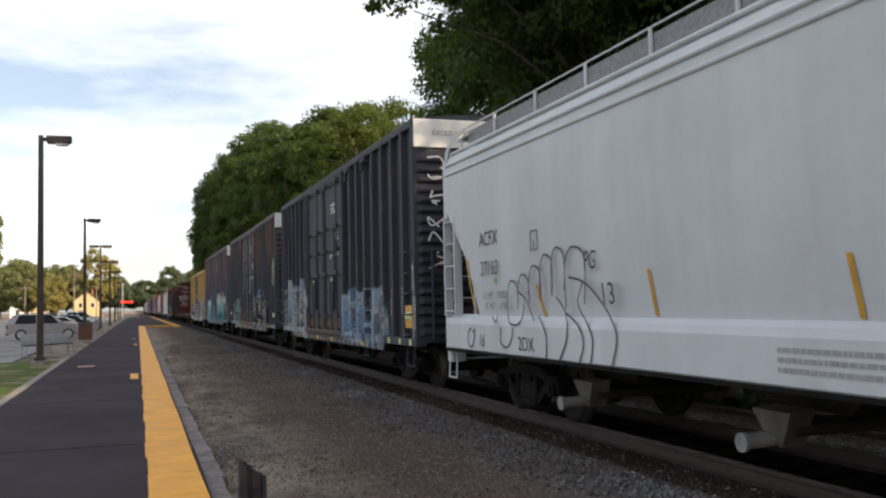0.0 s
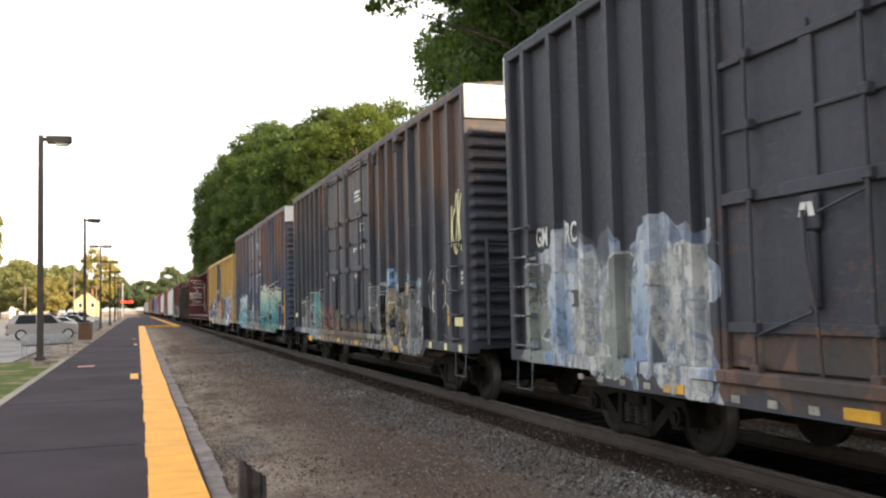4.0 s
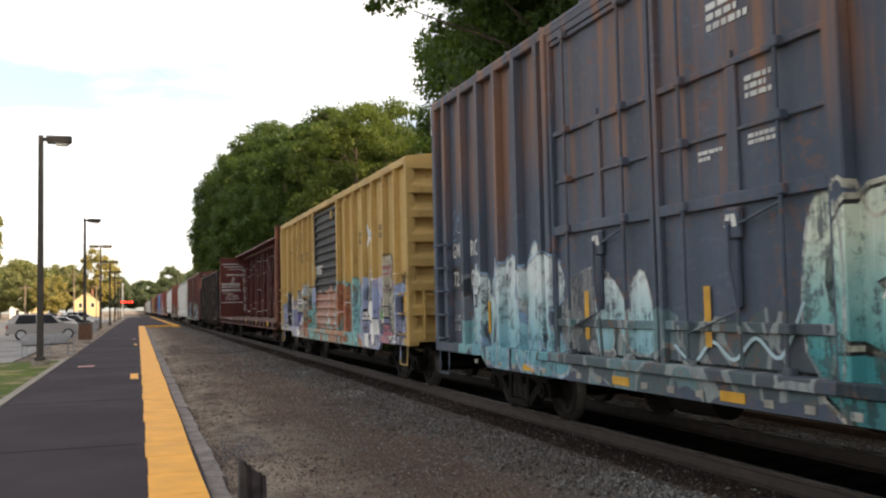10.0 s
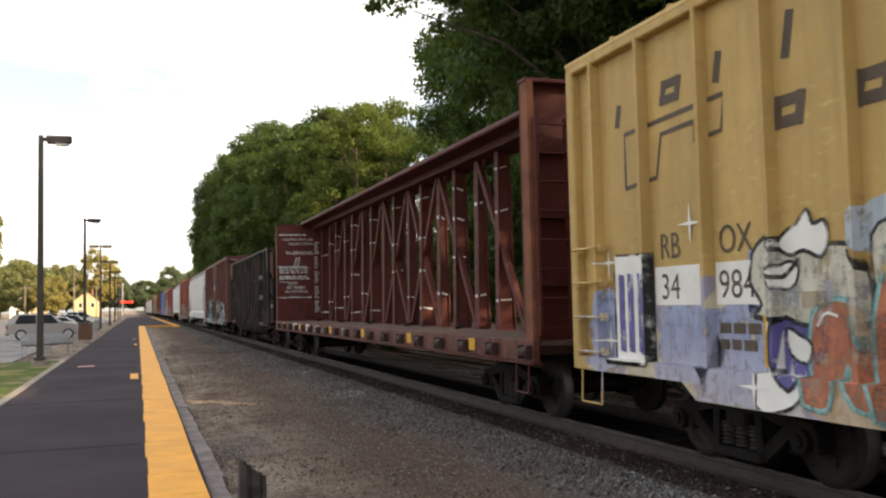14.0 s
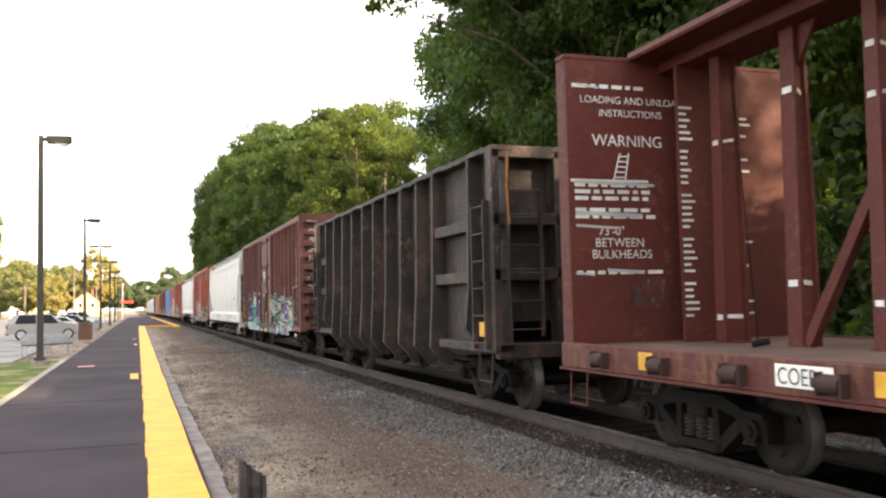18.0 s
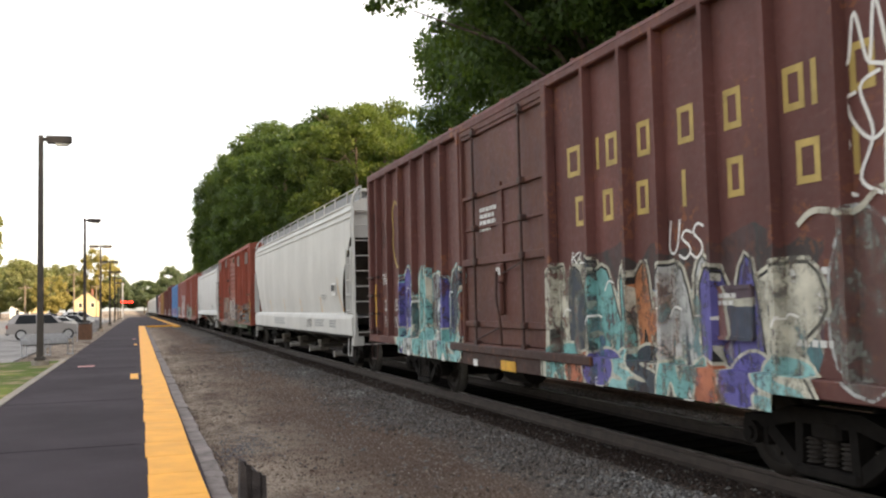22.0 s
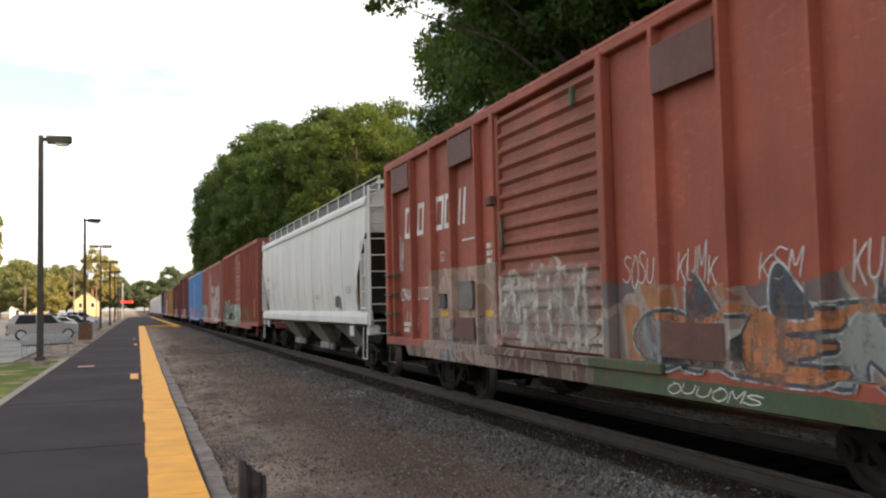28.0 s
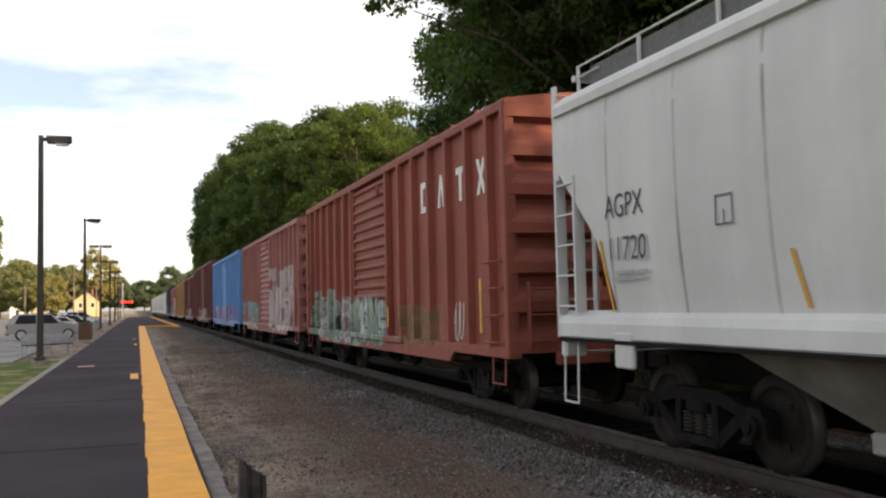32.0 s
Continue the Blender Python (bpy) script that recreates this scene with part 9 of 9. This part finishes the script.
for word, y, z in (("LD LMT", 14.59, 1.31), ("LT WT", 14.57, 1.18), ("196500", 13.88, 1.31), ("71500", 13.82, 1.19)):
    writing(word, 0.14, M_WHITE, wc, y, z, -SHEET - 0.005, squeeze=0.68)
plate(wc, 14.78, 14.84, 1.18, 2.07, M_YELLOW, "reflector", -HW - 0.004, "faded yellow reflector strip")
bars(wc, 8.9, 3.05, (1, 0.8, 0.9, 0.6), 0.7, 0.06, M_WHITE, -SHEET - 0.046, seed=92)
plate(wc, 9.6, 9.9, 2.7, 3.0, M_PANEL, "paper_label", -SHEET - 0.004, "torn white label")
plate(wc, 7.5, 8.0, 0.70, 0.84, M_YELLOW, "reflector", -HW - 0.01)
scrawl(wc, 0.95, 1.65, 2.2, 3.3, 3, M_PANEL, 0.03, 103)
for y in (1.0, 3.5, 5.2, 9.0, 10.5, 12.5):
    plate(wc, y - 0.08, y + 0.08, 0.70, 0.80, M_PANEL, "reflector", -HW - 0.01)

end_scrawl(wc, M_PALEINK, 7, 0.245)
# second covered hopper
hop8 = join(hopper(140.8, 17.7, P_HOP8, "warm grey covered hopper car with four round outlets", (0.91, 1.42), (3.25, 6.83, 10.43, 14.0), 1.25, M_WALK), 140.8)
body_strip(hop8, [(1.62, 2.33), (1.58, 2.05), (1.50, 1.85), (1.36, 1.62), (1.22, 1.48)], 0.06)
for y in (3.95, 7.15, 10.35, 13.5):
    body_strip(hop8, down(y, 1.47, 1.90, 0.06), 0.05)
plate(hop8, 1.85, 2.32, 1.90, 2.22, M_PANEL, "routing_board", -HW + 0.02)
plate(hop8, 2.10, 2.27, 2.02, 2.18, M_BLACK, "placard", -HW - 0.008)
plate(hop8, 1.90, 2.06, 2.02, 2.18, M_BLACK, "placard", -HW - 0.008)
bars(hop8, 3.6, 1.95, (1, 0.7), 0.5, 0.04, M_PALEINK, -HW - 0.002, seed=111)
bars(hop8, 4.6, 1.28, (1, 0.9, 1), 1.3, 0.045, M_PALEINK, -HW - 0.004, seed=112)
bars(hop8, 12.2, 1.28, (1, 0.9, 1), 2.3, 0.05, M_PALEINK, -HW - 0.004, seed=113)
bars(hop8, 2.6, 1.28, (1, 0.9, 1), 0.8, 0.045, M_PALEINK, -HW - 0.004, seed=115)
scrawl(hop8, 5.0, 5.8, 1.05, 1.3, 4, M_GREYINK, 0.03, 114, -HW - 0.006, loops=5)

# faded red boxcar
cp = join(boxcar(160.1, 15.25, 4.43, P_CP, "faded red boxcar with a ribbed door, green sill and graffiti", (0.72, 1.92, 2.96, 4.07, 5.15, 10.10, 11.25, 12.27, 13.45, 14.65),
                 ((6.25, 9.30),), "ribbed", P_CPDOOR, 8, trim=P_CPSILL, belly=(1.2, 13.9), thick=0.06, front=0.08), 160.1)
M_PATCH = paint("dark_repair_paint", (0.12, 0.055, 0.045), 0.3)
for a, b, z0_, z1_ in ((0.74, 1.9, 3.62, 4.14), (4.1, 5.12, 3.66, 4.14), (10.14, 11.22, 3.84, 4.28), (13.48, 14.62, 3.82, 4.29)):
    plate(cp, a, b, z0_, z1_, M_PATCH, "repair_plate", -HW + 0.01, "dark riveted repair plate", 0.03)
for a, b in ((4.1, 5.1), (10.2, 11.0)):
    plate(cp, a, b, 1.08, 1.42, M_PATCH, "repair_plate", -HW + 0.01, "dark riveted repair plate", 0.03)
hollow_shapes(cp, ((14.12, 0.36), (13.32, 0.36), (12.30, 0.44), (11.80, 0.34)), 2.90, 3.48, M_WHITE, 0.09, 0.10, label="faded white slanted logo shape")
hollow_shapes(cp, ((11.10, 0.12), (10.88, 0.12)), 2.90, 3.48, M_WHITE, 0.09, 0.10, label="faded white slanted logo shape")
writing("CPAA", 0.34, M_WHITE, cp, 14.50, 1.71, -SHEET - 0.005, squeeze=0.78)
writing("21123", 0.34, M_WHITE, cp, 13.41, 1.72, -SHEET - 0.005, squeeze=0.78)
for i in range(3):
    bars(cp, 9.92, 2.52 - i * 0.11, (1,), 0.42, 0.075, M_WHITE, -SHEET - 0.005, seed=140 + i)
bars(cp, 14.3, 1.30, (1, 0.8), 0.4, 0.07, M_WHITE, -SHEET - 0.005, seed=144)
bars(cp, 10.95, 2.66, (1,), 0.62, 0.03, M_WHITE, -SHEET - 0.005, seed=145)
plate(cp, 11.68, 12.06, 1.43, 1.53, M_YELLOW, "reflector", -SHEET - 0.006)
plate(cp, 9.55, 9.98, 1.43, 1.53, M_YELLOW, "reflector", -SHEET - 0.006)
tack_board(cp, 11.75, 12.04, 1.57, 1.80, M_BLACK)
tack_board(cp, 10.46, 11.08, 1.56, 1.98, M_PLACARD)
box_outline(cp, 11.85, 12.05, 2.36, 2.52, 0.015, M_WHITE)
scrawl(cp, 12.65, 13.30, 0.72, 1.04, 4, M_PANEL, 0.03, 146)
scrawl(cp, 14.25, 14.5, 2.2, 3.0, 2, M_WHITE, 0.02, 147)
for y in (9.36,):
    g = Geo()
    g.box((-HW - 0.10, y - 0.10, 3.02), (-HW + 0.02, y + 0.08, 3.16), 0.02)
    part("door_lock", g, M_PATCH, cp, "rusty iron door lock")
piece(cp, 9.45, 12.5, 0.66, 1.45, 4, (F_DUST, M_SMOKE, F_DUST), M_ROSE, None, 251, 0.03, k=1, shine=M_MIST)
sprayed(cp, [(9.2, 1.08), (6.45, 1.08), (6.45, 1.95), (6.9, 2.12), (7.4, 2.0), (8.0, 2.18), (8.6, 1.98), (9.2, 2.05)], M_FLAKE, 1, soft=0)
sprayed(cp, [(9.1, 1.2), (7.0, 1.15), (6.7, 1.75), (7.6, 1.85), (8.9, 1.7)], M_FLAKE, 3)
piece(cp, 0.3, 5.6, 0.95, 1.55, 6, (M_SMOKE, F_DUST, M_OCHRE, F_GHOST), M_SLATE, M_MIST, 253, 0.035, 0.07, shine=M_MIST)
for y, z in ((4.55, 1.72), (3.35, 1.75), (2.2, 1.7), (0.95, 1.6)):
    sprayed(cp, [(y + 0.25, z - 0.3), (y - 0.25, z - 0.28), (y - 0.05, z), (y + 0.15, z + 0.18), (y + 0.28, z + 0.05)], M_SLATE, 5, M_MIST, 0.025)
sprayed_line(cp, [(5.3, 1.5), (4.6, 1.42), (4.0, 1.55), (3.3, 1.4), (2.6, 1.55), (1.8, 1.45), (1.0, 1.6), (0.4, 1.5)], M_OCHRE, 0.07)
plate(cp, 0.11, 0.22, 0.95, 2.0, M_YELLOW, "reflector")
scrawl(cp, 4.3, 4.95, 1.75, 2.15, 4, M_WHITE, 0.014, 122)
scrawl(cp, 5.35, 5.95, 1.75, 2.2, 4, M_WHITE, 0.014, 125)
scrawl(cp, 3.2, 3.75, 1.75, 2.1, 3, M_WHITE, 0.014, 126)
scrawl(cp, 2.1, 2.7, 1.7, 2.05, 4, M_WHITE, 0.014, 129)
scrawl(cp, 13.3, 14.1, 1.1, 1.6, 3, M_WHITE, 0.025, 123)
scrawl(cp, 3.6, 5.0, 0.74, 0.88, 6, M_WHITE, 0.012, 124, -HW - 0.012)
bars(cp, 0.6, 1.78, (1, 0.8), 0.3, 0.05, M_WHITE, seed=127)

# third covered hopper with three wide chutes
hop10 = join(hopper(176.65, 17.1, P_HOP10, "pale grey covered hopper car with three wide chutes", (1.20, 1.48), (3.05, 7.6, 12.15), 2.1, M_WALK, seams=12, tube=False, front=0.24), 176.65)
writing("AGPX", 0.36, M_BLACK, hop10, 15.87, 2.52, -HW - 0.006, squeeze=0.82)
writing("11720", 0.36, M_BLACK, hop10, 15.84, 2.06, -HW - 0.006, squeeze=0.88)
bars(hop10, 15.75, 1.95, (0.9, 0.8), 0.8, 0.04, M_PALEINK, -HW - 0.002, seed=131)
box_outline(hop10, 13.66, 13.91, 2.28, 2.55, 0.016, M_GREYINK, -HW - 0.003)
for y, a, b, s in ((15.95, 1.52, 2.3, 0.14), (12.92, 1.55, 2.02, 0.12), (9.9, 1.5, 1.98, 0.06), (6.88, 1.5, 1.98, 0.06), (4.5, 1.5, 1.98, 0.06), (1.26, 1.52, 2.3, -0.14)):
    body_strip(hop10, down(y, a, b, s), 0.05)
plate(hop10, 3.15, 3.5, 1.60, 1.88, M_BLACK, "placard", -HW + 0.0, "black placard board")
bars(hop10, 6.2, 1.95, (1, 0.8, 0.9), 0.6, 0.028, M_PALEINK, -HW - 0.002, seed=133)
bars(hop10, 2.4, 2.1, (1, 0.8, 0.9), 0.6, 0.028, M_PALEINK, -HW - 0.002, seed=134, gap=1.3)

# brick red boxcar
M_PATCHOLIVE = plain("dull_olive_buff", (0.21, 0.115, 0.065), 0.4, 2.0, 0.7)
gatx = join(boxcar(195.3, 15.15, 4.44, P_GATX, "brick red boxcar with a ribbed door and white lettering", (0.70, 1.60, 2.55, 3.50, 4.45, 5.35, 10.2, 11.1, 12.0, 12.9, 13.8, 14.5),
                   ((6.30, 9.30),), "ribbed", None, 6, roof_over=0.05), 195.3)
g = Geo()
for i, y in enumerate((4.17, 3.22, 2.27, 1.35)):
    z, h, w = 3.28, 0.55, 0.40
    x0, x1 = -SHEET - 0.003, -SHEET - 0.007
    if i == 0:
        g.box((x0, y, z), (x1, y - 0.12, z + h))
        g.box((x0, y - 0.12, z), (x1, y - w, z + 0.11))
        g.box((x0, y - 0.12, z + h - 0.11), (x1, y - w, z + h))
    elif i == 1:
        g.add([(x1, y, z), (x1, y - 0.12, z), (x1, y - w / 2 - 0.04, z + h), (x1, y - w / 2 + 0.06, z + h)], [(0, 1, 2, 3)])
        g.add([(x1, y - w, z), (x1, y - w + 0.12, z), (x1, y - w / 2 + 0.06, z + h), (x1, y - w / 2 - 0.04, z + h)], [(0, 1, 2, 3)])
    elif i == 2:
        g.box((x0, y, z + h - 0.11), (x1, y - w, z + h))
        g.box((x0, y - w / 2 + 0.06, z), (x1, y - w / 2 - 0.06, z + h - 0.11))
    else:
        g.add([(x1, y, z), (x1, y - 0.12, z), (x1, y - w, z + h), (x1, y - w + 0.12, z + h)], [(0, 1, 2, 3)])
        g.add([(x1 - 0.002, y - w, z), (x1 - 0.002, y - w + 0.12, z), (x1 - 0.002, y, z + h), (x1 - 0.002, y - 0.12, z + h)], [(0, 1, 2, 3)])
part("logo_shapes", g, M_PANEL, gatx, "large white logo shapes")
plate(gatx, 0.95, 1.03, 1.2, 2.0, M_YELLOW, "reflector")
plate(gatx, 6.1, 6.18, 1.2, 1.6, M_YELLOW, "reflector")
scrawl(gatx, 2.0, 2.8, 0.95, 1.7, 4, M_PANEL, 0.03, 141)
piece(gatx, 9.6, 14.4, 0.72, 1.95, 5, (F_MOSS, M_MIST, F_MOSS), M_MIST, None, 261, 0.03, gaps=M_CHAR)
piece(gatx, 6.4, 9.3, 0.80, 1.8, 4, (F_MOSS, M_MIST), M_TEAL, None, 262, 0.03)
piece(gatx, 3.4, 5.6, 0.95, 1.6, 3, (M_PATCHOLIVE,), None, None, 263)
scrawl(gatx, 10.0, 14.0, 0.9, 1.7, 8, M_WHITE, 0.025, 142)

# the rest of the train
c12 = join(boxcar(211.9, 15.0, 4.38, P_PINK, "dusty red boxcar with broad white graffiti", (0.8, 1.7, 2.6, 3.5, 4.5, 5.4, 10.2, 11.1, 12.0, 12.9, 13.8), ((6.3, 9.3),), "ribbed", None, 7), 211.9)
c13 = join(boxcar(228.4, 15.2, 4.40, P_BLUE, "bright blue boxcar with lilac graffiti low on its side", (0.8, 1.7, 2.6, 3.5, 4.5, 5.4, 10.2, 11.1, 12.0, 12.9, 13.8), ((6.3, 9.3),), "ribbed", None, 7), 228.4)
y = 245.0
for paintm, zt, lab in ((P_BROWN, 4.75, "tall brown red boxcar in the train"), (P_BROWN, 4.45, "brown red boxcar with pale graffiti"), (P_TAN, 4.40, "tan boxcar far down the freight train"), (P_PINK, 4.2, "pale dusty boxcar far down the train")):
    join(boxcar(y, 15.3, zt, paintm, lab, (0.9, 2.2, 3.5, 5.0, 10.3, 11.6, 13.0, 14.2), ((6.3, 9.3),), "ribbed", None, 6, spin=False, detail=False), y)
    y += 17.0
join(boxcar(y, 15.3, 4.6, P_BOX1, "dark boxcar far down the train", (0.9, 2.2, 3.5, 5.0, 10.3, 11.6, 13.0, 14.2), ((6.3, 9.3),), "ribbed", None, 6, spin=False, detail=False), y)
y += 17.0
for i in range(6):
    join(hopper(y, 17.2, P_HOP8 if i % 2 else P_HOP10, "pale grey covered hopper far down the train", (0.95, 1.43), (2.4, 6.2, 10.9, 14.6), 1.25, M_WALK, spin=False), y)
    y += 18.9
join(boxcar(y, 15.3, 4.5, P_BROWN, "brown boxcar far down the train", (0.9, 2.2, 3.5, 5.0, 10.3, 11.6, 13.0, 14.2), ((6.3, 9.3),), "ribbed", None, 6, spin=False, detail=False), y)
# ---------------------------------------------------------------- motion


def motions():
    times = [i * 0.5 for i in range(65)]
    for car, y0 in TRAIN:
        walk(car, [(t, pose(XC, y0 - gone(t), 0)) for t in times])
    fine = [i / 15 for i in range(481)]
    for w, y, r in SPIN:
        walk(w, [(t, pose(0, y, r, math.degrees(gone(t) / r))) for t in fine])


motions()
